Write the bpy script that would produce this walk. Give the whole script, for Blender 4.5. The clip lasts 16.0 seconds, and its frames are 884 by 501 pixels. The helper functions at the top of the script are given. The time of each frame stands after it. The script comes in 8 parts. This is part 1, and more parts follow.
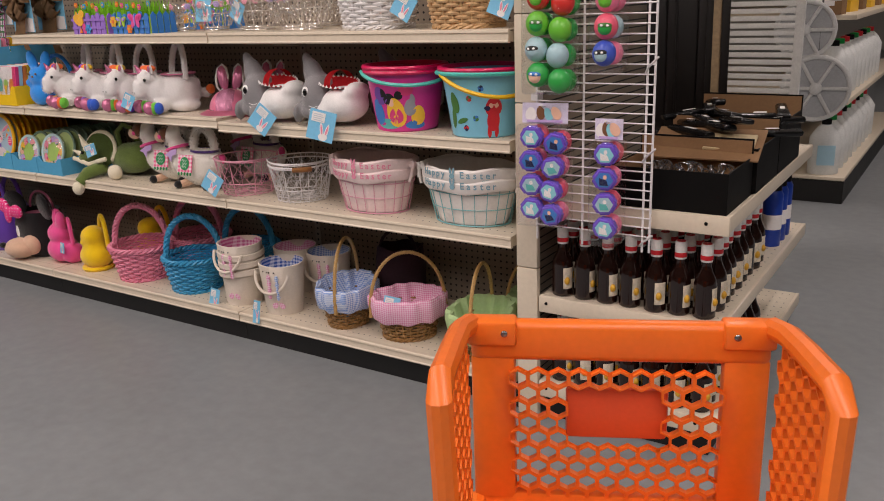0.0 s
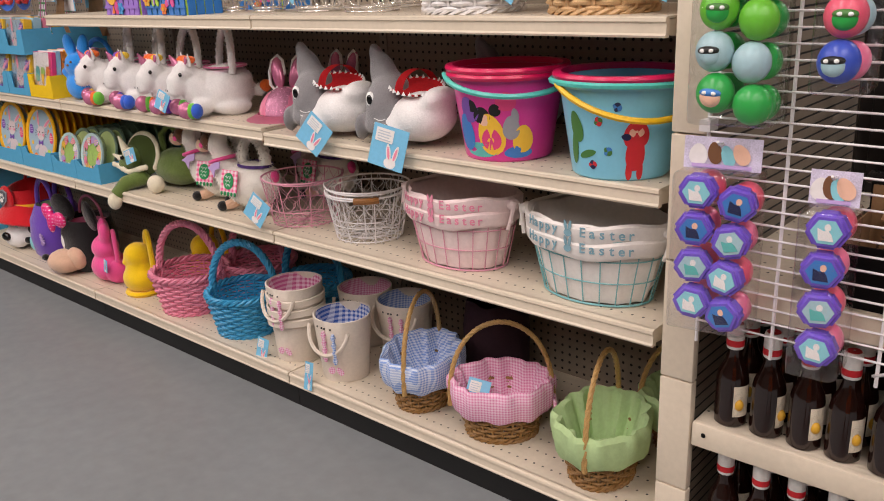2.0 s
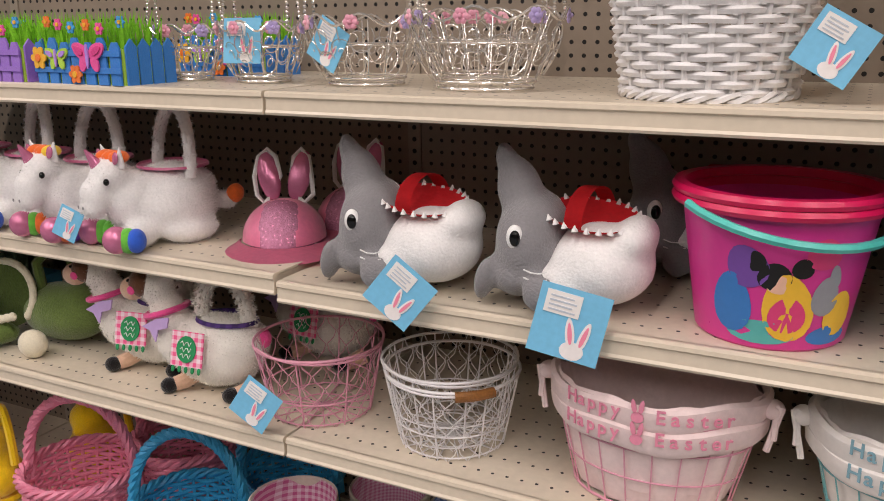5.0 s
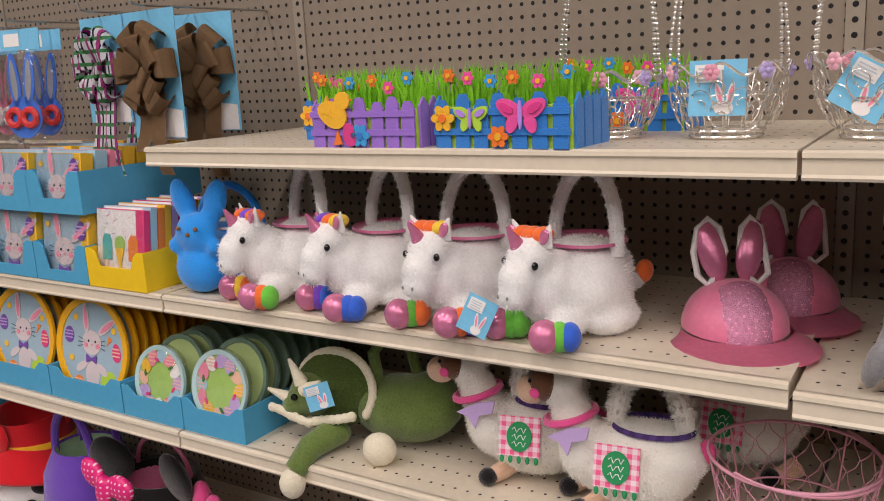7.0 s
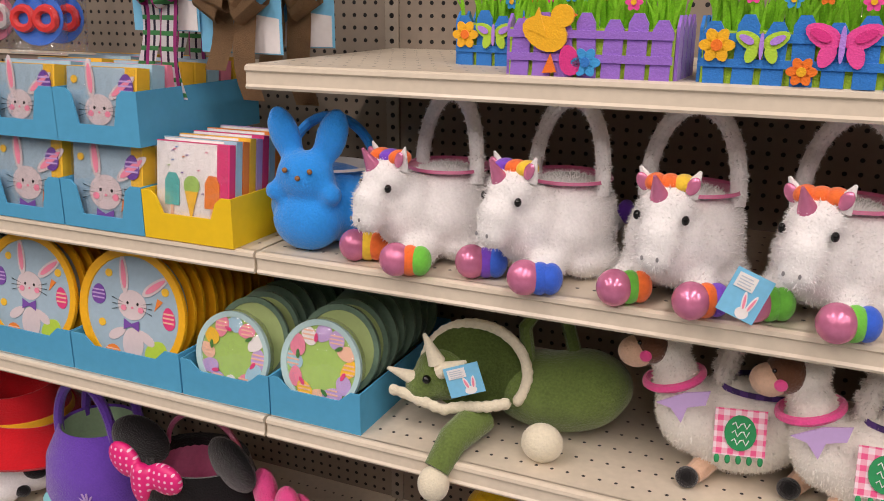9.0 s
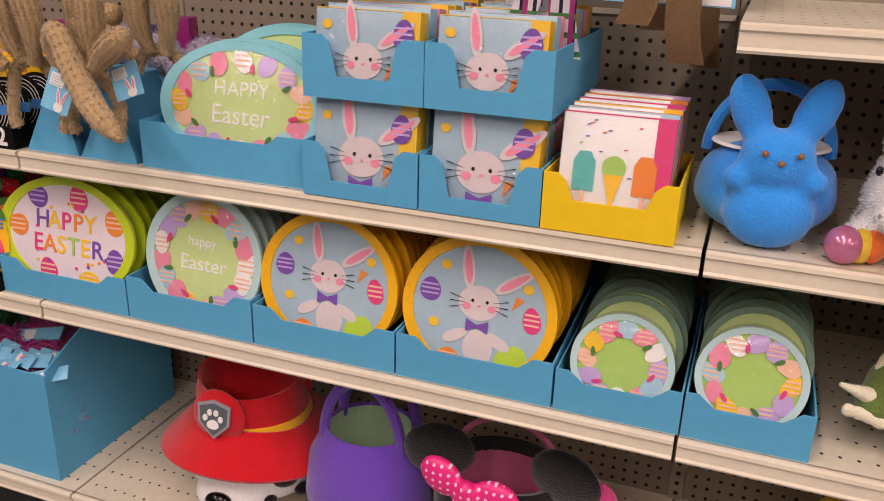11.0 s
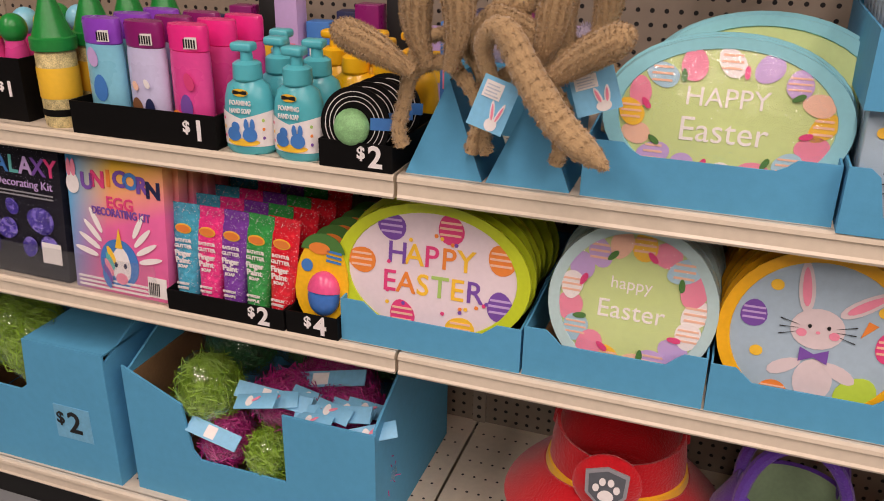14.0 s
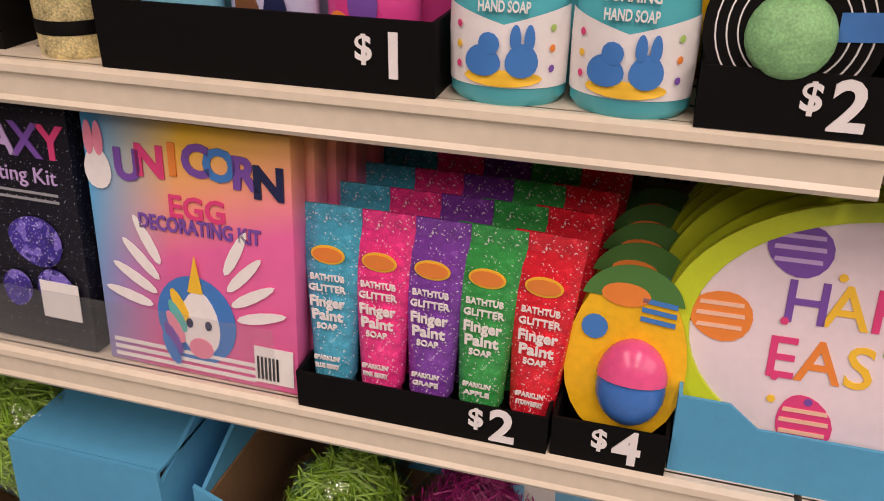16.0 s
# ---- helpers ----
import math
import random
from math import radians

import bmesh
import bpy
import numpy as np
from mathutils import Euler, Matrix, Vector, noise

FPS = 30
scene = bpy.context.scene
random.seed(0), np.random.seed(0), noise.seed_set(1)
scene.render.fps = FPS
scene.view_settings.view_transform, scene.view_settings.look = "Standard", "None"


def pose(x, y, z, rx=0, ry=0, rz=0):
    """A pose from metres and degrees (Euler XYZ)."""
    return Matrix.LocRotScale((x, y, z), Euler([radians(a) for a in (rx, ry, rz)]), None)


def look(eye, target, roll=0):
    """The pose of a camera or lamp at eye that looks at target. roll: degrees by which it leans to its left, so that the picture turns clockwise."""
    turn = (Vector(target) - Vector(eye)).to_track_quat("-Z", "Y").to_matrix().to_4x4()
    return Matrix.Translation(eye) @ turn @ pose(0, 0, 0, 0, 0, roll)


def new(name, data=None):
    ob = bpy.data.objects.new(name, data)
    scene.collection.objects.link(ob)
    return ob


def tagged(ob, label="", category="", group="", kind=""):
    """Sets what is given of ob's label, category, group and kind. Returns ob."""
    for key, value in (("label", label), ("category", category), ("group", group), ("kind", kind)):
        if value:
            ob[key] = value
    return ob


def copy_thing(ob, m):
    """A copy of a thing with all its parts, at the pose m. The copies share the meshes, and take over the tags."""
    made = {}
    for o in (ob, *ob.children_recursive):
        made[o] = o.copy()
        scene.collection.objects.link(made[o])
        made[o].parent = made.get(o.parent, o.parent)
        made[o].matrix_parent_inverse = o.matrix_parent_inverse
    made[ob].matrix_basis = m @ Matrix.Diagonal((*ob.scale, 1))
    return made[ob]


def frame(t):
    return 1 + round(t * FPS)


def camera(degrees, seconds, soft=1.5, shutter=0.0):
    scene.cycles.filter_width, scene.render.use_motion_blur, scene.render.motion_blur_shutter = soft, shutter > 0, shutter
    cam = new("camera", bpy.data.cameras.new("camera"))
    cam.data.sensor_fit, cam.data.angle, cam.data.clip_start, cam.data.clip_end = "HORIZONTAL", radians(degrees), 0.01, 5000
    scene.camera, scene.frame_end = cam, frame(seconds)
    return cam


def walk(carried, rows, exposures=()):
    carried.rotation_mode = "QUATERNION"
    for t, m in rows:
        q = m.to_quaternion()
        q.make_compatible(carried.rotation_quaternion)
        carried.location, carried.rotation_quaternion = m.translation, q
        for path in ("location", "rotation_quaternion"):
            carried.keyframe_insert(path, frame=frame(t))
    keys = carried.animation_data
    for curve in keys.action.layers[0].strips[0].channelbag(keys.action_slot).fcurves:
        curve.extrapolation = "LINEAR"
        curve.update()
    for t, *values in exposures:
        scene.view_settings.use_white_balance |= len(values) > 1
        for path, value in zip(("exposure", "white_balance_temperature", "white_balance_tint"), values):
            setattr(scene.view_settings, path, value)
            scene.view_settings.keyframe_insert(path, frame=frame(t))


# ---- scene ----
cam = camera(55.5, 16.0, soft=1.0)
PATH = [
    (0, (1.155, -2.154, 1.291), (0.108, -0.552, 0.709), -2.2),
    (0.5, (1.118, -1.924, 1.306), (-0.067, -0.42, 0.731), -0.6),
    (1, (1.028, -1.72, 1.304), (-0.242, -0.293, 0.713), -2.3),
    (1.5, (0.896, -1.549, 1.294), (-0.382, -0.134, 0.688), -2.0),
    (2, (0.714, -1.428, 1.283), (-0.55, -0.012, 0.654), -2.4),
    (2.5, (0.512, -1.292, 1.284), (-0.717, 0.129, 0.598), -2.2),
    (3, (0.338, -1.209, 1.273), (-0.859, 0.198, 0.506), -2.1),
    (3.2, (0.247, -1.193, 1.28), (-0.944, 0.218, 0.512), -1.9),
    (5.3, (-0.46, -1.079, 1.298), (-1.299, 0.671, 0.816), -0.8),
    (5.5, (-0.536, -1.085, 1.31), (-1.394, 0.662, 0.848), -1.7),
    (6, (-0.7, -1.136, 1.301), (-1.662, 0.56, 0.854), -3.0),
    (6.5, (-0.849, -1.139, 1.292), (-1.873, 0.525, 0.86), -2.9),
    (7, (-1.047, -1.112, 1.311), (-2.091, 0.542, 0.892), -3.0),
    (7.5, (-1.207, -1.085, 1.307), (-2.245, 0.567, 0.868), -1.9),
    (8, (-1.366, -1.083, 1.303), (-2.281, 0.627, 0.813), -0.7),
    (8.2, (-1.429, -1.091, 1.302), (-2.274, 0.647, 0.79), -0.6),
    (10.3, (-2.115, -1.079, 1.269), (-2.826, 0.657, 0.575), 0.9),
    (10.5, (-2.248, -1.103, 1.292), (-2.881, 0.652, 0.572), 1.6),
    (11, (-2.408, -1.135, 1.29), (-3.049, 0.619, 0.574), 1.7),
    (11.5, (-2.559, -1.128, 1.288), (-3.217, 0.624, 0.581), 1.4),
    (12, (-2.714, -1.099, 1.284), (-3.392, 0.63, 0.542), 0.8),
    (12.5, (-2.841, -1.093, 1.272), (-3.484, 0.601, 0.424), 1.2),
    (13, (-2.978, -1.096, 1.288), (-3.6, 0.605, 0.438), 1.3),
    (13.5, (-3.099, -1.137, 1.298), (-3.712, 0.599, 0.516), 1.1),
    (14, (-3.208, -1.089, 1.281), (-3.808, 0.644, 0.482), 1.0),
    (14.5, (-3.375, -0.943, 1.253), (-3.947, 0.784, 0.423), 0.4),
    (15, (-3.518, -0.797, 1.181), (-4.092, 0.911, 0.313), 1.2),
    (15.5, (-3.665, -0.655, 1.151), (-4.222, 1.036, 0.239), 0.9),
    (16, (-3.795, -0.56, 1.072), (-4.294, 1.142, 0.149), 0.5),
]
walk(cam, [(t, look(eye, target, roll)) for t, eye, target, roll in PATH],
     exposures=[(0.0, -0.3, 6500, 12), (1.0, -0.2, 6500, 12), (2.5, 0.0, 6400, 10), (5.3, -0.16, 6300, 9), (8.2, -0.06, 6300, 9), (10.3, 0.0, 6850, 17), (16.0, -0.03, 7000, 19)])

# ---- light: rows of ceiling fluorescents, closed hall ----
world = bpy.data.worlds.new("hall_air")
scene.world = world
world.use_nodes = True
world.node_tree.nodes["Background"].inputs[0].default_value = (0.95, 0.97, 1.0, 1)
world.node_tree.nodes["Background"].inputs[1].default_value = 0.01
TUBE_WATTS = 60.0
TUBE_COLOUR = (1.0, 0.875, 0.825)


# ---- small tools ----
def lin(h):
    """Linear colour of an sRGB hex string."""
    v = [int(h[i:i + 2], 16) / 255 for i in (0, 2, 4)]
    return tuple(c / 12.92 if c <= 0.04045 else ((c + 0.055) / 1.055) ** 2.4 for c in v) + (1.0,)


def material(name, colour, rough=0.6, metal=0.0, var=0.12, scale=14.0, bump=0.0, bscale=120.0, sheen=0.0, alpha=1.0, coat=0.0, spec=0.5, glass=0.0, random_tint=0.0):
    """A surface with two scales of tone variation, grain relief and uneven gloss."""
    m = bpy.data.materials.new(name)
    m.use_nodes = True
    nt = m.node_tree
    n, l = nt.nodes, nt.links
    b = n["Principled BSDF"]
    colour = lin(colour) if isinstance(colour, str) else colour
    tc = n.new("ShaderNodeTexCoord")
    big, small = n.new("ShaderNodeTexNoise"), n.new("ShaderNodeTexNoise")
    big.inputs["Scale"].default_value, small.inputs["Scale"].default_value = scale, scale * 9
    big.inputs["Detail"].default_value, small.inputs["Detail"].default_value = 3, 2
    l.new(tc.outputs["Object"], big.inputs["Vector"])
    l.new(tc.outputs["Object"], small.inputs["Vector"])
    add = n.new("ShaderNodeMath")
    add.operation = "MULTIPLY_ADD"
    l.new(small.outputs["Fac"], add.inputs[0])
    add.inputs[1].default_value = 0.5
    half = n.new("ShaderNodeMath")
    half.operation = "MULTIPLY"
    half.inputs[1].default_value = 0.5
    l.new(big.outputs["Fac"], half.inputs[0])
    l.new(half.outputs[0], add.inputs[2])
    ramp = n.new("ShaderNodeMapRange")
    ramp.inputs[1].default_value, ramp.inputs[2].default_value = 0.3, 0.7
    ramp.inputs[3].default_value, ramp.inputs[4].default_value = 1 - var, 1 + var
    l.new(add.outputs[0], ramp.inputs[0])
    mul = n.new("ShaderNodeVectorMath")
    mul.operation = "SCALE"
    mul.inputs[0].default_value = colour[:3]
    tone = ramp.outputs[0]
    if random_tint:
        oi = n.new("ShaderNodeObjectInfo")
        rr = n.new("ShaderNodeMapRange")
        rr.inputs[3].default_value, rr.inputs[4].default_value = 1 - random_tint, 1 + random_tint
        l.new(oi.outputs["Random"], rr.inputs[0])
        tm = n.new("ShaderNodeMath")
        tm.operation = "MULTIPLY"
        l.new(tone, tm.inputs[0])
        l.new(rr.outputs[0], tm.inputs[1])
        tone = tm.outputs[0]
    l.new(tone, mul.inputs["Scale"])
    l.new(mul.outputs[0], b.inputs["Base Color"])
    rmap = n.new("ShaderNodeMapRange")
    rmap.inputs[3].default_value, rmap.inputs[4].default_value = max(0.02, rough - 0.07), min(1, rough + 0.07)
    l.new(big.outputs["Fac"], rmap.inputs[0])
    l.new(rmap.outputs[0], b.inputs["Roughness"])
    b.inputs["Metallic"].default_value = metal
    b.inputs["Specular IOR Level"].default_value = spec
    b.inputs["Sheen Weight"].default_value = sheen
    b.inputs["Sheen Roughness"].default_value = 0.5
    b.inputs["Coat Weight"].default_value = coat
    b.inputs["Coat Roughness"].default_value = 0.08
    b.inputs["Transmission Weight"].default_value = glass
    b.inputs["Alpha"].default_value = alpha
    if bump:
        g = n.new("ShaderNodeTexNoise")
        g.inputs["Scale"].default_value, g.inputs["Detail"].default_value = bscale, 4
        l.new(tc.outputs["Object"], g.inputs["Vector"])
        bp = n.new("ShaderNodeBump")
        bp.inputs["Strength"].default_value, bp.inputs["Distance"].default_value = bump, 0.004
        l.new(g.outputs["Fac"], bp.inputs["Height"])
        l.new(bp.outputs[0], b.inputs["Normal"])
    return m


def clear_film(name, rough=0.08, gloss=0.05, bump=0.6, bscale=45.0):
    """Thin clear plastic: light passes, with a crinkled gloss on top."""
    m = bpy.data.materials.new(name)
    m.use_nodes = True
    n, l = m.node_tree.nodes, m.node_tree.links
    n.remove(n["Principled BSDF"])
    clear, shine, mix, fr = n.new("ShaderNodeBsdfTransparent"), n.new("ShaderNodeBsdfGlossy"), n.new("ShaderNodeMixShader"), n.new("ShaderNodeLayerWeight")
    shine.inputs["Roughness"].default_value = rough
    fr.inputs["Blend"].default_value = 0.25
    tc, g, bp, add = n.new("ShaderNodeTexCoord"), n.new("ShaderNodeTexNoise"), n.new("ShaderNodeBump"), n.new("ShaderNodeMath")
    g.inputs["Scale"].default_value, g.inputs["Detail"].default_value = bscale, 3
    bp.inputs["Strength"].default_value, bp.inputs["Distance"].default_value = bump, 0.01
    add.operation = "MULTIPLY_ADD"
    add.inputs[1].default_value, add.inputs[2].default_value = 0.5, gloss
    l.new(tc.outputs["Object"], g.inputs["Vector"])
    l.new(g.outputs["Fac"], bp.inputs["Height"])
    l.new(bp.outputs[0], shine.inputs["Normal"])
    l.new(bp.outputs[0], fr.inputs["Normal"])
    l.new(fr.outputs["Facing"], add.inputs[0])
    l.new(add.outputs[0], mix.inputs[0])
    l.new(clear.outputs[0], mix.inputs[1])
    l.new(shine.outputs[0], mix.inputs[2])
    l.new(mix.outputs[0], n["Material Output"].inputs["Surface"])
    return m


def math_node(nt, op, a, b=None, c=None):
    q = nt.nodes.new("ShaderNodeMath")
    q.operation = op
    for i, v in enumerate((a, b, c)):
        if v is None:
            continue
        if isinstance(v, (int, float)):
            q.inputs[i].default_value = v
        else:
            nt.links.new(v, q.inputs[i])
    return q.outputs[0]


def overlay(m, colour, mask_of, depth=0.0):
    """Mixes a second colour into material m where mask_of(nodetree, x, y, z) is 1, in object metres."""
    nt = m.node_tree
    b = nt.nodes["Principled BSDF"]
    old = b.inputs["Base Color"].links[0].from_socket
    tc = nt.nodes.new("ShaderNodeTexCoord")
    sep = nt.nodes.new("ShaderNodeSeparateXYZ")
    nt.links.new(tc.outputs["Object"], sep.inputs[0])
    mask = mask_of(nt, sep.outputs[0], sep.outputs[1], sep.outputs[2])
    mix = nt.nodes.new("ShaderNodeMix")
    mix.data_type = "RGBA"
    nt.links.new(mask, mix.inputs["Factor"])
    nt.links.new(old, mix.inputs["A"])
    mix.inputs["B"].default_value = lin(colour) if isinstance(colour, str) else colour
    nt.links.new(mix.outputs["Result"], b.inputs["Base Color"])
    if depth:
        bp = nt.nodes.new("ShaderNodeBump")
        bp.inputs["Strength"].default_value, bp.inputs["Distance"].default_value = 0.8, depth
        bp.invert = True
        nt.links.new(mask, bp.inputs["Height"])
        if b.inputs["Normal"].links:
            nt.links.new(b.inputs["Normal"].links[0].from_socket, bp.inputs["Normal"])
        nt.links.new(bp.outputs[0], b.inputs["Normal"])
    return m


def dots(u, v, pitch_u, pitch_v, radius, u_of="x", v_of="z"):
    """A mask of round holes on a grid."""
    def mask(nt, x, y, z):
        a, b = {"x": x, "y": y, "z": z}[u_of], {"x": x, "y": y, "z": z}[v_of]
        fa = math_node(nt, "MULTIPLY", math_node(nt, "SUBTRACT", math_node(nt, "FRACT", math_node(nt, "MULTIPLY_ADD", a, 1 / pitch_u, u)), 0.5), pitch_u)
        fb = math_node(nt, "MULTIPLY", math_node(nt, "SUBTRACT", math_node(nt, "FRACT", math_node(nt, "MULTIPLY_ADD", b, 1 / pitch_v, v)), 0.5), pitch_v)
        d = math_node(nt, "SQRT", math_node(nt, "ADD", math_node(nt, "MULTIPLY", fa, fa), math_node(nt, "MULTIPLY", fb, fb)))
        return math_node(nt, "LESS_THAN", d, radius)
    return mask


def stripes(axis, pitch, share=0.5):
    def mask(nt, x, y, z):
        a = {"x": x, "y": y, "z": z}[axis]
        return math_node(nt, "LESS_THAN", math_node(nt, "FRACT", math_node(nt, "MULTIPLY", a, 1 / pitch)), share)
    return mask


def speckle(scale, cut):
    """A mask of fine scattered flecks."""
    def mask(nt, x, y, z):
        tc, g = nt.nodes.new("ShaderNodeTexCoord"), nt.nodes.new("ShaderNodeTexNoise")
        g.inputs["Scale"].default_value, g.inputs["Detail"].default_value = scale, 1
        nt.links.new(tc.outputs["Object"], g.inputs["Vector"])
        return math_node(nt, "MULTIPLY", math_node(nt, "GREATER_THAN", g.outputs["Fac"], cut), 0.75)
    return mask


def mesh_of(bm, smooth=35):
    me = bpy.data.meshes.new("mesh")
    bm.normal_update()
    for f in bm.faces:
        f.smooth = smooth > 0
    if smooth:
        for e in bm.edges:
            if len(e.link_faces) == 2 and e.calc_face_angle(0) > radians(smooth):
                e.smooth = False
    bm.to_mesh(me)
    bm.free()
    return me


def part(name, bm, mat, parent=None, label="", at=None, smooth=35):
    """Links a bmesh or mesh as one object under a thing or part."""
    me = bm if isinstance(bm, bpy.types.Mesh) else mesh_of(bm, smooth)
    if not me.materials:
        me.materials.append(mat)
    ob = new(name, me)
    if parent is not None:
        ob.parent = parent
    if at is not None:
        ob.matrix_basis = at
    if label:
        ob["label"] = label
    return ob


def thing(name, label, category, at, group="", kind=""):
    ob = new(name)
    ob.empty_display_size = 0.05
    ob.matrix_basis = at
    return tagged(ob, label, category, group, kind)


def box(bm, x0, x1, y0, y1, z0, z1, bev=0.0, seg=2):
    m = Matrix.LocRotScale(((x0 + x1) / 2, (y0 + y1) / 2, (z0 + z1) / 2), None, (abs(x1 - x0), abs(y1 - y0), abs(z1 - z0)))
    vs = bmesh.ops.create_cube(bm, size=1, matrix=m)["verts"]
    if bev:
        es = list({e for v in vs for e in v.link_edges})
        bmesh.ops.bevel(bm, geom=es, offset=bev, segments=seg, affect="EDGES", profile=0.5)
    return bm


def B(*args, **kw):
    return box(bmesh.new(), *args, **kw)


def prism(bm, pts, y0, y1, m=None):
    """A flat outline in x, z made thick from y0 to y1."""
    m = m or Matrix()
    a = [bm.verts.new(m @ Vector((x, y0, z))) for x, z in pts]
    b = [bm.verts.new(m @ Vector((x, y1, z))) for x, z in pts]
    n = len(pts)
    bm.faces.new(a)
    bm.faces.new(b[::-1])
    for i in range(n):
        j = (i + 1) % n
        bm.faces.new((a[j], a[i], b[i], b[j]))
    bmesh.ops.recalc_face_normals(bm, faces=bm.faces[:])
    return bm


def ring(c, rx, rz, n=24, a0=0.0, a1=360.0):
    """Points of an ellipse in x, z."""
    full = abs(a1 - a0) >= 360
    k = n if full else n - 1
    return [(c[0] + rx * math.cos(radians(a0 + (a1 - a0) * i / k)), c[1] + rz * math.sin(radians(a0 + (a1 - a0) * i / k))) for i in range(n)]


def lathe(bm, prof, seg=32, c=(0, 0, 0), sx=1.0, sy=1.0, wave=None, cap0=False, cap1=False):
    """Turns a profile of (radius, z) round z. wave(angle, k) shifts radius and height."""
    rows = []
    for k, (r, z) in enumerate(prof):
        row = []
        for i in range(seg):
            a = 2 * math.pi * i / seg
            dr, dz = wave(a, k) if wave else (0, 0)
            row.append(bm.verts.new((c[0] + (r + dr) * math.cos(a) * sx, c[1] + (r + dr) * math.sin(a) * sy, c[2] + z + dz)))
        rows.append(row)
    for k in range(len(rows) - 1):
        for i in range(seg):
            j = (i + 1) % seg
            bm.faces.new((rows[k][i], rows[k][j], rows[k + 1][j], rows[k + 1][i]))
    if cap0:
        bm.faces.new(rows[0][::-1])
    if cap1:
        bm.faces.new(rows[-1])
    return bm


def tube(bm, pts, r, seg=6, closed=False):
    """A round bar along points; r is one radius or one per point."""
    pts = [Vector(p) for p in pts]
    n = len(pts)
    rs = r if isinstance(r, (list, tuple)) else [r] * n
    rows, side = [], None
    for i, p in enumerate(pts):
        if closed:
            d = pts[(i + 1) % n] - pts[i - 1]
        else:
            d = pts[min(i + 1, n - 1)] - pts[max(i - 1, 0)]
        d = d.normalized() if d.length > 1e-9 else Vector((0, 0, 1))
        if side is None:
            side = d.orthogonal().normalized()
        else:
            side = side - d * side.dot(d)
            side = side.normalized() if side.length > 1e-6 else d.orthogonal().normalized()
        up = d.cross(side)
        rows.append([bm.verts.new(p + (side * math.cos(2 * math.pi * k / seg) + up * math.sin(2 * math.pi * k / seg)) * rs[i]) for k in range(seg)])
    for i in range(n if closed else n - 1):
        a, b = rows[i], rows[(i + 1) % n]
        for k in range(seg):
            q = (k + 1) % seg
            bm.faces.new((a[k], a[q], b[q], b[k]))
    if not closed:
        bm.faces.new(rows[0][::-1])
        bm.faces.new(rows[-1])
    return bm


def ball(bm, c, r, rot=(0, 0, 0), u=20, v=12):
    r = r if isinstance(r, (list, tuple)) else (r, r, r)
    m = Matrix.LocRotScale(c, Euler([radians(a) for a in rot]), r)
    bmesh.ops.create_uvsphere(bm, u_segments=u, v_segments=v, radius=1, matrix=m)
    return bm


def arc(c, rx, rz, n=14, a0=0.0, a1=180.0, y=0.0):
    return [(x, y, z) for x, z in ring(c, rx, rz, n, a0, a1)]


def settled(bm, voxel=0.005, smooth=6, factor=0.6):
    """Melts overlapping rounded forms into one soft skin."""
    ob = new("tmp", mesh_of(bm, 0))
    r = ob.modifiers.new("r", "REMESH")
    r.mode, r.voxel_size = "VOXEL", voxel
    s = ob.modifiers.new("s", "SMOOTH")
    s.iterations, s.factor = smooth, factor
    dg = bpy.context.evaluated_depsgraph_get()
    me = bpy.data.meshes.new_from_object(ob.evaluated_get(dg))
    bpy.data.objects.remove(ob)
    for p in me.polygons:
        p.use_smooth = True
    return me


def furred(me, count, length, seed=1, curl=0.35):
    """Adds short tapered tufts all over a skin."""
    rnd = random.Random(seed)
    bm = bmesh.new()
    bm.from_mesh(me)
    faces = bm.faces[:]
    area = [f.calc_area() for f in faces]
    picks = rnd.choices(faces, area, k=count)
    for f in picks:
        w = [rnd.random() for _ in f.verts]
        s = sum(w)
        p = sum((v.co * (x / s) for v, x in zip(f.verts, w)), Vector())
        nrm = f.normal
        t = nrm.orthogonal().normalized()
        t.rotate(Matrix.Rotation(rnd.random() * 6.283, 3, nrm))
        tip = p + (nrm + t * rnd.uniform(0, curl * 2) + Vector((0, 0, -curl * 0.5))).normalized() * length * rnd.uniform(0.6, 1.2)
        q = nrm.cross(t) * length * 0.13
        g = bm.faces.new((bm.verts.new(p + q - nrm * 0.001), bm.verts.new(p - q - nrm * 0.001), bm.verts.new(tip)))
        g.smooth = True
    out = bpy.data.meshes.new("mesh")
    bm.to_mesh(out)
    bm.free()
    return out


LETTERS = {}


def writing(text, size, width=0.0, bold=0.0, deep=0.0006):
    """Letters standing in the x, z plane, facing -y, centred."""
    key = (text, size, width, bold)
    if key in LETTERS:
        return LETTERS[key].copy()
    cu = bpy.data.curves.new("letters", "FONT")
    cu.body, cu.size, cu.align_x, cu.align_y, cu.extrude, cu.offset = text, size, "CENTER", "CENTER", deep, bold
    cu.resolution_u = 3
    ob = new("tmp", cu)
    me = bpy.data.meshes.new_from_object(ob.evaluated_get(bpy.context.evaluated_depsgraph_get()))
    bpy.data.objects.remove(ob)
    me.transform(Matrix.Rotation(radians(90), 4, "X"))
    if width:
        xs = [v.co.x for v in me.vertices]
        k = width / max(1e-6, max(xs) - min(xs))
        me.transform(Matrix.Diagonal((k, 1, 1, 1)))
    LETTERS[key] = me.copy()
    return me

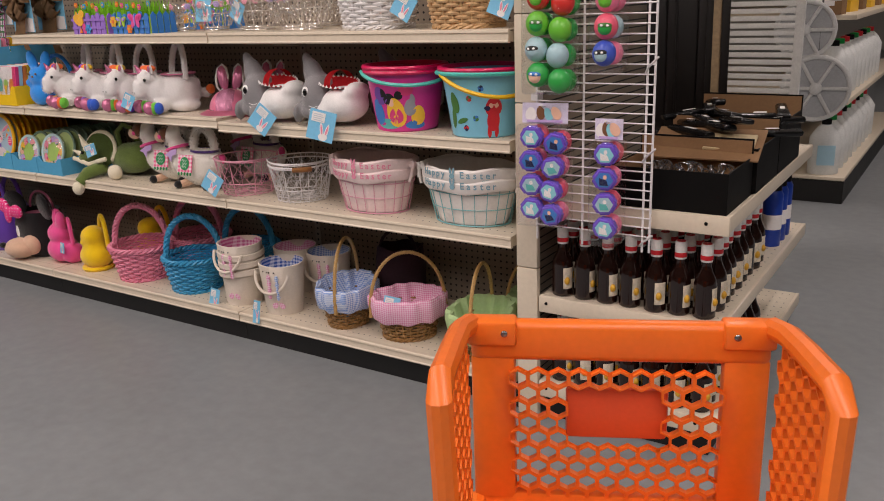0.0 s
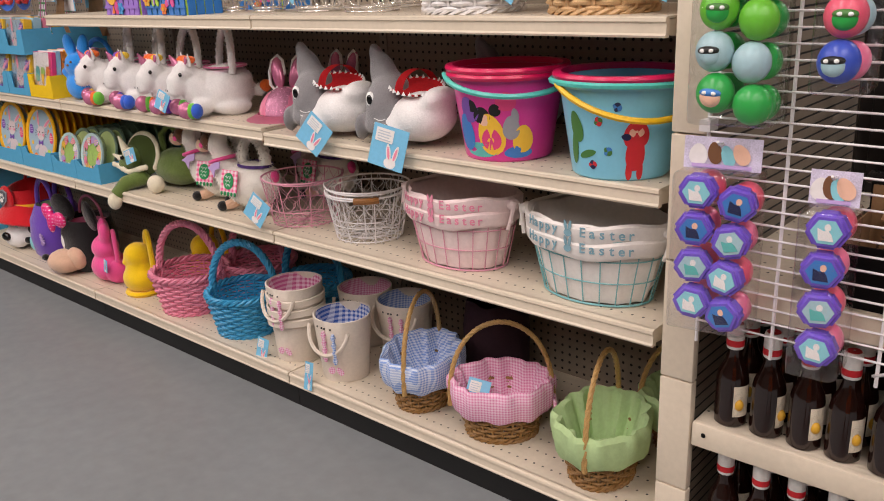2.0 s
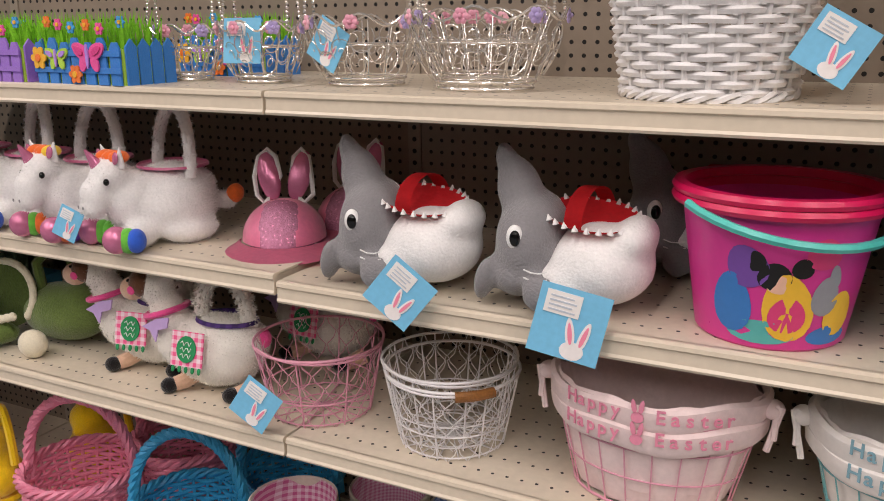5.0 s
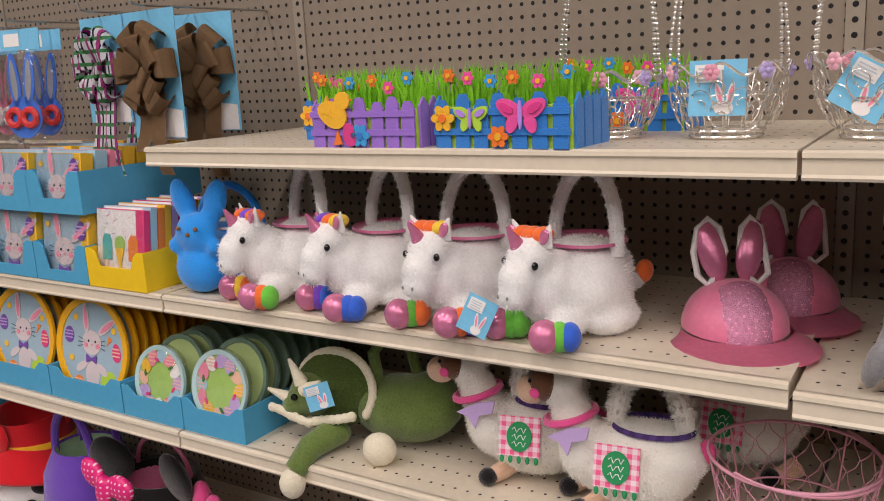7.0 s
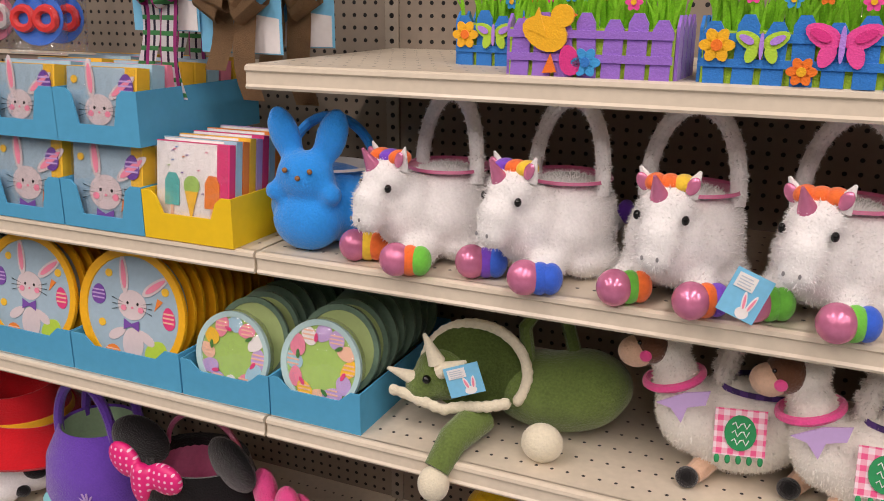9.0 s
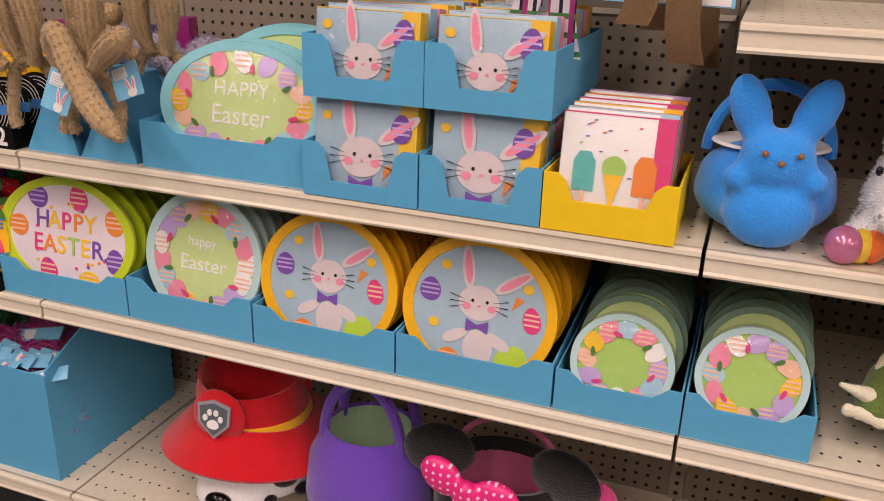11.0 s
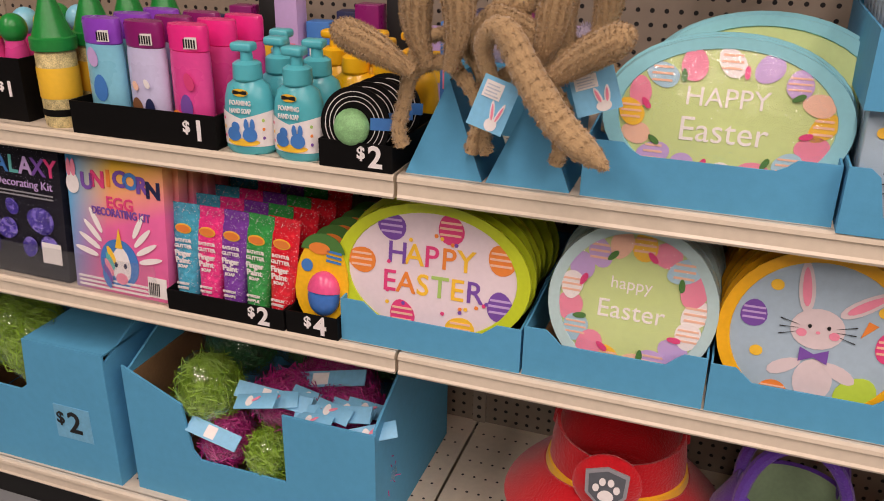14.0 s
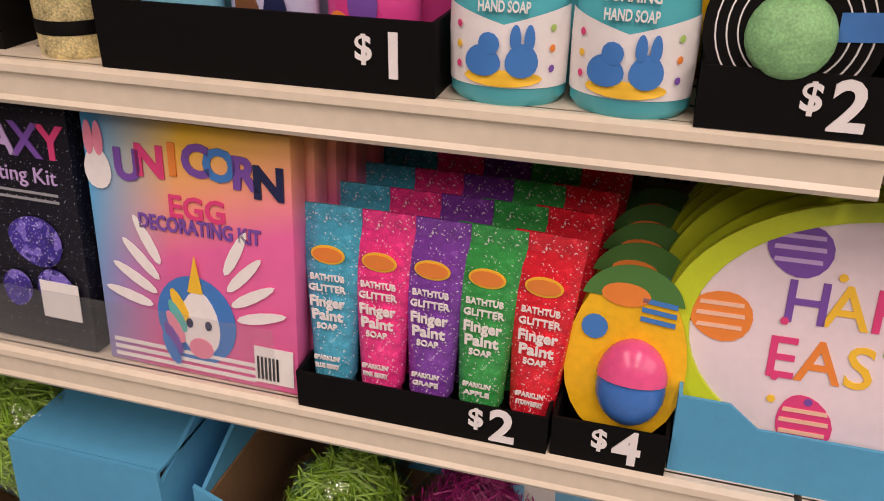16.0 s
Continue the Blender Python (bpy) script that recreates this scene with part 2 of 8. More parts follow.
# ---- materials ----
CREAM = material("cream_painted_steel", "DCCFBA", 0.32, var=0.06, scale=9, bump=0.03, bscale=300)
CREAM_TOP = overlay(material("perforated_shelf_steel", "D6CAB6", 0.42, var=0.08, scale=7, bump=0.03, bscale=300), "1A1512", dots(0.5, 0.5, 0.0254, 0.0508, 0.0029, "x", "y"), 0.002)
PEG = overlay(material("perforated_hardboard", "8C7F70", 0.62, var=0.08, scale=5, bump=0.1, bscale=200), "0B0908", dots(0.0, 0.0, 0.0254, 0.0254, 0.0042, "x", "z"), 0.003)
SLOT = overlay(material("slotted_upright_steel", "9A8F80", 0.45, var=0.06), "080706", dots(0.5, 0.0, 0.03, 0.0254, 0.0052, "x", "z"), 0.003)
KICK = material("black_kick_plate", "100F0F", 0.5, var=0.2, scale=6, bump=0.05)
FLOOR = material("grey_worn_floor", "85898B", 0.42, var=0.12, scale=2.2, bump=0.04, bscale=30)
WHITE_WALL = material("white_hall_wall", "A8A49C", 0.8, var=0.05, scale=1)
CEIL = material("white_ceiling_panel", "B8B4AC", 0.85, var=0.05, scale=2)
LAMP_BODY = material("white_lamp_steel", "ECECE8", 0.4)
GREYM = material("grey_matte_metal", "6A6A6A", 0.4, metal=0.5)

# ---- setting ----
S1, S2, S3, S4 = 0.125, 0.583, 0.887, 1.192   # shelf tops
BAY, BACK = 1.22, 0.505                       # bay width, depth to the hardboard
X_END = -6 * BAY                              # far end of the run


def setting(name, bm, mat, label, category, parent=None, smooth=35):
    ob = part(name, bm, mat, parent, smooth=smooth)
    return tagged(ob, label, category, kind="structure")


bm = bmesh.new()
bmesh.ops.create_grid(bm, x_segments=60, y_segments=60, size=14, matrix=Matrix.Translation((0, 2, 0)))
setting("floor", bm, FLOOR, "worn grey polished concrete shop floor", "floor")
setting("ceiling", B(-14, 14, -12, 16, 4.0, 4.1), CEIL, "white panelled shop ceiling", "ceiling")
for nm, dims in (("wall_south", (-14, 14, -12.2, -12, 0, 4)), ("wall_north", (-14, 14, 16, 16.2, 0, 4)), ("wall_west", (-14.2, -14, -12, 16, 0, 4)), ("wall_east", (14, 14.2, -12, 16, 0, 4))):
    setting(nm, B(*dims), WHITE_WALL, "plain white painted shop wall", "wall")

# ceiling fluorescents, in rows across the aisle
def ceiling_lamp(x, y):
    la = thing("ceiling_light", "white fluorescent ceiling fitting, switched on", "ceiling light", pose(x, y, 3.9), "ceiling lights")
    part("housing", B(-0.15, 0.15, -1.2, 1.2, 0.02, 0.1, 0.01), LAMP_BODY, la)
    d = bpy.data.lights.new("tube_light", "AREA")
    d.shape, d.size, d.size_y, d.energy, d.color = "RECTANGLE", 0.26, 2.3, TUBE_WATTS, TUBE_COLOUR
    ob = new("tube_light", d)
    ob.parent = la


for ix in range(5):
    for y in (-4.9, -2.1, 3.9):
        ceiling_lamp(-5.6 + 2.44 * ix, y)


# ---- long shelf unit ----
def shelf(x0, z, depth=BACK, thick=0.032):
    """One bay's shelf: perforated deck and rolled front edge with a price channel."""
    sh = thing("shelf", "cream painted steel shelf with rolled front edge", "shelf", pose(x0, 0, z), "shelves of the long unit")
    w = BAY - 0.004
    part("deck", B(0.002, w, 0.012, depth, -0.004, 0.0), CREAM_TOP, sh)
    bm = bmesh.new()
    prof = [(0.014, 0.0), (0.006, 0.0), (0.001, -0.003), (0.0, -0.009), (0.004, -0.012), (0.003, -0.03), (0.0, -0.034), (0.002, -thick - 0.006), (0.016, -thick - 0.006), (0.016, -thick), (0.014, -0.006)]
    a = [bm.verts.new((0.002, y, q)) for y, q in prof]
    b = [bm.verts.new((w, y, q)) for y, q in prof]
    bm.faces.new(a)
    bm.faces.new(b[::-1])
    for i in range(len(prof)):
        j = (i + 1) % len(prof)
        bm.faces.new((a[i], b[i], b[j], a[j]))
    bmesh.ops.recalc_face_normals(bm, faces=bm.faces[:])
    part("front_edge", bm, CREAM, sh, smooth=25)
    for x in (0.004, w - 0.004):
        bm = bmesh.new()
        prism(bm, [(0.016, -0.006), (depth - 0.01, -0.006), (depth - 0.01, -0.075), (depth - 0.08, -0.075), (0.016, -0.034)], -0.0012, 0.0012, Matrix.Translation((x, 0, 0)) @ Matrix.Rotation(radians(90), 4, "Z"))
        part("bracket", bm, CREAM, sh)
    return sh


for i in range(6):
    x0 = -BAY * (i + 1)
    for z in (S2, S3):
        shelf(x0, z - (0.012 if i == 0 and z == S3 else 0))
    if i < 2:
        shelf(x0, S4)
    shelf(x0, S1)
    setting("kick_plate", B(x0 + 0.001, x0 + BAY - 0.001, 0.034, 0.046, 0, S1 - 0.036), KICK, "black toe kick under the bottom shelf", "kick plate")
    pb = setting("back_panel", B(0.016, BAY - 0.016, 0, 0.006, 0.1, 2.2), PEG, "brown perforated hardboard back panel", "pegboard")
    pb.matrix_basis = pose(x0, BACK, 0)
    up = setting("upright", B(-0.015, 0.015, -0.004, 0.02, 0, 2.2), SLOT, "slotted steel shelf upright", "upright")
    up.matrix_basis = pose(x0 + 0.0, BACK, 0)
    for zr in (0.86 - 0.0, 1.155):
        setting("panel_rail", B(x0 + 0.02, x0 + BAY - 0.02, BACK - 0.004, BACK, zr - 0.006, zr + 0.004), CREAM, "thin steel rail across the hardboard", "rail")
# back of the run and its closing end
setting("back_closure", B(X_END, 0.0, BACK + 0.03, BACK + 0.05, 0, 2.2), CREAM, "cream rear panel of the shelf unit", "panel")

# end post with horizontal joints
post = thing("end_post", "cream steel corner post of the end unit", "post", pose(0, 0, 0), kind="structure")
for k in range(9):
    part("post_section", B(0.022, 0.09, -0.012, 0.012, 0.01 + 0.245 * k, 0.01 + 0.245 * (k + 1) - 0.003, 0.003), CREAM, post)
part("end_panel", B(0.03, 0.05, 0.013, 1.25, 0.0, 2.2), CREAM, post)

# ---- goods: colours ----
def plain(name, colour, rough=0.5, **kw):
    return material(name, colour, rough, **kw)


BLUE_CARD = plain("blue_cardboard", "4FA3CC", 0.7, var=0.06, scale=6, bump=0.06, bscale=160)
RAW_CARD = plain("brown_cardboard", "8B6A49", 0.85, var=0.1, bump=0.1, bscale=160)
YELLOW_CARD = plain("yellow_cardboard", "F2C80F", 0.6, var=0.05, scale=6)
BLACK_CARD = plain("black_cardboard", "080707", 0.65, var=0.15, scale=8, bump=0.05, spec=0.16)
PAPER = plain("white_paper", "EDEAE6", 0.6, var=0.03)
PRINT = {k: plain("print_" + k, v, 0.45, var=0.05) for k, v in dict(
    sky="A9CFE0", white="F1ECEA", pink="F08FA8", hot="E2447F", purple="7A4FA8", yellow="F6C43A", orange="EE8A3C", green="A9CC6B", lime="BBD94B", deep="4A7F3C",
    blue="3F7FC8", teal="5FB9B4", black="151515", grey="9A9AA0", sage="C9DC95", red="D22B33", lilac="C6A9DC", peach="F3C3A8", brown="7A5236", navy="20264F", aqua="8FD2DC").items()}
# film's pale glare mixed into the rabbit's white and the blue, lowering contrast
RABBIT_FILMED, PLATE_BLUE, PLATE_PINK = plain("printed_rabbit_filmed", "DCCDCF", 0.3, var=0.04), plain("printed_blue_filmed", "A6BECD", 0.3, var=0.06), plain("printed_pinkish_white", "E8D9DF", 0.3, var=0.04)
FILM = clear_film("clear_film")
WHITE_TXT, BLACK_TXT = PRINT["white"], PRINT["black"]


def fur_material(name, colour, var=0.1):
    return material(name, colour, 0.92, var=var, scale=24, bump=0.6, bscale=260, sheen=0.4, spec=0.2)


WHITE_FUR, CREAM_FUR = fur_material("white_plush", "F2F0EE"), fur_material("cream_curly_plush", "F7F3EA", 0.06)
BLUE_FUR, GREY_FUR, PINK_FUR = fur_material("blue_plush", "2C93EC"), fur_material("grey_plush", "8C8A8C"), fur_material("hot_pink_plush", "F0559A")
YEL_FUR, GREEN_FUR, RED_FUR = fur_material("yellow_plush", "F4CB10"), fur_material("olive_green_plush", "667A3C", 0.3), fur_material("red_plush", "CE1420")
BLACK_FUR, PURPLE_FUR, TAN_FUR = fur_material("black_plush", "121012"), fur_material("purple_plush", "6C44B4"), fur_material("tan_long_fur", "B4976F", 0.18)
PINK_SATIN, BROWN_FUR, BEIGE_FUR = plain("pink_satin", "C8688F", 0.35, sheen=0.3, bump=0.2, bscale=60), fur_material("brown_plush", "6A4630"), fur_material("beige_plush", "DDB79B")
GLOSS_PINK = plain("metallic_pink_fabric", "D77FA4", 0.22, metal=0.35, bump=0.35, bscale=50)
LILAC_FUR = fur_material("lilac_grey_fur", "A9A0B4", 0.25)


def flat(parent, name, pts, y, mat, thick=0.0008, label=""):
    """A printed or appliqued shape lying on a front face."""
    return part(name, prism(bmesh.new(), pts, y - thick, y), mat, parent, label, smooth=0)


def tilt_at(x=0, y=0, z=0, rx=0, ry=0, rz=0):
    return pose(x, y, z, rx, ry, rz)


def words(parent, text, size, x, y, z, mat, width=0.0, bold=0.0, name="lettering"):
    return part(name, writing(text, size, width, bold), mat, parent, at=pose(x, y, z))


def egg_pts(cx, cz, rx, rz, n=18, turn=0.0):
    out = []
    for i in range(n):
        a = 2 * math.pi * i / n
        x, z = rx * math.cos(a) * (1 - 0.14 * math.sin(a)), rz * math.sin(a)
        c, s = math.cos(radians(turn)), math.sin(radians(turn))
        out.append((cx + x * c - z * s, cz + x * s + z * c))
    return out


def price(parent, text, x, y, z, size=0.03, mat=None):
    """A price mark: a raised small currency sign and a large figure."""
    words(parent, text[0], size * 0.8, x - size * 0.5, y, z + size * 0.16, mat or WHITE_TXT, bold=0.0006, name="price_sign")
    words(parent, text[1:], size * 1.4, x + size * 0.2, y, z, mat or WHITE_TXT, bold=0.0012, name="price_figure")


# ---- display boxes ----
def display_tray(x0, x1, y, z, depth, h, hb, mat, label, inner=None, notch=0.5, ledge=0.5, slope=0.62, group="display boxes", name="display_box"):
    """An open card box: front panel with a bevelled dip, sloping sides, back and bottom."""
    w = x1 - x0
    t = thing(name, label, "display box", pose(x0, y, z), group)
    k = 0.003
    dip = h * ledge
    a, b = w * (0.5 - notch / 2), w * (0.5 + notch / 2)
    pts = [(0, 0), (w, 0), (w, h), (b + 0.012, h), (b, h - 0.01), (b - 0.012, dip), (a + 0.012, dip), (a, h - 0.01), (a - 0.012, h), (0, h)] if notch else [(0, 0), (w, 0), (w, h), (0, h)]
    part("front_panel", prism(bmesh.new(), pts, 0, k), mat, t, smooth=0)
    rot = Matrix.Rotation(radians(90), 4, "Z")
    side = [(k, 0), (depth, 0), (depth, hb), (depth * slope, hb), (depth * 0.12, h), (k, h)] if hb > h else [(k, 0), (depth, 0), (depth, hb), (k, h)]
    for x in (k, w):
        part("side_panel", prism(bmesh.new(), side, 0, k, Matrix.Translation((x, 0, 0)) @ rot), mat, t, smooth=0)
    part("back_panel", B(k, w - k, depth, depth + k, 0, hb), mat, t)
    part("bottom", B(k, w - k, k, depth, 0.0, 0.002), inner or mat, t)
    return t


def bunny_print(p, cx, cz, s, y, bow=True, tilt=0, pale=None):
    """A pale printed rabbit: head, two ears, cheeks, eyes and a bow."""
    pale = pale or PRINT["white"]
    head = [(cx + a, cz + b) for a, b in ring((0, 0), 0.30 * s, 0.25 * s, 20)]
    flat(p, "printed_head", head, y, pale)
    for sx, tn in ((-0.14, 8), (0.2, -42 + tilt)):
        e = [(cx + sx * s + a, cz + 0.2 * s + b) for a, b in egg_pts(-0.34 * s * math.sin(radians(tn)), 0.3 * s * math.cos(radians(tn)), 0.09 * s, 0.32 * s, 16, tn)]
        flat(p, "printed_ear", e, y - 0.0006, pale)
        e = [(cx + sx * s + a, cz + 0.2 * s + b) for a, b in egg_pts(-0.34 * s * math.sin(radians(tn)), 0.3 * s * math.cos(radians(tn)), 0.05 * s, 0.24 * s, 14, tn)]
        flat(p, "printed_inner_ear", e, y - 0.0014, PRINT["pink"])
    for sx in (-0.17, 0.19):
        flat(p, "printed_cheek", ring((cx + sx * s, cz - 0.06 * s), 0.06 * s, 0.05 * s, 10), y - 0.001, PRINT["pink"])
    for sx in (-0.09, 0.12):
        flat(p, "printed_eye", ring((cx + sx * s, cz + 0.03 * s), 0.022 * s, 0.026 * s, 8), y - 0.001, PRINT["black"])
    flat(p, "printed_nose", ring((cx + 0.01 * s, cz - 0.04 * s), 0.025 * s, 0.018 * s, 8), y - 0.001, PRINT["pink"])
    for sx in (-1, 1):
        for k in (0.08, -0.02, -0.12):
            flat(p, "printed_whisker", [(cx + sx * 0.2 * s, cz + k * s * 0.4), (cx + sx * 0.42 * s, cz + k * s), (cx + sx * 0.42 * s, cz + k * s + 0.012 * s)], y - 0.001, PRINT["black"])
    if bow:
        flat(p, "printed_bow", [(cx - 0.16 * s, cz - 0.24 * s), (cx, cz - 0.31 * s), (cx + 0.16 * s, cz - 0.24 * s), (cx + 0.16 * s, cz - 0.42 * s), (cx, cz - 0.35 * s), (cx - 0.16 * s, cz - 0.42 * s)], y - 0.0012, PRINT["purple"])


def egg_print(p, x, z, rx, rz, y, mat, turn=0, bands=True):
    flat(p, "printed_egg", egg_pts(x, z, rx, rz, 18, turn), y, mat)
    if bands:
        for k in (-0.35, 0.05, 0.42):
            hw = rx * math.sqrt(max(0.05, 1 - k * k)) * 0.9
            pts = [(x - hw, z + k * rz - rz * 0.07), (x + hw, z + k * rz - rz * 0.07), (x + hw * 0.97, z + k * rz + rz * 0.07), (x - hw * 0.97, z + k * rz + rz * 0.07)]
            flat(p, "printed_band", pts, y - 0.0007, PRINT["lilac"] if mat is PRINT["purple"] else PRINT["peach"])


# ---- plates ----
def plate_mesh(rx, rz, rim, deep=0.012, seg=44):
    """An oval party plate standing upright, its face to -y."""
    prof = [(0.0, 0.004), (rim[0], 0.004), (rim[0] + 0.01, 0.0), (1.0, -0.002), (1.006, 0.002), (1.0, deep * 0.5), (rim[0] + 0.01, deep), (0.0, deep)]
    bm = bmesh.new()
    rows = []
    for r, y in prof:
        rows.append([bm.verts.new((rx * max(r, 0.001) * math.cos(2 * math.pi * i / seg), y, rz * max(r, 0.001) * math.sin(2 * math.pi * i / seg))) for i in range(seg)])
    for a, b in zip(rows, rows[1:]):
        for i in range(seg):
            j = (i + 1) % seg
            bm.faces.new((a[i], a[j], b[j], b[i]))
    bmesh.ops.recalc_face_normals(bm, faces=bm.faces[:])
    return mesh_of(bm, 40)


def plate_row(name, cx, y, cz, rx, rz, n, pitch, rim_mat, face_mat, label, lean=-9, jitter=0.004, film=False, seed=3):
    """A row of upright plates in a box; returns the foremost, for its print."""
    rnd = random.Random(seed)
    me = plate_mesh(rx, rz, (0.86,))
    me.materials.append(rim_mat)
    first = None
    for i in range(n):
        at = pose(cx + (rnd.uniform(-1, 1) * jitter if i else 0), y + pitch * i, cz + (rnd.uniform(-0.5, 1) * jitter if i else 0), lean + rnd.uniform(-1.5, 1.5) * (i > 0), rnd.uniform(-1, 1), 0)
        t = thing(name, label, "party plate", at, name + " rows")
        part("rim", me, rim_mat, t)
        if i < 2:
            flat(t, "face", ring((0, 0), rx * 0.875, rz * 0.875, 40), 0.0035, face_mat)
        if i == 0:
            first = t
    if film:
        bm = bmesh.new()
        ball(bm, (0, 0.012, 0), (rx * 1.03, 0.022, rz * 1.03), u=36, v=18)
        for v in bm.verts:
            v.co.y += 0.003 * noise.noise(v.co * 40)
        ob = part("film_wrap", bm, FILM, first, "shiny clear film wrap")
        ob.visible_shadow = False
    return first


# ---- tags ----
PALE_INK = plain("pale_ink", "C3CAD4", 0.5)
TAG_SKY = plain("tag_sky_blue", "7CC2E6", 0.4, var=0.08)


def tag(x, y, z, w=0.075, h=0.075, rz=0, ry=0, rx=-8, group="price tags"):
    """A glossy blue swing tag with a white rabbit silhouette and a price patch."""
    t = thing("swing_tag", "sky-blue card swing tag with a white rabbit outline", "price tag", pose(x, y, z, rx, ry, rz), group)
    part("card", B(-w / 2, w / 2, 0, 0.0012, -h / 2, h / 2), TAG_SKY, t)
    flat(t, "rabbit_head", ring((w * 0.12, -h * 0.36), w * 0.17, h * 0.13, 14), 0, PRINT["white"])
    for sx, tn in ((0.04, 16), (0.24, -10)):
        flat(t, "rabbit_ear", egg_pts(w * sx, -h * 0.12, w * 0.065, h * 0.22, 14, tn), -0.0006, PRINT["white"])
        flat(t, "rabbit_inner_ear", egg_pts(w * sx, -h * 0.12, w * 0.032, h * 0.16, 12, tn), -0.0014, PRINT["pink"])
    flat(t, "price_patch", [(-w * 0.4, h * 0.1), (w * 0.1, h * 0.1), (w * 0.1, h * 0.42), (-w * 0.4, h * 0.42)], -0.0006, PAPER)
    for k in range(4):
        flat(t, "print_bar", [(-w * 0.34, h * (0.14 + k * 0.065)), (w * (0.04 - 0.05 * (k % 2)), h * (0.14 + k * 0.065)), (w * (0.04 - 0.05 * (k % 2)), h * (0.165 + k * 0.065)), (-w * 0.34, h * (0.165 + k * 0.065))], -0.0014, PALE_INK)
    return t


# ---- baskets ----
def weave(bm, rows, r0, r1, h, strand, sx=1.0, sy=1.0, stakes=26, z0=0.0, amp=None, bulge=0.0):
    """Horizontal strands that pass in front of and behind upright stakes."""
    amp = amp or strand * 0.95
    n = stakes * 4
    for k in range(rows):
        f = (k + 0.5) / rows
        r = r0 + (r1 - r0) * f + bulge * math.sin(math.pi * f)
        pts = []
        for i in range(n):
            a = 2 * math.pi * i / n
            q = r + amp * math.cos(a * stakes / 2 + math.pi * (k % 2))
            pts.append((q * math.cos(a) * sx, q * math.sin(a) * sy, z0 + f * h + 0.0006 * math.sin(7 * a + k)))
        tube(bm, pts, strand, 5, True)
    for i in range(stakes):
        a = 2 * math.pi * i / stakes
        pts = []
        for f in (0, 0.25, 0.5, 0.75, 1):
            r = r0 + (r1 - r0) * f + bulge * math.sin(math.pi * f)
            pts.append((r * math.cos(a) * sx, r * math.sin(a) * sy, z0 + f * h))
        tube(bm, pts, strand * 0.8, 5)
    return bm


def braid(bm, r, z, strand, sx=1.0, sy=1.0, turns=22, plies=3):
    for p in range(plies):
        n = turns * 8
        pts = []
        for i in range(n):
            a = 2 * math.pi * i / n
            ph = a * turns / 2 + 2 * math.pi * p / plies
            q = r + strand * 1.2 * math.cos(ph)
            pts.append((q * math.cos(a) * sx, q * math.sin(a) * sy, z + strand * 1.2 * math.sin(ph)))
        tube(bm, pts, strand, 5, True)
    return bm


def twisted_handle(bm, r, z0, z1, thick, plies=2, sx=1.0, turns=9, lean=0.0, n=46):
    for p in range(plies):
        pts = []
        for i in range(n):
            a = math.pi * i / (n - 1)
            ph = turns * 2 * a + 2 * math.pi * p / plies
            c = thick * 0.7
            pts.append((r * sx * math.cos(a) + c * math.cos(ph) * math.cos(a), c * math.sin(ph) + lean * math.sin(a), z0 + (z1 - z0) * math.sin(a) ** 0.8 + c * math.cos(ph) * math.sin(a)))
        tube(bm, pts, thick, 6)
    return bm


def wicker(name, label, x, y, z, mat, r0, r1, h, strand, top, rz=0, sx=1.0, sy=1.0, rows=12, stakes=26, handle_mat=None, group="wicker baskets"):
    t = thing("wicker_basket", label, "basket", pose(x, y, z, 0, 0, rz), group)
    part("body", weave(bmesh.new(), rows, r0, r1, h, strand, sx, sy, stakes, z0=0.006), mat, t)
    part("base", lathe(bmesh.new(), [(0.001, 0.004), (r0 * 0.97, 0.004), (r0 * 0.97, 0.009), (0.001, 0.009)], 28, sx=sx, sy=sy), mat, t)
    part("rim", braid(bmesh.new(), r1, h + 0.008, strand * 1.15, sx, sy), mat, t)
    part("foot", braid(bmesh.new(), r0, 0.006, strand * 0.9, sx, sy, turns=18), mat, t)
    if top:
        part("handle", twisted_handle(bmesh.new(), r1 * 0.99, h * 0.75, top, strand * 1.7, 3, sx), handle_mat or mat, t)
    return t


def gingham(name, colour, light="F0EDF0", pitch=0.008):
    m = material(name, light, 0.85, var=0.05, bump=0.25, bscale=40)
    overlay(m, colour, lambda nt, x, y, z: math_node(nt, "MULTIPLY", math_node(nt, "ADD", stripes("x", pitch)(nt, x, y, z), stripes("z", pitch)(nt, x, y, z)), 0.5))
    return m


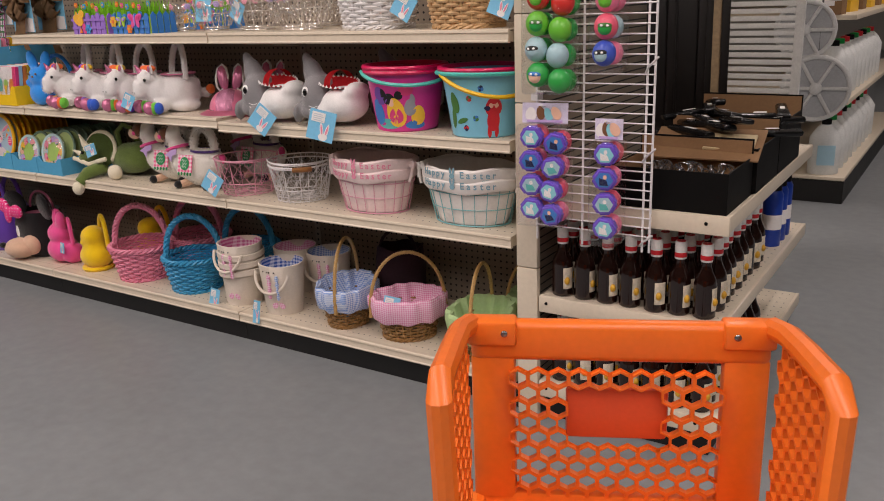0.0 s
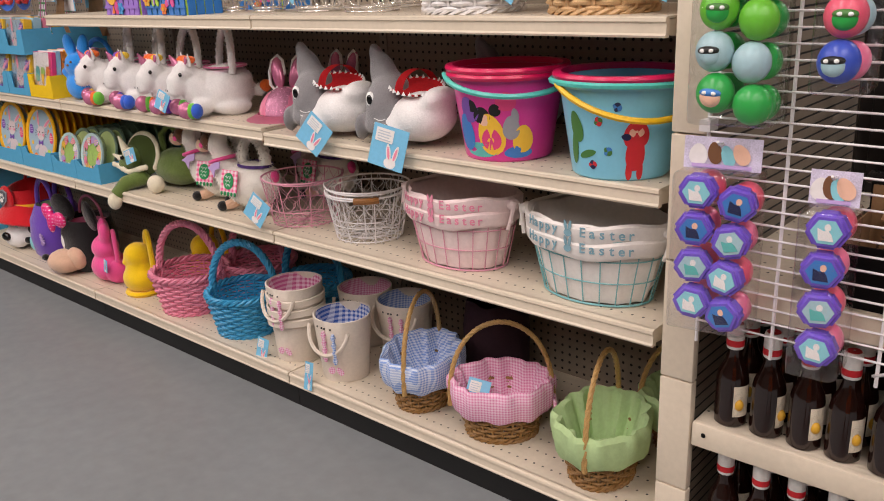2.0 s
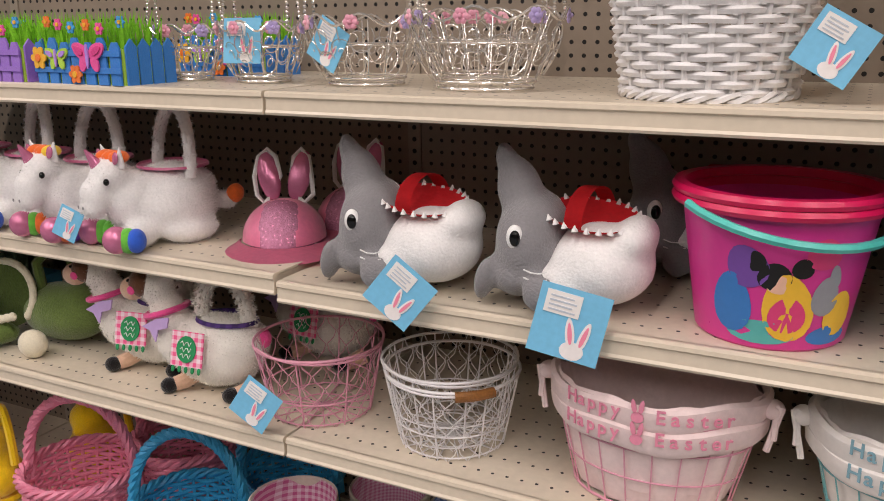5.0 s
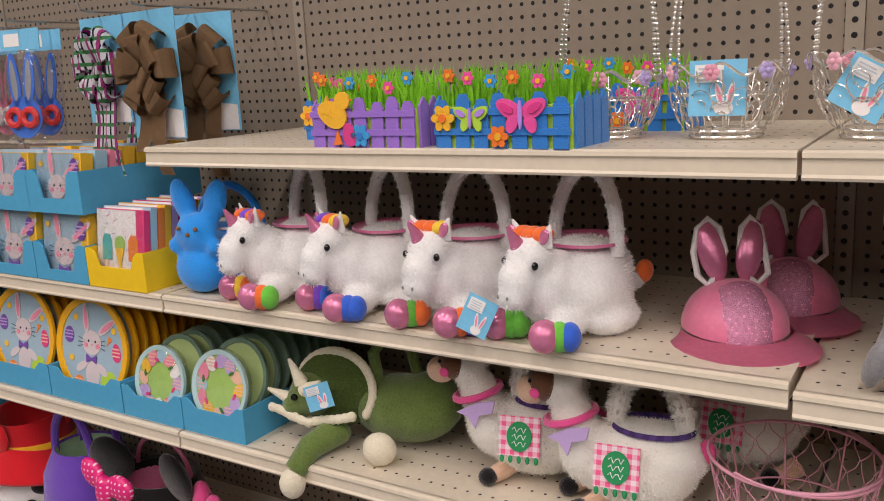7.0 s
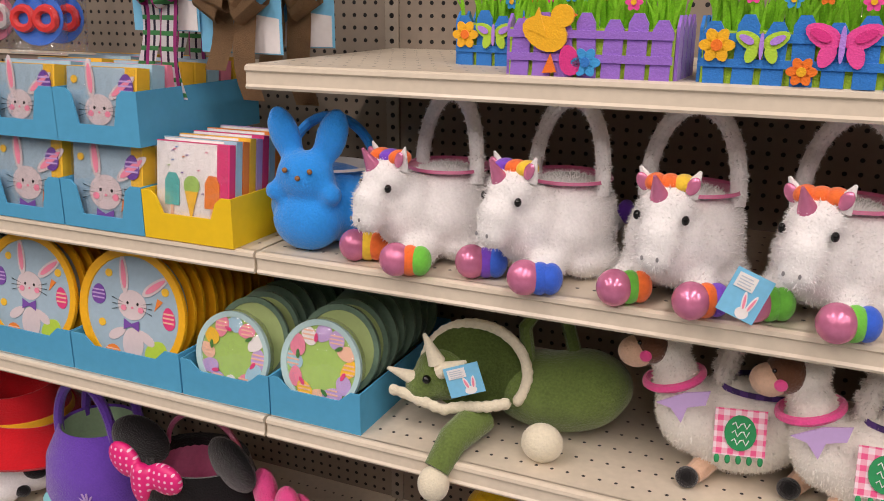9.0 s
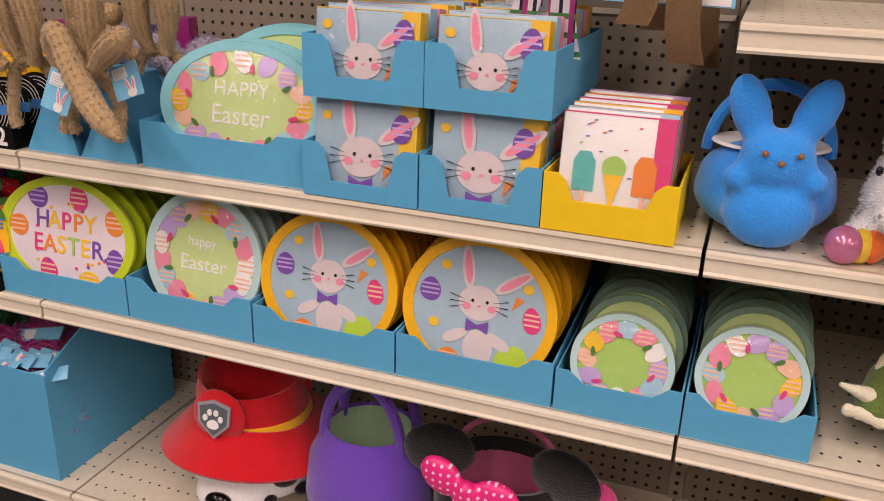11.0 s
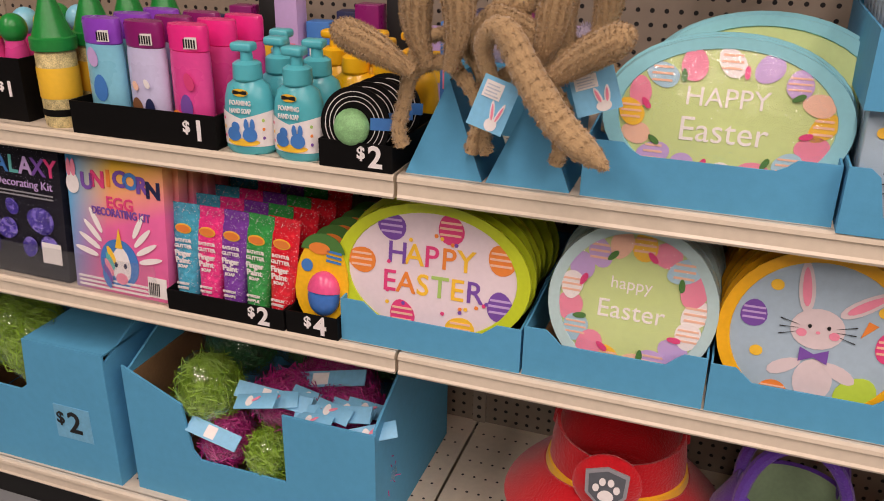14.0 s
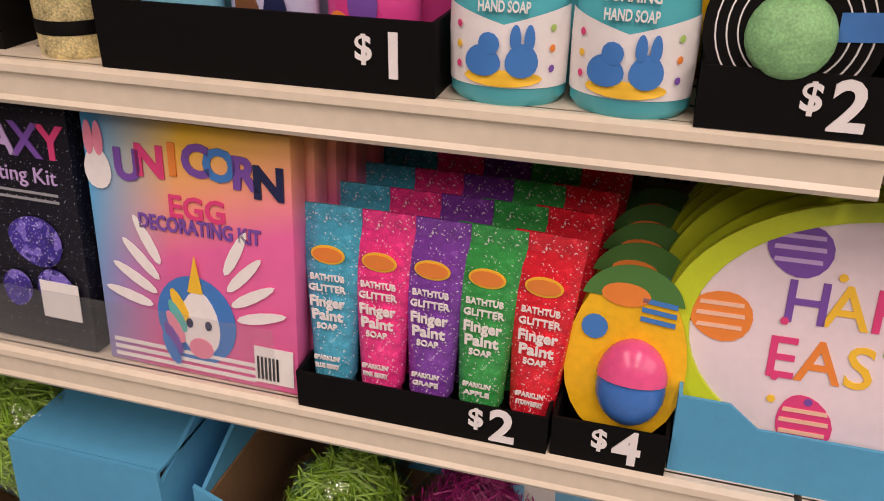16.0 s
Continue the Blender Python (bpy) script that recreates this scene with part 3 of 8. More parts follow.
def lined_basket(x, y, z, cloth, colour_word, r, h, top, rz, seed):
    """A brown willow basket with a gathered cloth liner folded over its rim."""
    t = thing("lined_basket", f"brown willow basket with {colour_word} cloth liner", "basket", pose(x, y, z, 0, 0, rz), "lined baskets")
    part("body", weave(bmesh.new(), 9, r * 0.66, r * 0.86, h * 0.72, 0.0042, 1.08, 0.86, 24, z0=0.006), WILLOW, t)
    part("foot", braid(bmesh.new(), r * 0.66, 0.006, 0.0042, 1.08, 0.86, 18), WILLOW, t)
    rnd = random.Random(seed)
    ph = [rnd.uniform(0, 6.28) for _ in range(4)]

    def wave(a, k):
        q = 0.0055 * math.sin(11 * a + ph[0]) + 0.004 * math.sin(17 * a + ph[1] + k * 0.5) + 0.005 * math.sin(5 * a + ph[2])
        return (q * min(1, 0.3 + k * 0.12), 0.004 * math.sin(9 * a + ph[3]) * (k in (0, 1, 5, 6, 7)))
    out = [(r * 0.93, h * 0.5), (r * 0.99, h * 0.6), (r * 1.03, h * 0.82), (r * 1.02, h * 1.0), (r * 0.95, h * 1.07), (r * 0.86, h * 1.02), (r * 0.74, h * 0.7), (r * 0.55, h * 0.3), (0.004, h * 0.22)]
    part("liner", lathe(bmesh.new(), out, 96, sx=1.08, sy=0.88, wave=wave), cloth, t, f"gathered {colour_word} cloth liner")
    part("handle", twisted_handle(bmesh.new(), r * 1.0, h * 0.5, top, 0.0044, 3, 1.08, 10), WILLOW_LIGHT, t, "pale twisted willow handle")
    bm = bmesh.new()
    for sx in (-1, 1):
        tube(bm, [(r * 1.08, -0.02 + 0.0 * sx, h * 0.66), (r * 1.1, -0.03 + 0.02 * sx, h * 0.6), (r * 1.08, -0.03 + 0.035 * sx, h * 0.35)], 0.0035, 5)
        ball(bm, (r * 1.09, -0.03 + 0.016 * sx, h * 0.68), (0.006, 0.016, 0.009))
    part("bow", bm, cloth, t)
    return t


WILLOW = material("brown_willow", "96703F", 0.55, var=0.4, scale=60, bump=0.3, bscale=200)
WILLOW_LIGHT = material("pale_willow", "B8935A", 0.5, var=0.3, scale=50, bump=0.3, bscale=200)
WICK_PINK = material("pink_painted_wicker", "E68BA4", 0.4, var=0.15, scale=40, bump=0.15)
WICK_BLUE = material("blue_painted_wicker", "3C9AC8", 0.4, var=0.15, scale=40, bump=0.15)
WICK_WHITE = material("white_painted_wicker", "EDEBEA", 0.45, var=0.07, scale=40, bump=0.15)
WICK_TAN = material("natural_wicker", "D2AE80", 0.5, var=0.3, scale=60, bump=0.2)
WIRE_W = material("white_coated_wire", "E9E6E6", 0.3, var=0.05)
WIRE_P = material("pink_coated_wire", "DC9DB0", 0.35, var=0.06)
WIRE_T = material("teal_coated_wire", "7DB9BE", 0.35, var=0.06)
WIRE_S = material("silver_wire", "E4DFD8", 0.22, metal=0.75, var=0.05)
MUSLIN = material("white_muslin", "E9E4DF", 0.9, var=0.06, scale=12, bump=0.35, bscale=60)
MUSLIN_P = material("pink_tinged_muslin", "EBD6D4", 0.9, var=0.08, scale=12, bump=0.35, bscale=60)
CANVAS = material("natural_canvas", "DDD2C4", 0.9, var=0.07, scale=14, bump=0.3, bscale=300)
WOOD_GRIP = material("brown_wood_grip", "94622F", 0.5, var=0.3, scale=30)


def chicken_wire(bm, r0, r1, h, cols, rows, wr, z0=0.0, sx=1.0, sy=1.0):
    """Zigzag wires that meet their neighbours, as a netting of cells."""
    for i in range(cols):
        pts = []
        for k in range(rows * 2 + 1):
            f = k / (rows * 2)
            side = (1 if (k // 1) % 4 in (1, 2) else -1) * (1 if i % 2 else -1)
            a = 2 * math.pi * (i + 0.44 * side * (0.5 if k % 2 else 1)) / cols
            r = r0 + (r1 - r0) * f
            pts.append((r * math.cos(a) * sx, r * math.sin(a) * sy, z0 + h * f))
        tube(bm, pts, wr, 4)
    return bm


def wire_ring(bm, r, z, wr, sx=1.0, sy=1.0, n=48, seg=6):
    return tube(bm, [(r * math.cos(2 * math.pi * i / n) * sx, r * math.sin(2 * math.pi * i / n) * sy, z) for i in range(n)], wr, seg, True)


def wire_basket(x, y, z, mat, colour_word, r, h, rz=0, wood=False):
    t = thing("wire_basket", f"round {colour_word} wire basket with netting sides", "basket", pose(x, y, z, 0, 0, rz), "wire baskets")
    part("netting", chicken_wire(bmesh.new(), r * 0.78, r, h, 34, 5, 0.0009), mat, t)
    part("rim", wire_ring(bmesh.new(), r, h, 0.0028), mat, t)
    for f in (0.02, 0.33):
        part("ring_wire", wire_ring(bmesh.new(), r * (0.78 + 0.22 * f), h * f + 0.003, 0.0016), mat, t)
    part("ring_wire", wire_ring(bmesh.new(), r * 0.4, 0.003, 0.0016), mat, t)
    for i in range(8):
        a = math.pi * i / 8
        part("bottom_wire", tube(bmesh.new(), [(r * 0.78 * math.cos(a), r * 0.78 * math.sin(a), 0.003), (-r * 0.78 * math.cos(a), -r * 0.78 * math.sin(a), 0.003)], 0.0014, 4), mat, t)
    for i in range(8):
        a = 2 * math.pi * i / 8
        part("upright_wire", tube(bmesh.new(), [(r * 0.78 * math.cos(a), r * 0.78 * math.sin(a), 0.0), (r * math.cos(a), r * math.sin(a), h)], 0.0016, 5), mat, t)
    pts = [(r * 1.01 * math.cos(math.pi + math.pi * i / 20), r * 1.01 * math.sin(math.pi + math.pi * i / 20), h + 0.006 - 0.012 * math.sin(math.pi * i / 20)) for i in range(21)]
    part("handle", tube(bmesh.new(), pts, 0.0022, 5), mat, t)
    if wood:
        part("grip", tube(bmesh.new(), [(r * 1.01 * math.cos(math.pi * q), r * 1.01 * math.sin(math.pi * q), h - 0.006) for q in (1.60, 1.66, 1.72, 1.78)], 0.009, 10), WOOD_GRIP, t, "turned brown wooden grip")
    return t


def banner_basket(x, y, z, wire, cloth, ink, colour_word, rx, ry, h, rz=0, nested=2):
    """An oval wire basket with a muslin liner lettered in front, and others nested in it."""
    t = thing("easter_basket", f"oval {colour_word} wire basket with lettered white muslin liner", "basket", pose(x, y, z, 0, 0, rz), "lettered baskets")
    bm = bmesh.new()
    n = 22
    for i in range(n):
        a = 2 * math.pi * i / n
        part("upright_wire", tube(bmesh.new(), [(rx * 0.76 * math.cos(a), ry * 0.76 * math.sin(a), 0.002), (rx * 0.99 * math.cos(a), ry * 0.99 * math.sin(a), h * 0.86)], 0.0014, 4), wire, t)
    for f, w in ((0.01, 0.0024), (0.3, 0.0014), (0.58, 0.0016), (0.84, 0.002)):
        k = 0.76 + 0.235 * f / 0.86
        part("ring_wire", wire_ring(bmesh.new(), k, 0.002 + h * f, w, rx, ry, 60), wire, t)
    rnd = random.Random(int(x * 1000))
    ph = [rnd.uniform(0, 6.28) for _ in range(3)]

    def wave(a, k):
        return (0.02 * math.sin(9 * a + ph[0] + k * 0.4) + 0.012 * math.sin(19 * a + ph[1]), 0.003 * math.sin(7 * a + ph[2]) * (k > 3))
    prof = [(0.7, 0.006), (0.75, 0.03), (0.82, h * 0.35), (0.9, h * 0.62), (0.95, h * 0.86), (0.97, h * 0.98), (0.93, h * 1.0), (0.88, h * 0.8), (0.75, 0.2 * h), (0.01, 0.02)]
    part("liner", lathe(bmesh.new(), prof, 80, sx=rx, sy=ry, wave=wave), cloth, t)
    for q in range(nested):
        zz = h * (0.69 + 0.17 * q)

        def cuff(a, k, zz=zz):
            return (0.007 * math.sin(5 * a + 2 * q), 0.006 * math.cos(2 * a + q) + 0.003 * math.sin(6 * a))
        part("cuff", lathe(bmesh.new(), [(0.99, zz - h * 0.05), (1.035, zz), (1.045, zz + h * 0.13), (1.0, zz + h * 0.16), (0.95, zz + h * 0.13)], 80, sx=rx, sy=ry, wave=cuff), cloth, t)
    for q, zz in ((0, h * 0.755), (1, h * 0.94)):
        for text, a0, a1 in (("Happy", -128, -101), ("Easter", -79, -44)):
            for i, ch in enumerate(text):
                a = radians(a0 + (a1 - a0) * i / (len(text) - 1))
                nx, ny = math.cos(a) / rx, math.sin(a) / ry
                at = pose(1.056 * rx * math.cos(a), 1.056 * ry * math.sin(a), zz, 0, 0, math.degrees(math.atan2(ny, nx)) + 90)
                part("lettering", writing(ch, h * 0.16, 0, 0.0004), ink, t, at=at)
        at = pose(0, -1.056 * ry, zz)
        bm = bmesh.new()
        prism(bm, ring((0, -h * 0.02), h * 0.05, h * 0.045, 12), -0.001, 0)
        prism(bm, egg_pts(-h * 0.03, h * 0.07, h * 0.02, h * 0.06, 10, 10), -0.001, 0)
        prism(bm, egg_pts(h * 0.03, h * 0.07, h * 0.02, h * 0.06, 10, -10), -0.001, 0)
        part("rabbit_print", bm, ink, t, at=at)
    for sx in (-1, 1):
        bm = bmesh.new()
        for k in range(2):
            pts = [(sx * rx * (1.04 + 0.02 * k), -0.02 * k, h * 0.9), (sx * (rx * 1.1 + 0.006 * k), -0.025, h * 0.98), (sx * rx * (1.09 - 0.05 * k), -0.035, h * (0.72 - 0.1 * k))]
            tube(bm, pts, 0.005, 6)
        ball(bm, (sx * rx * 1.06, -0.015, h * 0.93), (0.016, 0.02, 0.014))
        part("tie", bm, cloth, t)
    return t


def filigree_basket(x, y, z, r, h, top, rz, flower_mats, label):
    """A silver wire basket of scrolls with a beaded handle and small flowers round the rim."""
    t = thing("filigree_basket", label, "basket", pose(x, y, z, 0, 0, rz), "silver wire baskets")
    sy = 0.78
    n = 9
    for i in range(n):
        for lo, sgn in ((0.12, 1), (0.5, -1), (0.3, 1)):
            pts = []
            for k in range(22):
                u = k / 21
                rad = 0.165 * (1 - 0.85 * u)
                ph = sgn * (u * 9.2) + i
                a = 2 * math.pi * (i + (0.5 if lo == 0.3 else 0) + rad * 2.2 * math.cos(ph)) / n
                f = lo + 0.22 + rad * 1.5 * math.sin(ph)
                q = r * (0.62 + 0.38 * f) + 0.012 * math.sin(3.1 * f)
                pts.append((q * math.cos(a), q * math.sin(a) * sy, h * f))
            part("scroll", tube(bmesh.new(), pts, 0.001, 4), WIRE_S, t)
    bm = bmesh.new()
    for f, w in ((0.0, 0.0026), (0.09, 0.0022), (0.6, 0.0016)):
        wire_ring(bm, r * (0.62 + 0.38 * f), 0.004 + h * f, w, 1, sy)
    m = 72
    tube(bm, [(r * 1.04 * math.cos(2 * math.pi * i / m), r * 1.04 * math.sin(2 * math.pi * i / m) * sy, h * (1.0 + 0.09 * math.sin(8 * math.pi * 2 * i / m))) for i in range(m)], 0.002, 5, True)
    for i in range(14):
        a = 2 * math.pi * i / 14
        tube(bm, [(r * 0.62 * math.cos(a), r * 0.62 * math.sin(a) * sy, 0.004), (r * math.cos(a), r * math.sin(a) * sy, h)], 0.0012, 4)
    part("frame", bm, WIRE_S, t)
    for sx in (-1, 1):
        bm = bmesh.new()
        for yy in (-0.5, 0.5):
            for k in range(26):
                f = k / 25
                ball(bm, (sx * r * (0.96 - 0.28 * f ** 2), yy * r * sy * 0.5 * (1 - f), h + (top - h) * f), 0.0034, u=6, v=5)
        part("handle", bm, WIRE_S, t, "beaded silver handle")
    for i in range(7):
        a = 2 * math.pi * (i + 0.3) / 7
        bm = bmesh.new()
        for p in range(6):
            b = 2 * math.pi * p / 6
            ball(bm, (0.0072 * math.cos(b), 0, 0.0072 * math.sin(b)), (0.0055, 0.003, 0.0055), u=8, v=6)
        ball(bm, (0, -0.003, 0), 0.004, u=8, v=6)
        part("flower", bm, flower_mats[i % len(flower_mats)], t, at=pose(r * 1.04 * math.cos(a), r * 1.04 * math.sin(a) * sy, h * 0.97, 0, 0, math.degrees(a) + 90))
    return t

# ---- top shelf ----
wicker("w", "tapered natural tan wicker basket with braided rim", -0.21, 0.135, S4, WICK_TAN, 0.105, 0.15, 0.22, 0.0052, 0.42, 20, rows=19, stakes=24)
wicker("w", "tapered white painted wicker basket with braided rim", -0.56, 0.145, S4, WICK_WHITE, 0.112, 0.15, 0.24, 0.0052, 0.44, 10, rows=21, stakes=24)
PETAL = [plain("petal_lilac", "B9A8DA", 0.5), plain("petal_pink", "EDB4C4", 0.5), plain("petal_rose", "E4A0B4", 0.5)]
for x, y, r, h, rz in ((-0.9, 0.15, 0.125, 0.115, 0), (-1.13, 0.17, 0.105, 0.108, 12), (-1.35, 0.17, 0.085, 0.1, -8), (-1.53, 0.17, 0.078, 0.095, 5), (-1.0, 0.36, 0.12, 0.115, 30)):
    filigree_basket(x, y, S4, r, h, h + 0.19, rz, PETAL, "silver scrolled wire basket with pastel flowers on the rim")
for x, y, z, s, ry, rz in ((-1.35, 0.115, S4 + 0.075, 0.078, 0, 4), (-1.16, 0.1, S4 + 0.07, 0.07, 28, -12), (-0.4, 0.06, S4 + 0.07, 0.075, 30, 0), (-0.05, 0.05, S4 + 0.07, 0.075, 20, 0)):
    tag(x, y, z, s, s, rz, ry)

FELT = {k: material("felt_" + k, v, 0.95, var=0.08, scale=40, bump=0.4, bscale=400, sheen=0.3) for k, v in dict(
    blue="2E7DD0", purple="9B6FD0", yellow="F6B81C", lime="B4DB3E", pink="EE4FA0", orange="F47A1F", rose="E0358A", sky="3C9FE0", orchid="B88AE6").items()}
BLADES = material("felt_grass", "7CBF1E", 0.9, var=0.35, scale=50, random_tint=0.1)


def petals(parent, name, x, y, z, r, mat, eye, n=6):
    bm = bmesh.new()
    for k in range(n):
        a = 2 * math.pi * k / n
        prism(bm, egg_pts(x + r * 0.62 * math.cos(a), z + r * 0.62 * math.sin(a), r * 0.34, r * 0.42, 10, math.degrees(a) - 90), y - 0.003, y)
    part(name, bm, mat, parent, smooth=0)
    flat(parent, "flower_centre", ring((x, z), r * 0.33, r * 0.33, 12), y - 0.003, eye, 0.002)


def butterfly(parent, x, y, z, s, wing, spot):
    bm = bmesh.new()
    for sx in (-1, 1):
        prism(bm, egg_pts(x + sx * s * 0.5, z + s * 0.22, s * 0.3, s * 0.5, 14, -sx * 62), y - 0.003, y)
        prism(bm, egg_pts(x + sx * s * 0.36, z - s * 0.3, s * 0.22, s * 0.34, 14, sx * 200), y - 0.0034, y)
    part("butterfly", bm, wing, parent, smooth=0)
    for sx in (-1, 1):
        flat(parent, "wing_spot", egg_pts(x + sx * s * 0.55, z + s * 0.24, s * 0.14, s * 0.3, 12, -sx * 62), y - 0.0036, spot, 0.002)
    flat(parent, "butterfly_body", ring((x, z), s * 0.08, s * 0.5, 12), y - 0.0036, FELT["orchid"], 0.003)


def planter(x, y, fence, w, depth, seed, style, rz=0):
    """A felt box with a picket fence, flowers and standing felt grass."""
    rnd = random.Random(seed)
    t = thing("felt_planter", "felt picket-fence planter box with green felt grass", "planter", pose(x, y, S4, 0, 0, rz), "felt planters")
    part("box", B(-w / 2, w / 2, 0, depth, 0, 0.062), FELT["lime"], t)
    n = 7
    for side in range(2):
        for i in range(n):
            cx = -w / 2 + w * (i + 0.5) / n
            hh = 0.074 + 0.008 * (i % 2)
            lean = rnd.uniform(-0.004, 0.004)
            bm = prism(bmesh.new(), [(cx - 0.0125, 0), (cx + 0.0125, 0), (cx + 0.0125 + lean, hh - 0.012), (cx + 0.006 + lean, hh), (cx - 0.006 + lean, hh), (cx - 0.0125 + lean, hh - 0.012)], -0.006 + side * (depth + 0.009), -0.002 + side * (depth + 0.009))
            part("picket", bm, fence, t, smooth=0)
    for sx in (-1, 1):
        for i in range(4):
            cy = depth * (i + 0.5) / 4
            bm = prism(bmesh.new(), [(cy - 0.012, 0), (cy + 0.012, 0), (cy + 0.012, 0.066), (cy, 0.08), (cy - 0.012, 0.066)], -0.002, 0.002, Matrix.Translation((sx * (w / 2 + 0.003), 0, 0)) @ Matrix.Rotation(radians(90), 4, "Z"))
            part("picket", bm, fence, t, smooth=0)
    for zz in (0.02, 0.05):
        part("fence_rail", B(-w / 2, w / 2, -0.0085, -0.006, zz, zz + 0.01), fence, t)
    bm = bmesh.new()
    for i in range(230):
        px, py = rnd.uniform(-w / 2, w / 2), rnd.uniform(0.004, depth)
        hh, ww = rnd.uniform(0.055, 0.085), rnd.uniform(0.004, 0.007)
        bx, by, a = rnd.uniform(-0.02, 0.02), rnd.uniform(-0.014, 0.01), rnd.uniform(-0.8, 0.8)
        c, s = math.cos(a), math.sin(a)
        v = [bm.verts.new((px + q * ww * c * k + bx * f * f, py + q * ww * s * k + by * f * f, 0.05 + hh * f)) for f, k in ((0, 1), (0.55, 0.85)) for q in (-0.5, 0.5)] + [bm.verts.new((px + bx, py + by, 0.05 + hh))]
        bm.faces.new((v[0], v[1], v[3], v[2]))
        bm.faces.new((v[2], v[3], v[4]))
    grass = part("felt_grass", bm, BLADES, t)
    for k in range(6):
        petals(t, "flower", -w / 2 + w * (k + 0.5) / 6 + rnd.uniform(-0.01, 0.01), rnd.uniform(-0.004, 0.02), rnd.uniform(0.092, 0.118), 0.011, FELT[("orange", "pink", "sky")[k % 3]], FELT["yellow"])
    f = -0.009
    if style == "butterfly":
        petals(t, "flower", -w * 0.42, f, 0.046, 0.021, FELT["yellow"], FELT["orange"])
        butterfly(t, -w * 0.2, f, 0.046, 0.032, FELT["lime"], FELT["orchid"])
        butterfly(t, w * 0.17, f, 0.05, 0.043, FELT["pink"], FELT["rose"])
        petals(t, "flower", 0, f, 0.018, 0.017, FELT["orange"], FELT["yellow"])
    else:
        bm = bmesh.new()
        prism(bm, egg_pts(-w * 0.26, 0.056, 0.022, 0.032, 16, 70), f - 0.004, f)
        prism(bm, ring((-w * 0.15, 0.078), 0.016, 0.015, 14), f - 0.0044, f)
        prism(bm, [(-w * 0.36, 0.06), (-w * 0.3, 0.088), (-w * 0.24, 0.05)], f - 0.005, f)
        part("felt_chick", bm, FELT["yellow"], t, smooth=0)
        flat(t, "beak", [(-w * 0.1, 0.084), (-w * 0.06, 0.079), (-w * 0.1, 0.074)], f, FELT["orange"], 0.003)
        flat(t, "foot", [(-w * 0.27, 0.004), (-w * 0.18, 0.006), (-w * 0.22, 0.03)], f, FELT["orange"], 0.002)
        petals(t, "flower", w * 0.0, f, 0.02, 0.019, FELT["sky"], FELT["blue"])
        flat(t, "felt_egg", egg_pts(-w * 0.1, 0.022, 0.014, 0.02, 14, 15), f, FELT["rose"], 0.003)
    return t


planter(-1.64, 0.012, FELT["blue"], 0.235, 0.115, 1, "butterfly", -3)
planter(-1.9, 0.016, FELT["purple"], 0.22, 0.115, 2, "chick", -2)
planter(-2.035, 0.15, FELT["blue"], 0.22, 0.115, 3, "butterfly", -4)
planter(-1.56, 0.3, FELT["blue"], 0.22, 0.115, 4, "butterfly")

# ---- hanging goods over the third bay ----
BURLAP = material("burlap_ribbon", "9A7A58", 0.9, var=0.2, scale=50, bump=0.6, bscale=600)
PLAID = material("plaid_ribbon", "E9E6EA", 0.8, var=0.05, bump=0.2)
overlay(PLAID, "2B2440", stripes("x", 0.021, 0.28))
overlay(PLAID, "4E9A5B", stripes("z", 0.027, 0.3))
overlay(PLAID, "B4428E", stripes("x", 0.037, 0.22))
STEEL = material("bright_hook_steel", "B8B4AE", 0.3, metal=0.8)


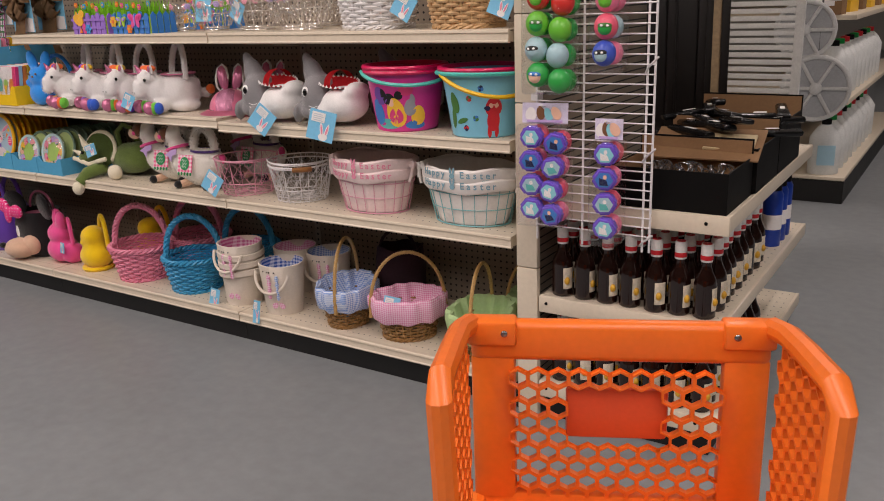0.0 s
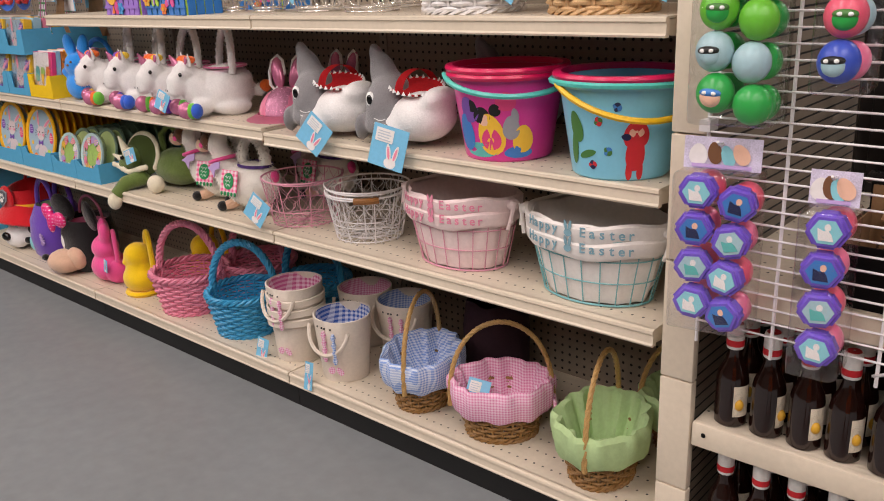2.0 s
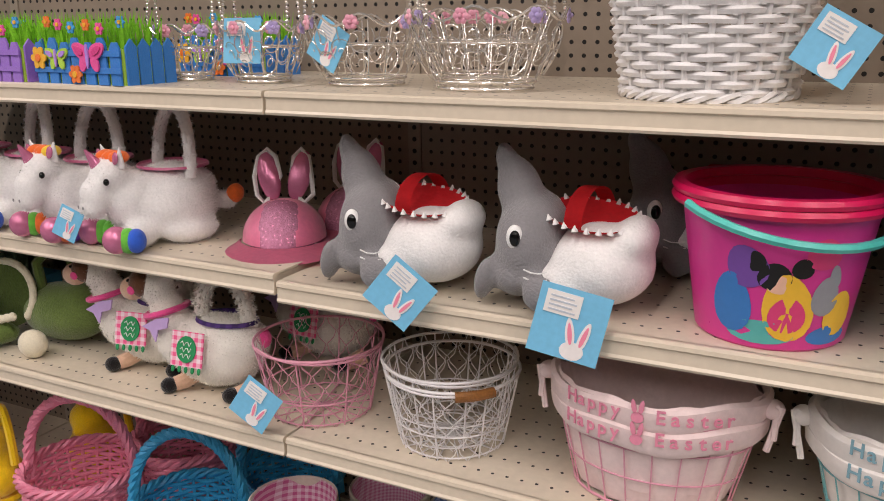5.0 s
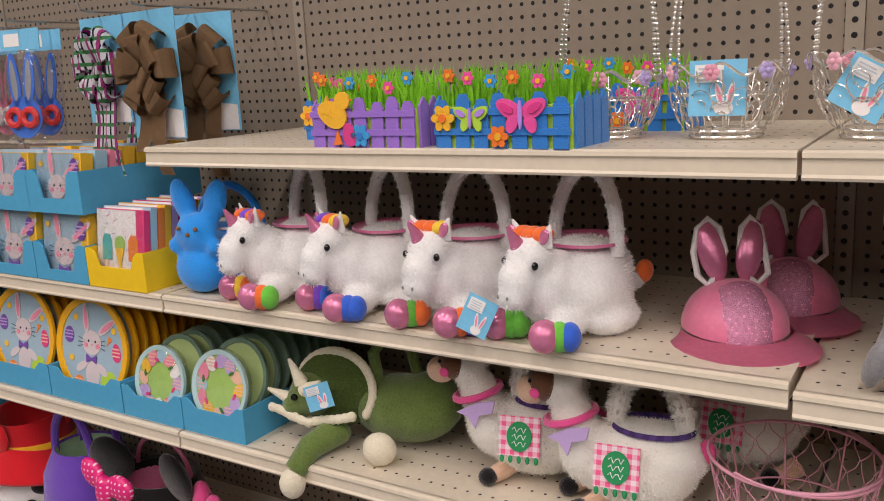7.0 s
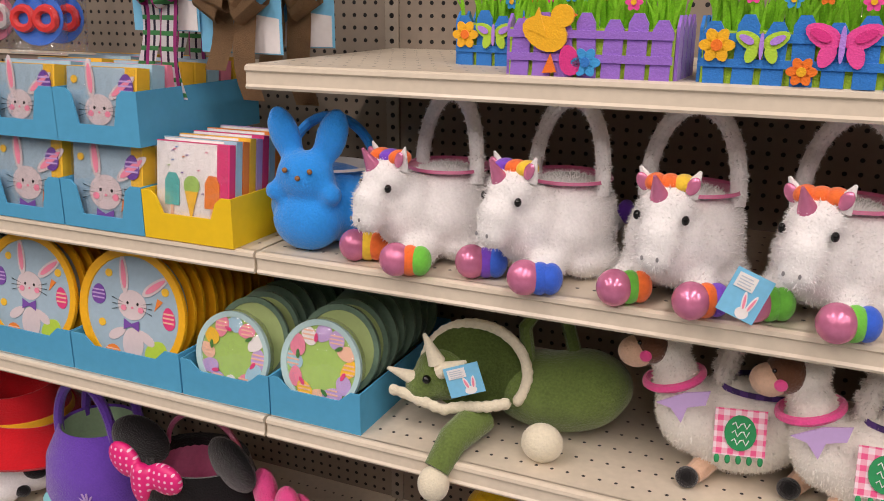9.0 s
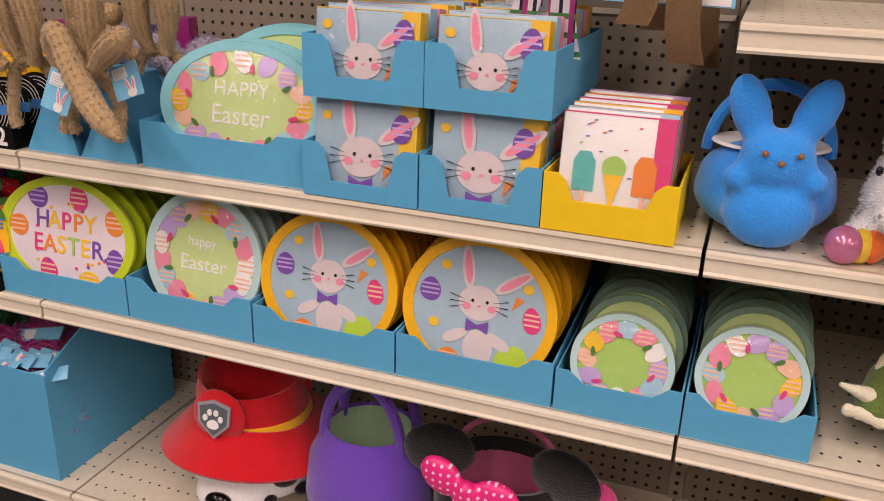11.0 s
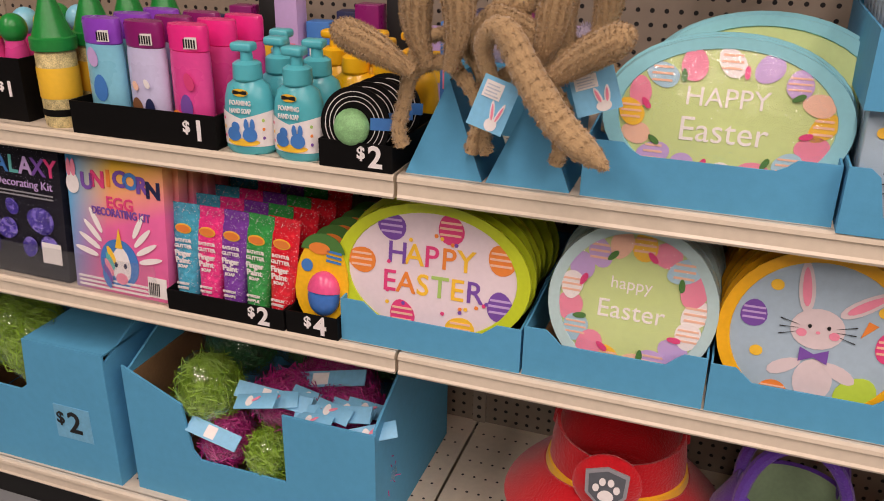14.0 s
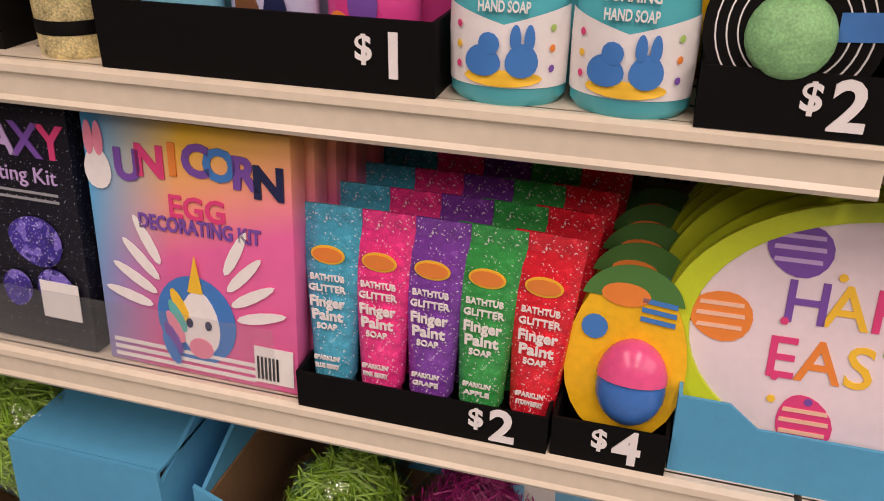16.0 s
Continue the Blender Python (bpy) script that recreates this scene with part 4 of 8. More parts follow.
def bow(x, y, z, ribbon, word, s, tails, seed, card=True):
    """A many-looped ribbon bow wired to a blue card."""
    rnd = random.Random(seed)
    t = thing("ribbon_bow", f"{word} ribbon bow with long tails on a blue card", "gift bow", pose(x, y, z, 0, 0, rnd.uniform(-8, 8)), "hanging bows")
    for ringi, (n, ln, lift) in enumerate(((6, 1.0, 0.02), (5, 0.74, 0.06), (2, 0.42, 0.1))):
        for i in range(n):
            a = 2 * math.pi * (i + 0.4 * ringi) / n + rnd.uniform(-0.15, 0.15)
            d, q = Vector((math.cos(a), 0, math.sin(a))), Vector((-math.sin(a), 0, math.cos(a)))
            wd = s * 0.62
            bm = bmesh.new()
            rows = []
            for k in range(13):
                u = k / 12
                out = s * ln * math.sin(math.pi * u) ** 0.8 * 0.98 + 0.002
                dep = -s * lift * 3 - s * 0.22 * math.sin(2 * math.pi * u) * ln - s * 0.1 * math.sin(math.pi * u)
                c = d * out + Vector((0, dep, 0))
                ww = wd * (0.35 + 0.65 * math.sin(math.pi * u) ** 0.5)
                rows.append([bm.verts.new(c + q * ww * e) for e in (-0.5, 0, 0.5)])
            for r0, r1 in zip(rows, rows[1:]):
                for e in range(2):
                    bm.faces.new((r0[e], r0[e + 1], r1[e + 1], r1[e]))
            bmesh.ops.solidify(bm, geom=bm.faces[:], thickness=0.0012)
            part("loop", bm, ribbon, t)
    for sx in (-1, 1):
        bm = bmesh.new()
        rows = []
        for k in range(9):
            u = k / 8
            cx = sx * (0.012 + s * 0.32 * u + 0.006 * math.sin(6 * u))
            rows.append([bm.verts.new((cx + e * s * 0.5, -0.012 + 0.008 * math.sin(5 * u + sx), -tails * (1 + 0.12 * sx) * u)) for e in (-0.5, 0, 0.5)])
        for r0, r1 in zip(rows, rows[1:]):
            for e in range(2):
                bm.faces.new((r0[e], r0[e + 1], r1[e + 1], r1[e]))
        bmesh.ops.solidify(bm, geom=bm.faces[:], thickness=0.0012)
        part("tail", bm, ribbon, t)
    if card:
        part("backing_card", B(-s * 0.95, s * 0.95, 0.006, 0.0075, -s * 1.5, s * 1.25), TAG_SKY, t)
        flat(t, "card_band", [(-s * 0.4, -s * 1.48), (s * 0.9, -s * 1.48), (s * 0.9, -s * 0.9), (s * 0.1, -s * 0.8)], 0.0055, PRINT["white"])
    return t


def hook(x, z, y1):
    h = thing("peg_hook", "bright steel peg hook on the hardboard", "hook", pose(x, BACK, z), "peg hooks")
    part("rod", tube(bmesh.new(), [(0, 0, 0), (0, y1 - BACK + 0.02, 0.0), (0, y1 - BACK, 0.004), (0, y1 - BACK - 0.006, 0.018)], 0.003, 6), STEEL, h)


bow(-2.545, 0.13, 1.345, BURLAP, "brown burlap", 0.098, 0.2, 1)
bow(-2.53, 0.26, 1.345, BURLAP, "brown burlap", 0.095, 0.22, 2)
bow(-2.715, 0.14, 1.36, PLAID, "pastel plaid", 0.085, 0.22, 3)
bow(-2.76, 0.27, 1.35, PLAID, "pastel plaid", 0.085, 0.2, 4)
for x, y1 in ((-2.545, 0.1), (-2.715, 0.1), (-3.0, 0.1), (-3.2, 0.12)):
    hook(x, 1.478, y1)
MASK_BLUE, MASK_RED = plain("blue_foam", "3F74D8", 0.6), plain("red_foam", "D63A3A", 0.5)


def mask_pack(x, y, z, rz, face=None, word="blue rabbit-ear mask with red eye piece"):
    t = thing("party_mask_pack", "bagged " + word, "party mask", pose(x, y, z, -4, 0, rz), "hanging mask packs")
    part("header_card", B(-0.07, 0.07, 0, 0.002, 0.1, 0.15), TAG_SKY, t)
    flat(t, "header_patch", [(-0.055, 0.11), (0.0, 0.11), (0.0, 0.14), (-0.055, 0.14)], 0, PAPER)
    bm = prism(bmesh.new(), ring((0, -0.06), 0.062, 0.05, 24), -0.004, -0.001)
    for sx in (-1, 1):
        prism(bm, egg_pts(sx * 0.026, 0.03, 0.02, 0.065, 16, -sx * 6), -0.004, -0.001)
    part("mask_face", bm, face or MASK_BLUE, t, smooth=0)
    for sx in (-1, 1):
        flat(t, "inner_ear", egg_pts(sx * 0.026, 0.03, 0.011, 0.05, 14, -sx * 6), -0.0042, PRINT["grey"])
        bm = tube(bmesh.new(), [(sx * 0.027 + 0.023 * math.cos(a * 0.5236), -0.008, -0.06 + 0.019 * math.sin(a * 0.5236)) for a in range(12)], 0.0085, 6, True)
        part("eye_ring", bm, MASK_RED if face is None else PRINT["white"], t)
    fm = part("bag", B(-0.068, 0.068, -0.014, 0.004, -0.125, 0.1, 0.006), FILM, t, "clear plastic bag")
    fm.visible_shadow = False


mask_pack(-3.0, 0.12, 1.31, 5)
mask_pack(-3.03, 0.2, 1.31, 3)
mask_pack(-3.21, 0.13, 1.31, -4, PRINT["pink"], "pink rabbit-ear mask with white eye piece")
mask_pack(-3.24, 0.22, 1.31, -2, PRINT["pink"], "pink rabbit-ear mask with white eye piece")

# ---- third shelf: buckets ----
def bucket(x, y, body, rim, bail, prints, word, rz):
    t = thing("sand_bucket", f"{word} plastic bucket with coloured bail handle", "bucket", pose(x, y, S3 - 0.012, 0, 0, rz) @ Matrix.Scale(1.06, 4), "plastic buckets")
    part("body", lathe(bmesh.new(), [(0.004, 0.002), (0.09, 0.0), (0.094, 0.004), (0.12, 0.172), (0.126, 0.172), (0.128, 0.18), (0.118, 0.18), (0.09, 0.012), (0.004, 0.012)], 48), body, t)
    for k, m in enumerate(rim):
        part("rim", lathe(bmesh.new(), [(0.12, 0.172 + 0.013 * k), (0.132, 0.172 + 0.013 * k), (0.135, 0.178 + 0.013 * k), (0.132, 0.184 + 0.013 * k), (0.118, 0.184 + 0.013 * k), (0.116, 0.172 + 0.013 * k)], 48), m, t)
    for k, (m, a0, sag) in enumerate(bail):
        pts = []
        for i in range(19):
            a = radians(a0 + 180 * i / 18)
            pts.append((0.136 * math.cos(a), 0.138 * math.sin(a), 0.178 - sag * math.sin(math.pi * i / 18)))
        bm = tube(bmesh.new(), pts, 0.006, 6)
        part("bail", bm, m, t)
    for (name, a, z, rx, rzz, m, lift) in prints:
        bm = bmesh.new()
        pts = egg_pts(0, 0, rx, rzz, 18, lift)
        vs = []
        for px, pz in pts:
            zz = z + pz
            rad = 0.094 + (zz - 0.004) / 0.168 * 0.026 + 0.0009 + 0.0002 * len(vs) / 18
            aa = radians(a) + px / rad
            vs.append(bm.verts.new((rad * math.cos(aa), rad * math.sin(aa), zz)))
        zz = z
        rad = 0.094 + (zz - 0.004) / 0.168 * 0.026 + 0.0016
        c = bm.verts.new((rad * math.cos(radians(a)), rad * math.sin(radians(a)), zz))
        for i in range(len(vs)):
            bm.faces.new((vs[i], vs[(i + 1) % len(vs)], c))
        part("printed_patch", bm, m, t)
    return t


BK_PINK, BK_BLUE, BK_RIM = plain("hot_pink_plastic", "DB3B96", 0.3, var=0.04), plain("sky_blue_plastic", "86CDE6", 0.3, var=0.04), plain("crimson_plastic", "D81458", 0.3, var=0.04)
BK_TEAL, BK_YEL = plain("aqua_plastic", "58C8BC", 0.35), plain("yellow_plastic", "F3C21A", 0.35)
P = PRINT
bucket(-0.45, 0.125, BK_PINK, [BK_RIM, BK_RIM], [(BK_TEAL, 200, 0.035)],
       [("p", 262, 0.06, 0.03, 0.045, P["yellow"], 10), ("p", 225, 0.06, 0.025, 0.04, P["blue"], 0), ("p", 235, 0.11, 0.025, 0.028, P["purple"], 30), ("p", 300, 0.05, 0.022, 0.03, P["yellow"], 0), ("p", 280, 0.13, 0.022, 0.02, P["hot"], 0),
        ("p", 252, 0.1, 0.02, 0.018, P["black"], 0), ("p", 268, 0.112, 0.013, 0.013, P["black"], 0), ("p", 240, 0.118, 0.013, 0.013, P["black"], 0), ("p", 255, 0.09, 0.014, 0.012, P["peach"], 0), ("p", 262, 0.05, 0.022, 0.024, P["hot"], 0), ("p", 286, 0.075, 0.018, 0.026, P["grey"], 0), ("p", 290, 0.1, 0.008, 0.016, P["grey"], 10), ("p", 245, 0.025, 0.04, 0.016, P["teal"], 0), ("p", 295, 0.022, 0.03, 0.013, P["blue"], 0)], "pink printed", 24)
bucket(-0.145, 0.105, BK_BLUE, [BK_BLUE, BK_RIM], [(BK_TEAL, 160, -0.004), (BK_YEL, 215, 0.06)],
       [("p", 292, 0.09, 0.024, 0.028, P["red"], 0), ("p", 292, 0.055, 0.018, 0.035, P["red"], 0), ("p", 292, 0.095, 0.014, 0.01, P["peach"], 0), ("p", 286, 0.022, 0.006, 0.02, P["red"], 0), ("p", 298, 0.022, 0.006, 0.02, P["red"], 0), ("p", 228, 0.1, 0.016, 0.03, P["deep"], 10), ("p", 222, 0.06, 0.01, 0.035, P["deep"], -10), ("p", 240, 0.05, 0.02, 0.007, P["deep"], 20)]
       + [("p", 246 + 9 * (i % 5), 0.03 + 0.028 * ((i * 3) % 5), 0.0065, 0.009, P[("navy", "red", "deep", "blue")[i % 4]], 20 * i) for i in range(9)], "sky-blue printed", 22)

# ---- third shelf: plush sharks, cap, unicorns, rabbit ----
bm = bmesh.new()
ball(bm, (0.048, 0, 0.06), (0.082, 0.085, 0.062))
ball(bm, (0.1, 0, 0.105), (0.032, 0.062, 0.032))
ball(bm, (0.02, 0, 0.04), (0.08, 0.085, 0.042))
SHARK_WHITE = settled(bm, 0.007, 8)
bm = bmesh.new()
ball(bm, (-0.055, 0, 0.085), (0.058, 0.08, 0.08))
ball(bm, (-0.07, 0, 0.04), (0.05, 0.075, 0.042))
ball(bm, (-0.078, -0.0, 0.155), (0.036, 0.034, 0.06), (0, -16, 0))
ball(bm, (-0.1, -0.0, 0.2), (0.018, 0.02, 0.036), (0, -18, 0))
ball(bm, (-0.118, -0.05, 0.03), (0.014, 0.026, 0.04), (20, 14, 0))
ball(bm, (-0.02, -0.08, 0.026), (0.03, 0.014, 0.028), (-12, 30, 0))
SHARK_GREY = settled(bm, 0.007, 5)
EYE_WHITE, EYE_BLACK = plain("white_felt_eye", "F2F2F0", 0.6), plain("black_glossy_eye", "0A0A0A", 0.15)
RED_FELT = material("red_lining_felt", "C4161F", 0.9, var=0.15, bump=0.3, bscale=100)


def shark(x, y, rz, ry=0):
    t = thing("shark_basket", "grey and white plush shark basket with red open mouth", "plush basket", pose(x, y, S3, 0, ry, rz), "shark baskets")
    part("white_body", SHARK_WHITE, WHITE_FUR, t)
    part("grey_head", SHARK_GREY, GREY_FUR, t)
    bm = bmesh.new()
    lathe(bm, [(0.99, 0.012), (0.88, 0.006), (0.6, -0.004), (0.02, -0.008)], 28, (0, 0, 0), 0.072, 0.06)
    bm.transform(pose(0.033, -0.004, 0.124, 12, 6, 0))
    part("mouth_lining", bm, RED_FELT, t, "red felt lining")
    pts = [(0.03 + 0.03 * math.cos(a) * 0.4, 0.055 * math.cos(a), 0.125 + 0.05 * math.sin(a)) for a in [math.pi * i / 14 for i in range(15)]]
    bm = bmesh.new()
    d = Vector((0.013, 0, 0))
    row = [(bm.verts.new(Vector(p) - d), bm.verts.new(Vector(p) + d)) for p in pts]
    for p, q in zip(row, row[1:]):
        bm.faces.new((p[0], p[1], q[1], q[0]))
    bmesh.ops.solidify(bm, geom=bm.faces[:], thickness=0.004)
    part("handle", bm, RED_FELT, t, "red felt strap handle")
    bm = bmesh.new()
    for i in range(26):
        a = 2 * math.pi * i / 26
        c = pose(0.033, -0.004, 0.124, 12, 6, 0) @ Vector((0.072 * math.cos(a), 0.06 * math.sin(a), 0.013))
        bmesh.ops.create_cone(bm, cap_ends=True, segments=5, radius1=0.0055, radius2=0.0005, depth=0.009, matrix=Matrix.Translation(c) @ Matrix.Rotation(radians(20 * math.cos(a)), 4, "Y"))
    part("teeth", bm, WHITE_FUR, t)
    for sy in (-1,):
        part("eye_patch", ball(bmesh.new(), (-0.062, -0.072, 0.105), (0.013, 0.008, 0.019), (0, 0, 8)), EYE_WHITE, t)
        part("pupil", ball(bmesh.new(), (-0.06, -0.078, 0.105), (0.008, 0.005, 0.012), (0, 0, 8)), EYE_BLACK, t)
    for k in range(2):
        part("stitch", tube(bmesh.new(), [(-0.045 + 0.012 * q, -0.081, 0.055 - 0.012 * k + 0.004 * abs(q - 1.5)) for q in range(4)], 0.0012, 4), EYE_WHITE, t)
    return t


shark(-1.012, 0.09, 4)
shark(-0.735, 0.095, 2)
shark(-0.6, 0.36, 8)
tag(-0.96, -0.03, S3 + 0.012, 0.085, 0.085, 8, 38)
tag(-0.692, -0.03, S3 + 0.004, 0.1, 0.1, 10, 12)

GLITTER = material("pink_glitter_cloth", "EBA0C4", 0.25, metal=0.5, var=0.4, scale=180, bump=0.8, bscale=500)
CAP_PINK = material("pink_satin_cap", "E2799C", 0.45, var=0.1, sheen=0.3, bump=0.15)


def glitter_cap(x, y, rz):
    t = thing("baseball_cap", "pink glitter cap with satin rabbit ears", "cap", pose(x, y, S3, 0, 0, rz), "caps")
    bm = bmesh.new()
    ball(bm, (0, 0, 0.012), (0.08, 0.09, 0.074), (0, 0, 0), u=28, v=16)
    bmesh.ops.bisect_plane(bm, geom=bm.verts[:] + bm.edges[:] + bm.faces[:], plane_co=(0, 0, 0.012), plane_no=(0, 0, 1), clear_inner=True)
    part("crown", bm, CAP_PINK, t)
    bm = bmesh.new()
    ball(bm, (0, -0.005, 0.013), (0.066, 0.089, 0.075), u=28, v=16)
    bmesh.ops.bisect_plane(bm, geom=bm.verts[:] + bm.edges[:] + bm.faces[:], plane_co=(0, -0.03, 0.03), plane_no=(0, -0.9, 0.25), clear_inner=True)
    part("front_panel", bm, GLITTER, t, "sparkling pink front panel")
    bm = bmesh.new()
    rows = []
    for k in range(6):
        row = []
        for i in range(15):
            a = math.pi + math.pi * i / 14
            rr = 0.082 + 0.012 * k * abs(math.sin(a)) ** 0.6
            row.append(bm.verts.new((rr * math.cos(a) * 1.02, rr * math.sin(a) * 1.12 - 0.004, 0.012 - 0.0028 * k * abs(math.sin(a)) - 0.01 * (math.cos(a) ** 2) * k / 5)))
        rows.append(row)
    for a, b in zip(rows, rows[1:]):
        for i in range(14):
            bm.faces.new((a[i], a[i + 1], b[i + 1], b[i]))
    bmesh.ops.solidify(bm, geom=bm.faces[:], thickness=0.003)
    part("peak", bm, CAP_PINK, t)
    for sx in (-1, 1):
        bm = bmesh.new()
        ball(bm, (sx * 0.03, 0.03, 0.125), (0.021, 0.01, 0.05), (-16, sx * 14, 0))
        part("ear", bm, GLOSS_PINK, t, "shiny satin ear")
        part("ear_trim", tube(bmesh.new(), [(sx * (0.03 + 0.011 * (q / 8)) + 0.022 * math.cos(q * math.pi / 4), 0.03 + 0.014 * math.sin(q * math.pi / 4), 0.125 + 0.05 * math.sin(q * math.pi / 4)) for q in range(8)], 0.005, 6, True), WHITE_FUR, t)
    return t


glitter_cap(-1.335, 0.185, 28)
glitter_cap(-1.285, 0.36, 10)

bm = bmesh.new()
ball(bm, (0, 0.02, 0.07), (0.084, 0.098, 0.07))
ball(bm, (0, 0.03, 0.1), (0.08, 0.086, 0.05))
ball(bm, (0, -0.058, 0.085), (0.05, 0.05, 0.062))
ball(bm, (0, -0.092, 0.138), (0.036, 0.038, 0.035))
ball(bm, (0, -0.122, 0.104), (0.029, 0.029, 0.036), (18, 0, 0))
ball(bm, (0, -0.13, 0.083), (0.026, 0.024, 0.022))
for sx in (-1, 1):
    ball(bm, (sx * 0.058, 0.03, 0.026), (0.036, 0.06, 0.028))
    ball(bm, (sx * 0.05, -0.07, 0.03), (0.024, 0.04, 0.026))
ball(bm, (0.02, 0.135, 0.062), (0.022, 0.024, 0.022))
UNICORN = furred(settled(bm, 0.0065, 6), 9000, 0.0058, 4)


def fuzzy_tube(pts, r, n, length, seed):
    return furred(mesh_of(tube(bmesh.new(), pts, r, 10), 60), n, length, seed)


UNI_HANDLE = fuzzy_tube([(0.066 * math.cos(a), 0.035 + 0.012 * math.sin(a), 0.125 + (0.135 if 0 < a < 3.14 else 0) * math.sin(a) ** 0.88) for a in [math.pi * i / 18 for i in range(19)]], 0.0115, 2600, 0.005, 5)
RAINBOW = [material("tuft_" + k, v, 0.9, var=0.15, sheen=0.3, bump=0.4, bscale=300) for k, v in dict(orange="F0702A", yellow="F0C832", green="6CC23E", blue="2F5FCE", purple="7A46C8").items()]


def unicorn(x, y, rz, hair, hoof):
    """Faces -y: a bag-shaped body, hanging head with ears and mane, and two shiny forehooves."""
    t = thing("unicorn_basket", "white plush unicorn basket with shiny pink hooves", "plush basket", pose(x, y, S3, 0, 0, rz), "unicorn baskets")
    part("body", UNICORN, WHITE_FUR, t)
    part("handle", UNI_HANDLE, WHITE_FUR, t)
    part("lining", lathe(bmesh.new(), [(0.07, 0.006), (0.072, 0.001), (0.04, -0.004), (0.002, -0.006)], 28, (0, 0.035, 0.142), 1.0, 0.95), PINK_SATIN, t, "pink satin lining")
    bm = bmesh.new()
    bmesh.ops.create_cone(bm, cap_ends=True, segments=14, radius1=0.013, radius2=0.002, depth=0.036, matrix=pose(-0.006, -0.122, 0.174, 30, -6, 0))
    part("horn", bm, GLOSS_PINK, t, "shiny pink horn")
    for sx in (-1, 1):
        bm = bmesh.new()
        bmesh.ops.create_cone(bm, cap_ends=True, segments=12, radius1=0.015, radius2=0.002, depth=0.036, matrix=pose(sx * 0.032, -0.085, 0.176, 8, sx * 26, 0) @ Matrix.Diagonal((1, 0.55, 1, 1)))
        part("ear", bm, WHITE_FUR, t)
        part("inner_ear", ball(bmesh.new(), (sx * 0.033, -0.0945, 0.173), (0.0085, 0.004, 0.013), (0, sx * 26, 0)), GLOSS_PINK, t)
        part("eye", ball(bmesh.new(), (sx * 0.032, -0.115, 0.132), (0.005, 0.0055, 0.0065), u=12, v=8), EYE_BLACK, t)
        part("nostril", ball(bmesh.new(), (sx * 0.01, -0.1535, 0.086), (0.0022, 0.0015, 0.0034), u=6, v=5), GREY_FUR, t)
    for k, m in enumerate(hair):
        part("mane_tuft", ball(bmesh.new(), (-0.018 + 0.018 * k, -0.088 + 0.004 * k, 0.173), (0.014, 0.02, 0.012), (0, -18 + 18 * k, 0)), m, t)
    for k, sx in enumerate((-1, 1)):
        lx = sx * 0.052
        part("cuff", ball(bmesh.new(), (lx + 0.024, -0.09, 0.025), (0.017, 0.02, 0.023), (0, 0, 25)), hoof[k + 1], t)
        part("cuff", ball(bmesh.new(), (lx + 0.012, -0.1, 0.025), (0.018, 0.02, 0.024), (0, 0, 25)), hoof[k], t)
        part("hoof", ball(bmesh.new(), (lx - 0.004, -0.115, 0.026), (0.025, 0.025, 0.026), u=20, v=14), GLOSS_PINK, t, "shiny pink hoof")
    part("tail", ball(bmesh.new(), (0.035, 0.148, 0.075), (0.012, 0.02, 0.02)), hair[0], t)
    return t


R = RAINBOW
unicorn(-1.575, 0.108, -18, [R[0], R[0], R[0]], [R[2], R[2], R[3]])
unicorn(-1.775, 0.11, -6, [R[0], R[0], R[1]], [R[2], R[0], R[4]])
unicorn(-1.97, 0.115, -22, [R[4], R[0], R[1]], [R[4], R[3], R[3]])
unicorn(-2.17, 0.115, -24, [R[0], R[4], R[0]], [R[1], R[0], R[2]])
tag(-1.672, -0.03, S3 + 0.05, 0.05, 0.06, 12, 24)

bm = bmesh.new()
ball(bm, (0, 0, 0.06), (0.1, 0.085, 0.062))
ball(bm, (0, 0, 0.085), (0.095, 0.08, 0.05))
ball(bm, (0, -0.075, 0.05), (0.062, 0.035, 0.05))
ball(bm, (0, -0.075, 0.125), (0.052, 0.032, 0.044))
for sx in (-1, 1):
    ball(bm, (sx * 0.042, -0.06, 0.19), (0.028, 0.018, 0.05), (0, sx * 20, 0))
    ball(bm, (sx * 0.05, -0.085, 0.1), (0.02, 0.016, 0.018))
BLUE_BUNNY = settled(bm, 0.0065, 7)


def plush_rabbit_bag(name, label, x, y, z, mat, skin, eye, scale=1.0, rz=0):
    t = thing(name, label, "plush basket", pose(x, y, z, 0, 0, rz))
    part("body", skin, mat, t)
    part("rim_lining", lathe(bmesh.new(), [(0.082, 0.0), (0.078, 0.004), (0.05, -0.006), (0.002, -0.01)], 28, (0, 0.012, 0.128), 1.0, 0.8), PAPER, t, "pale lining")
    part("handle", tube(bmesh.new(), [(0.085 * math.cos(a), 0.03, 0.11 + 0.1 * math.sin(a)) for a in [math.pi * i / 18 for i in range(19)]], 0.009, 8), mat, t)
    for dx, dz in ((-0.02, 0.14), (0.024, 0.14), (0.002, 0.128)):
        part("eye", ball(bmesh.new(), (dx, -0.107, dz), 0.0045, u=10, v=8), eye, t)
    return t


plush_rabbit_bag("rabbit_basket", "bright blue plush rabbit-shaped basket", -2.375, 0.125, S3, BLUE_FUR, BLUE_BUNNY, WOOD_GRIP, rz=6)

# ---- third shelf: paper goods ----
NAPKIN = plain("napkin_edge", "F4EFE6", 0.7)


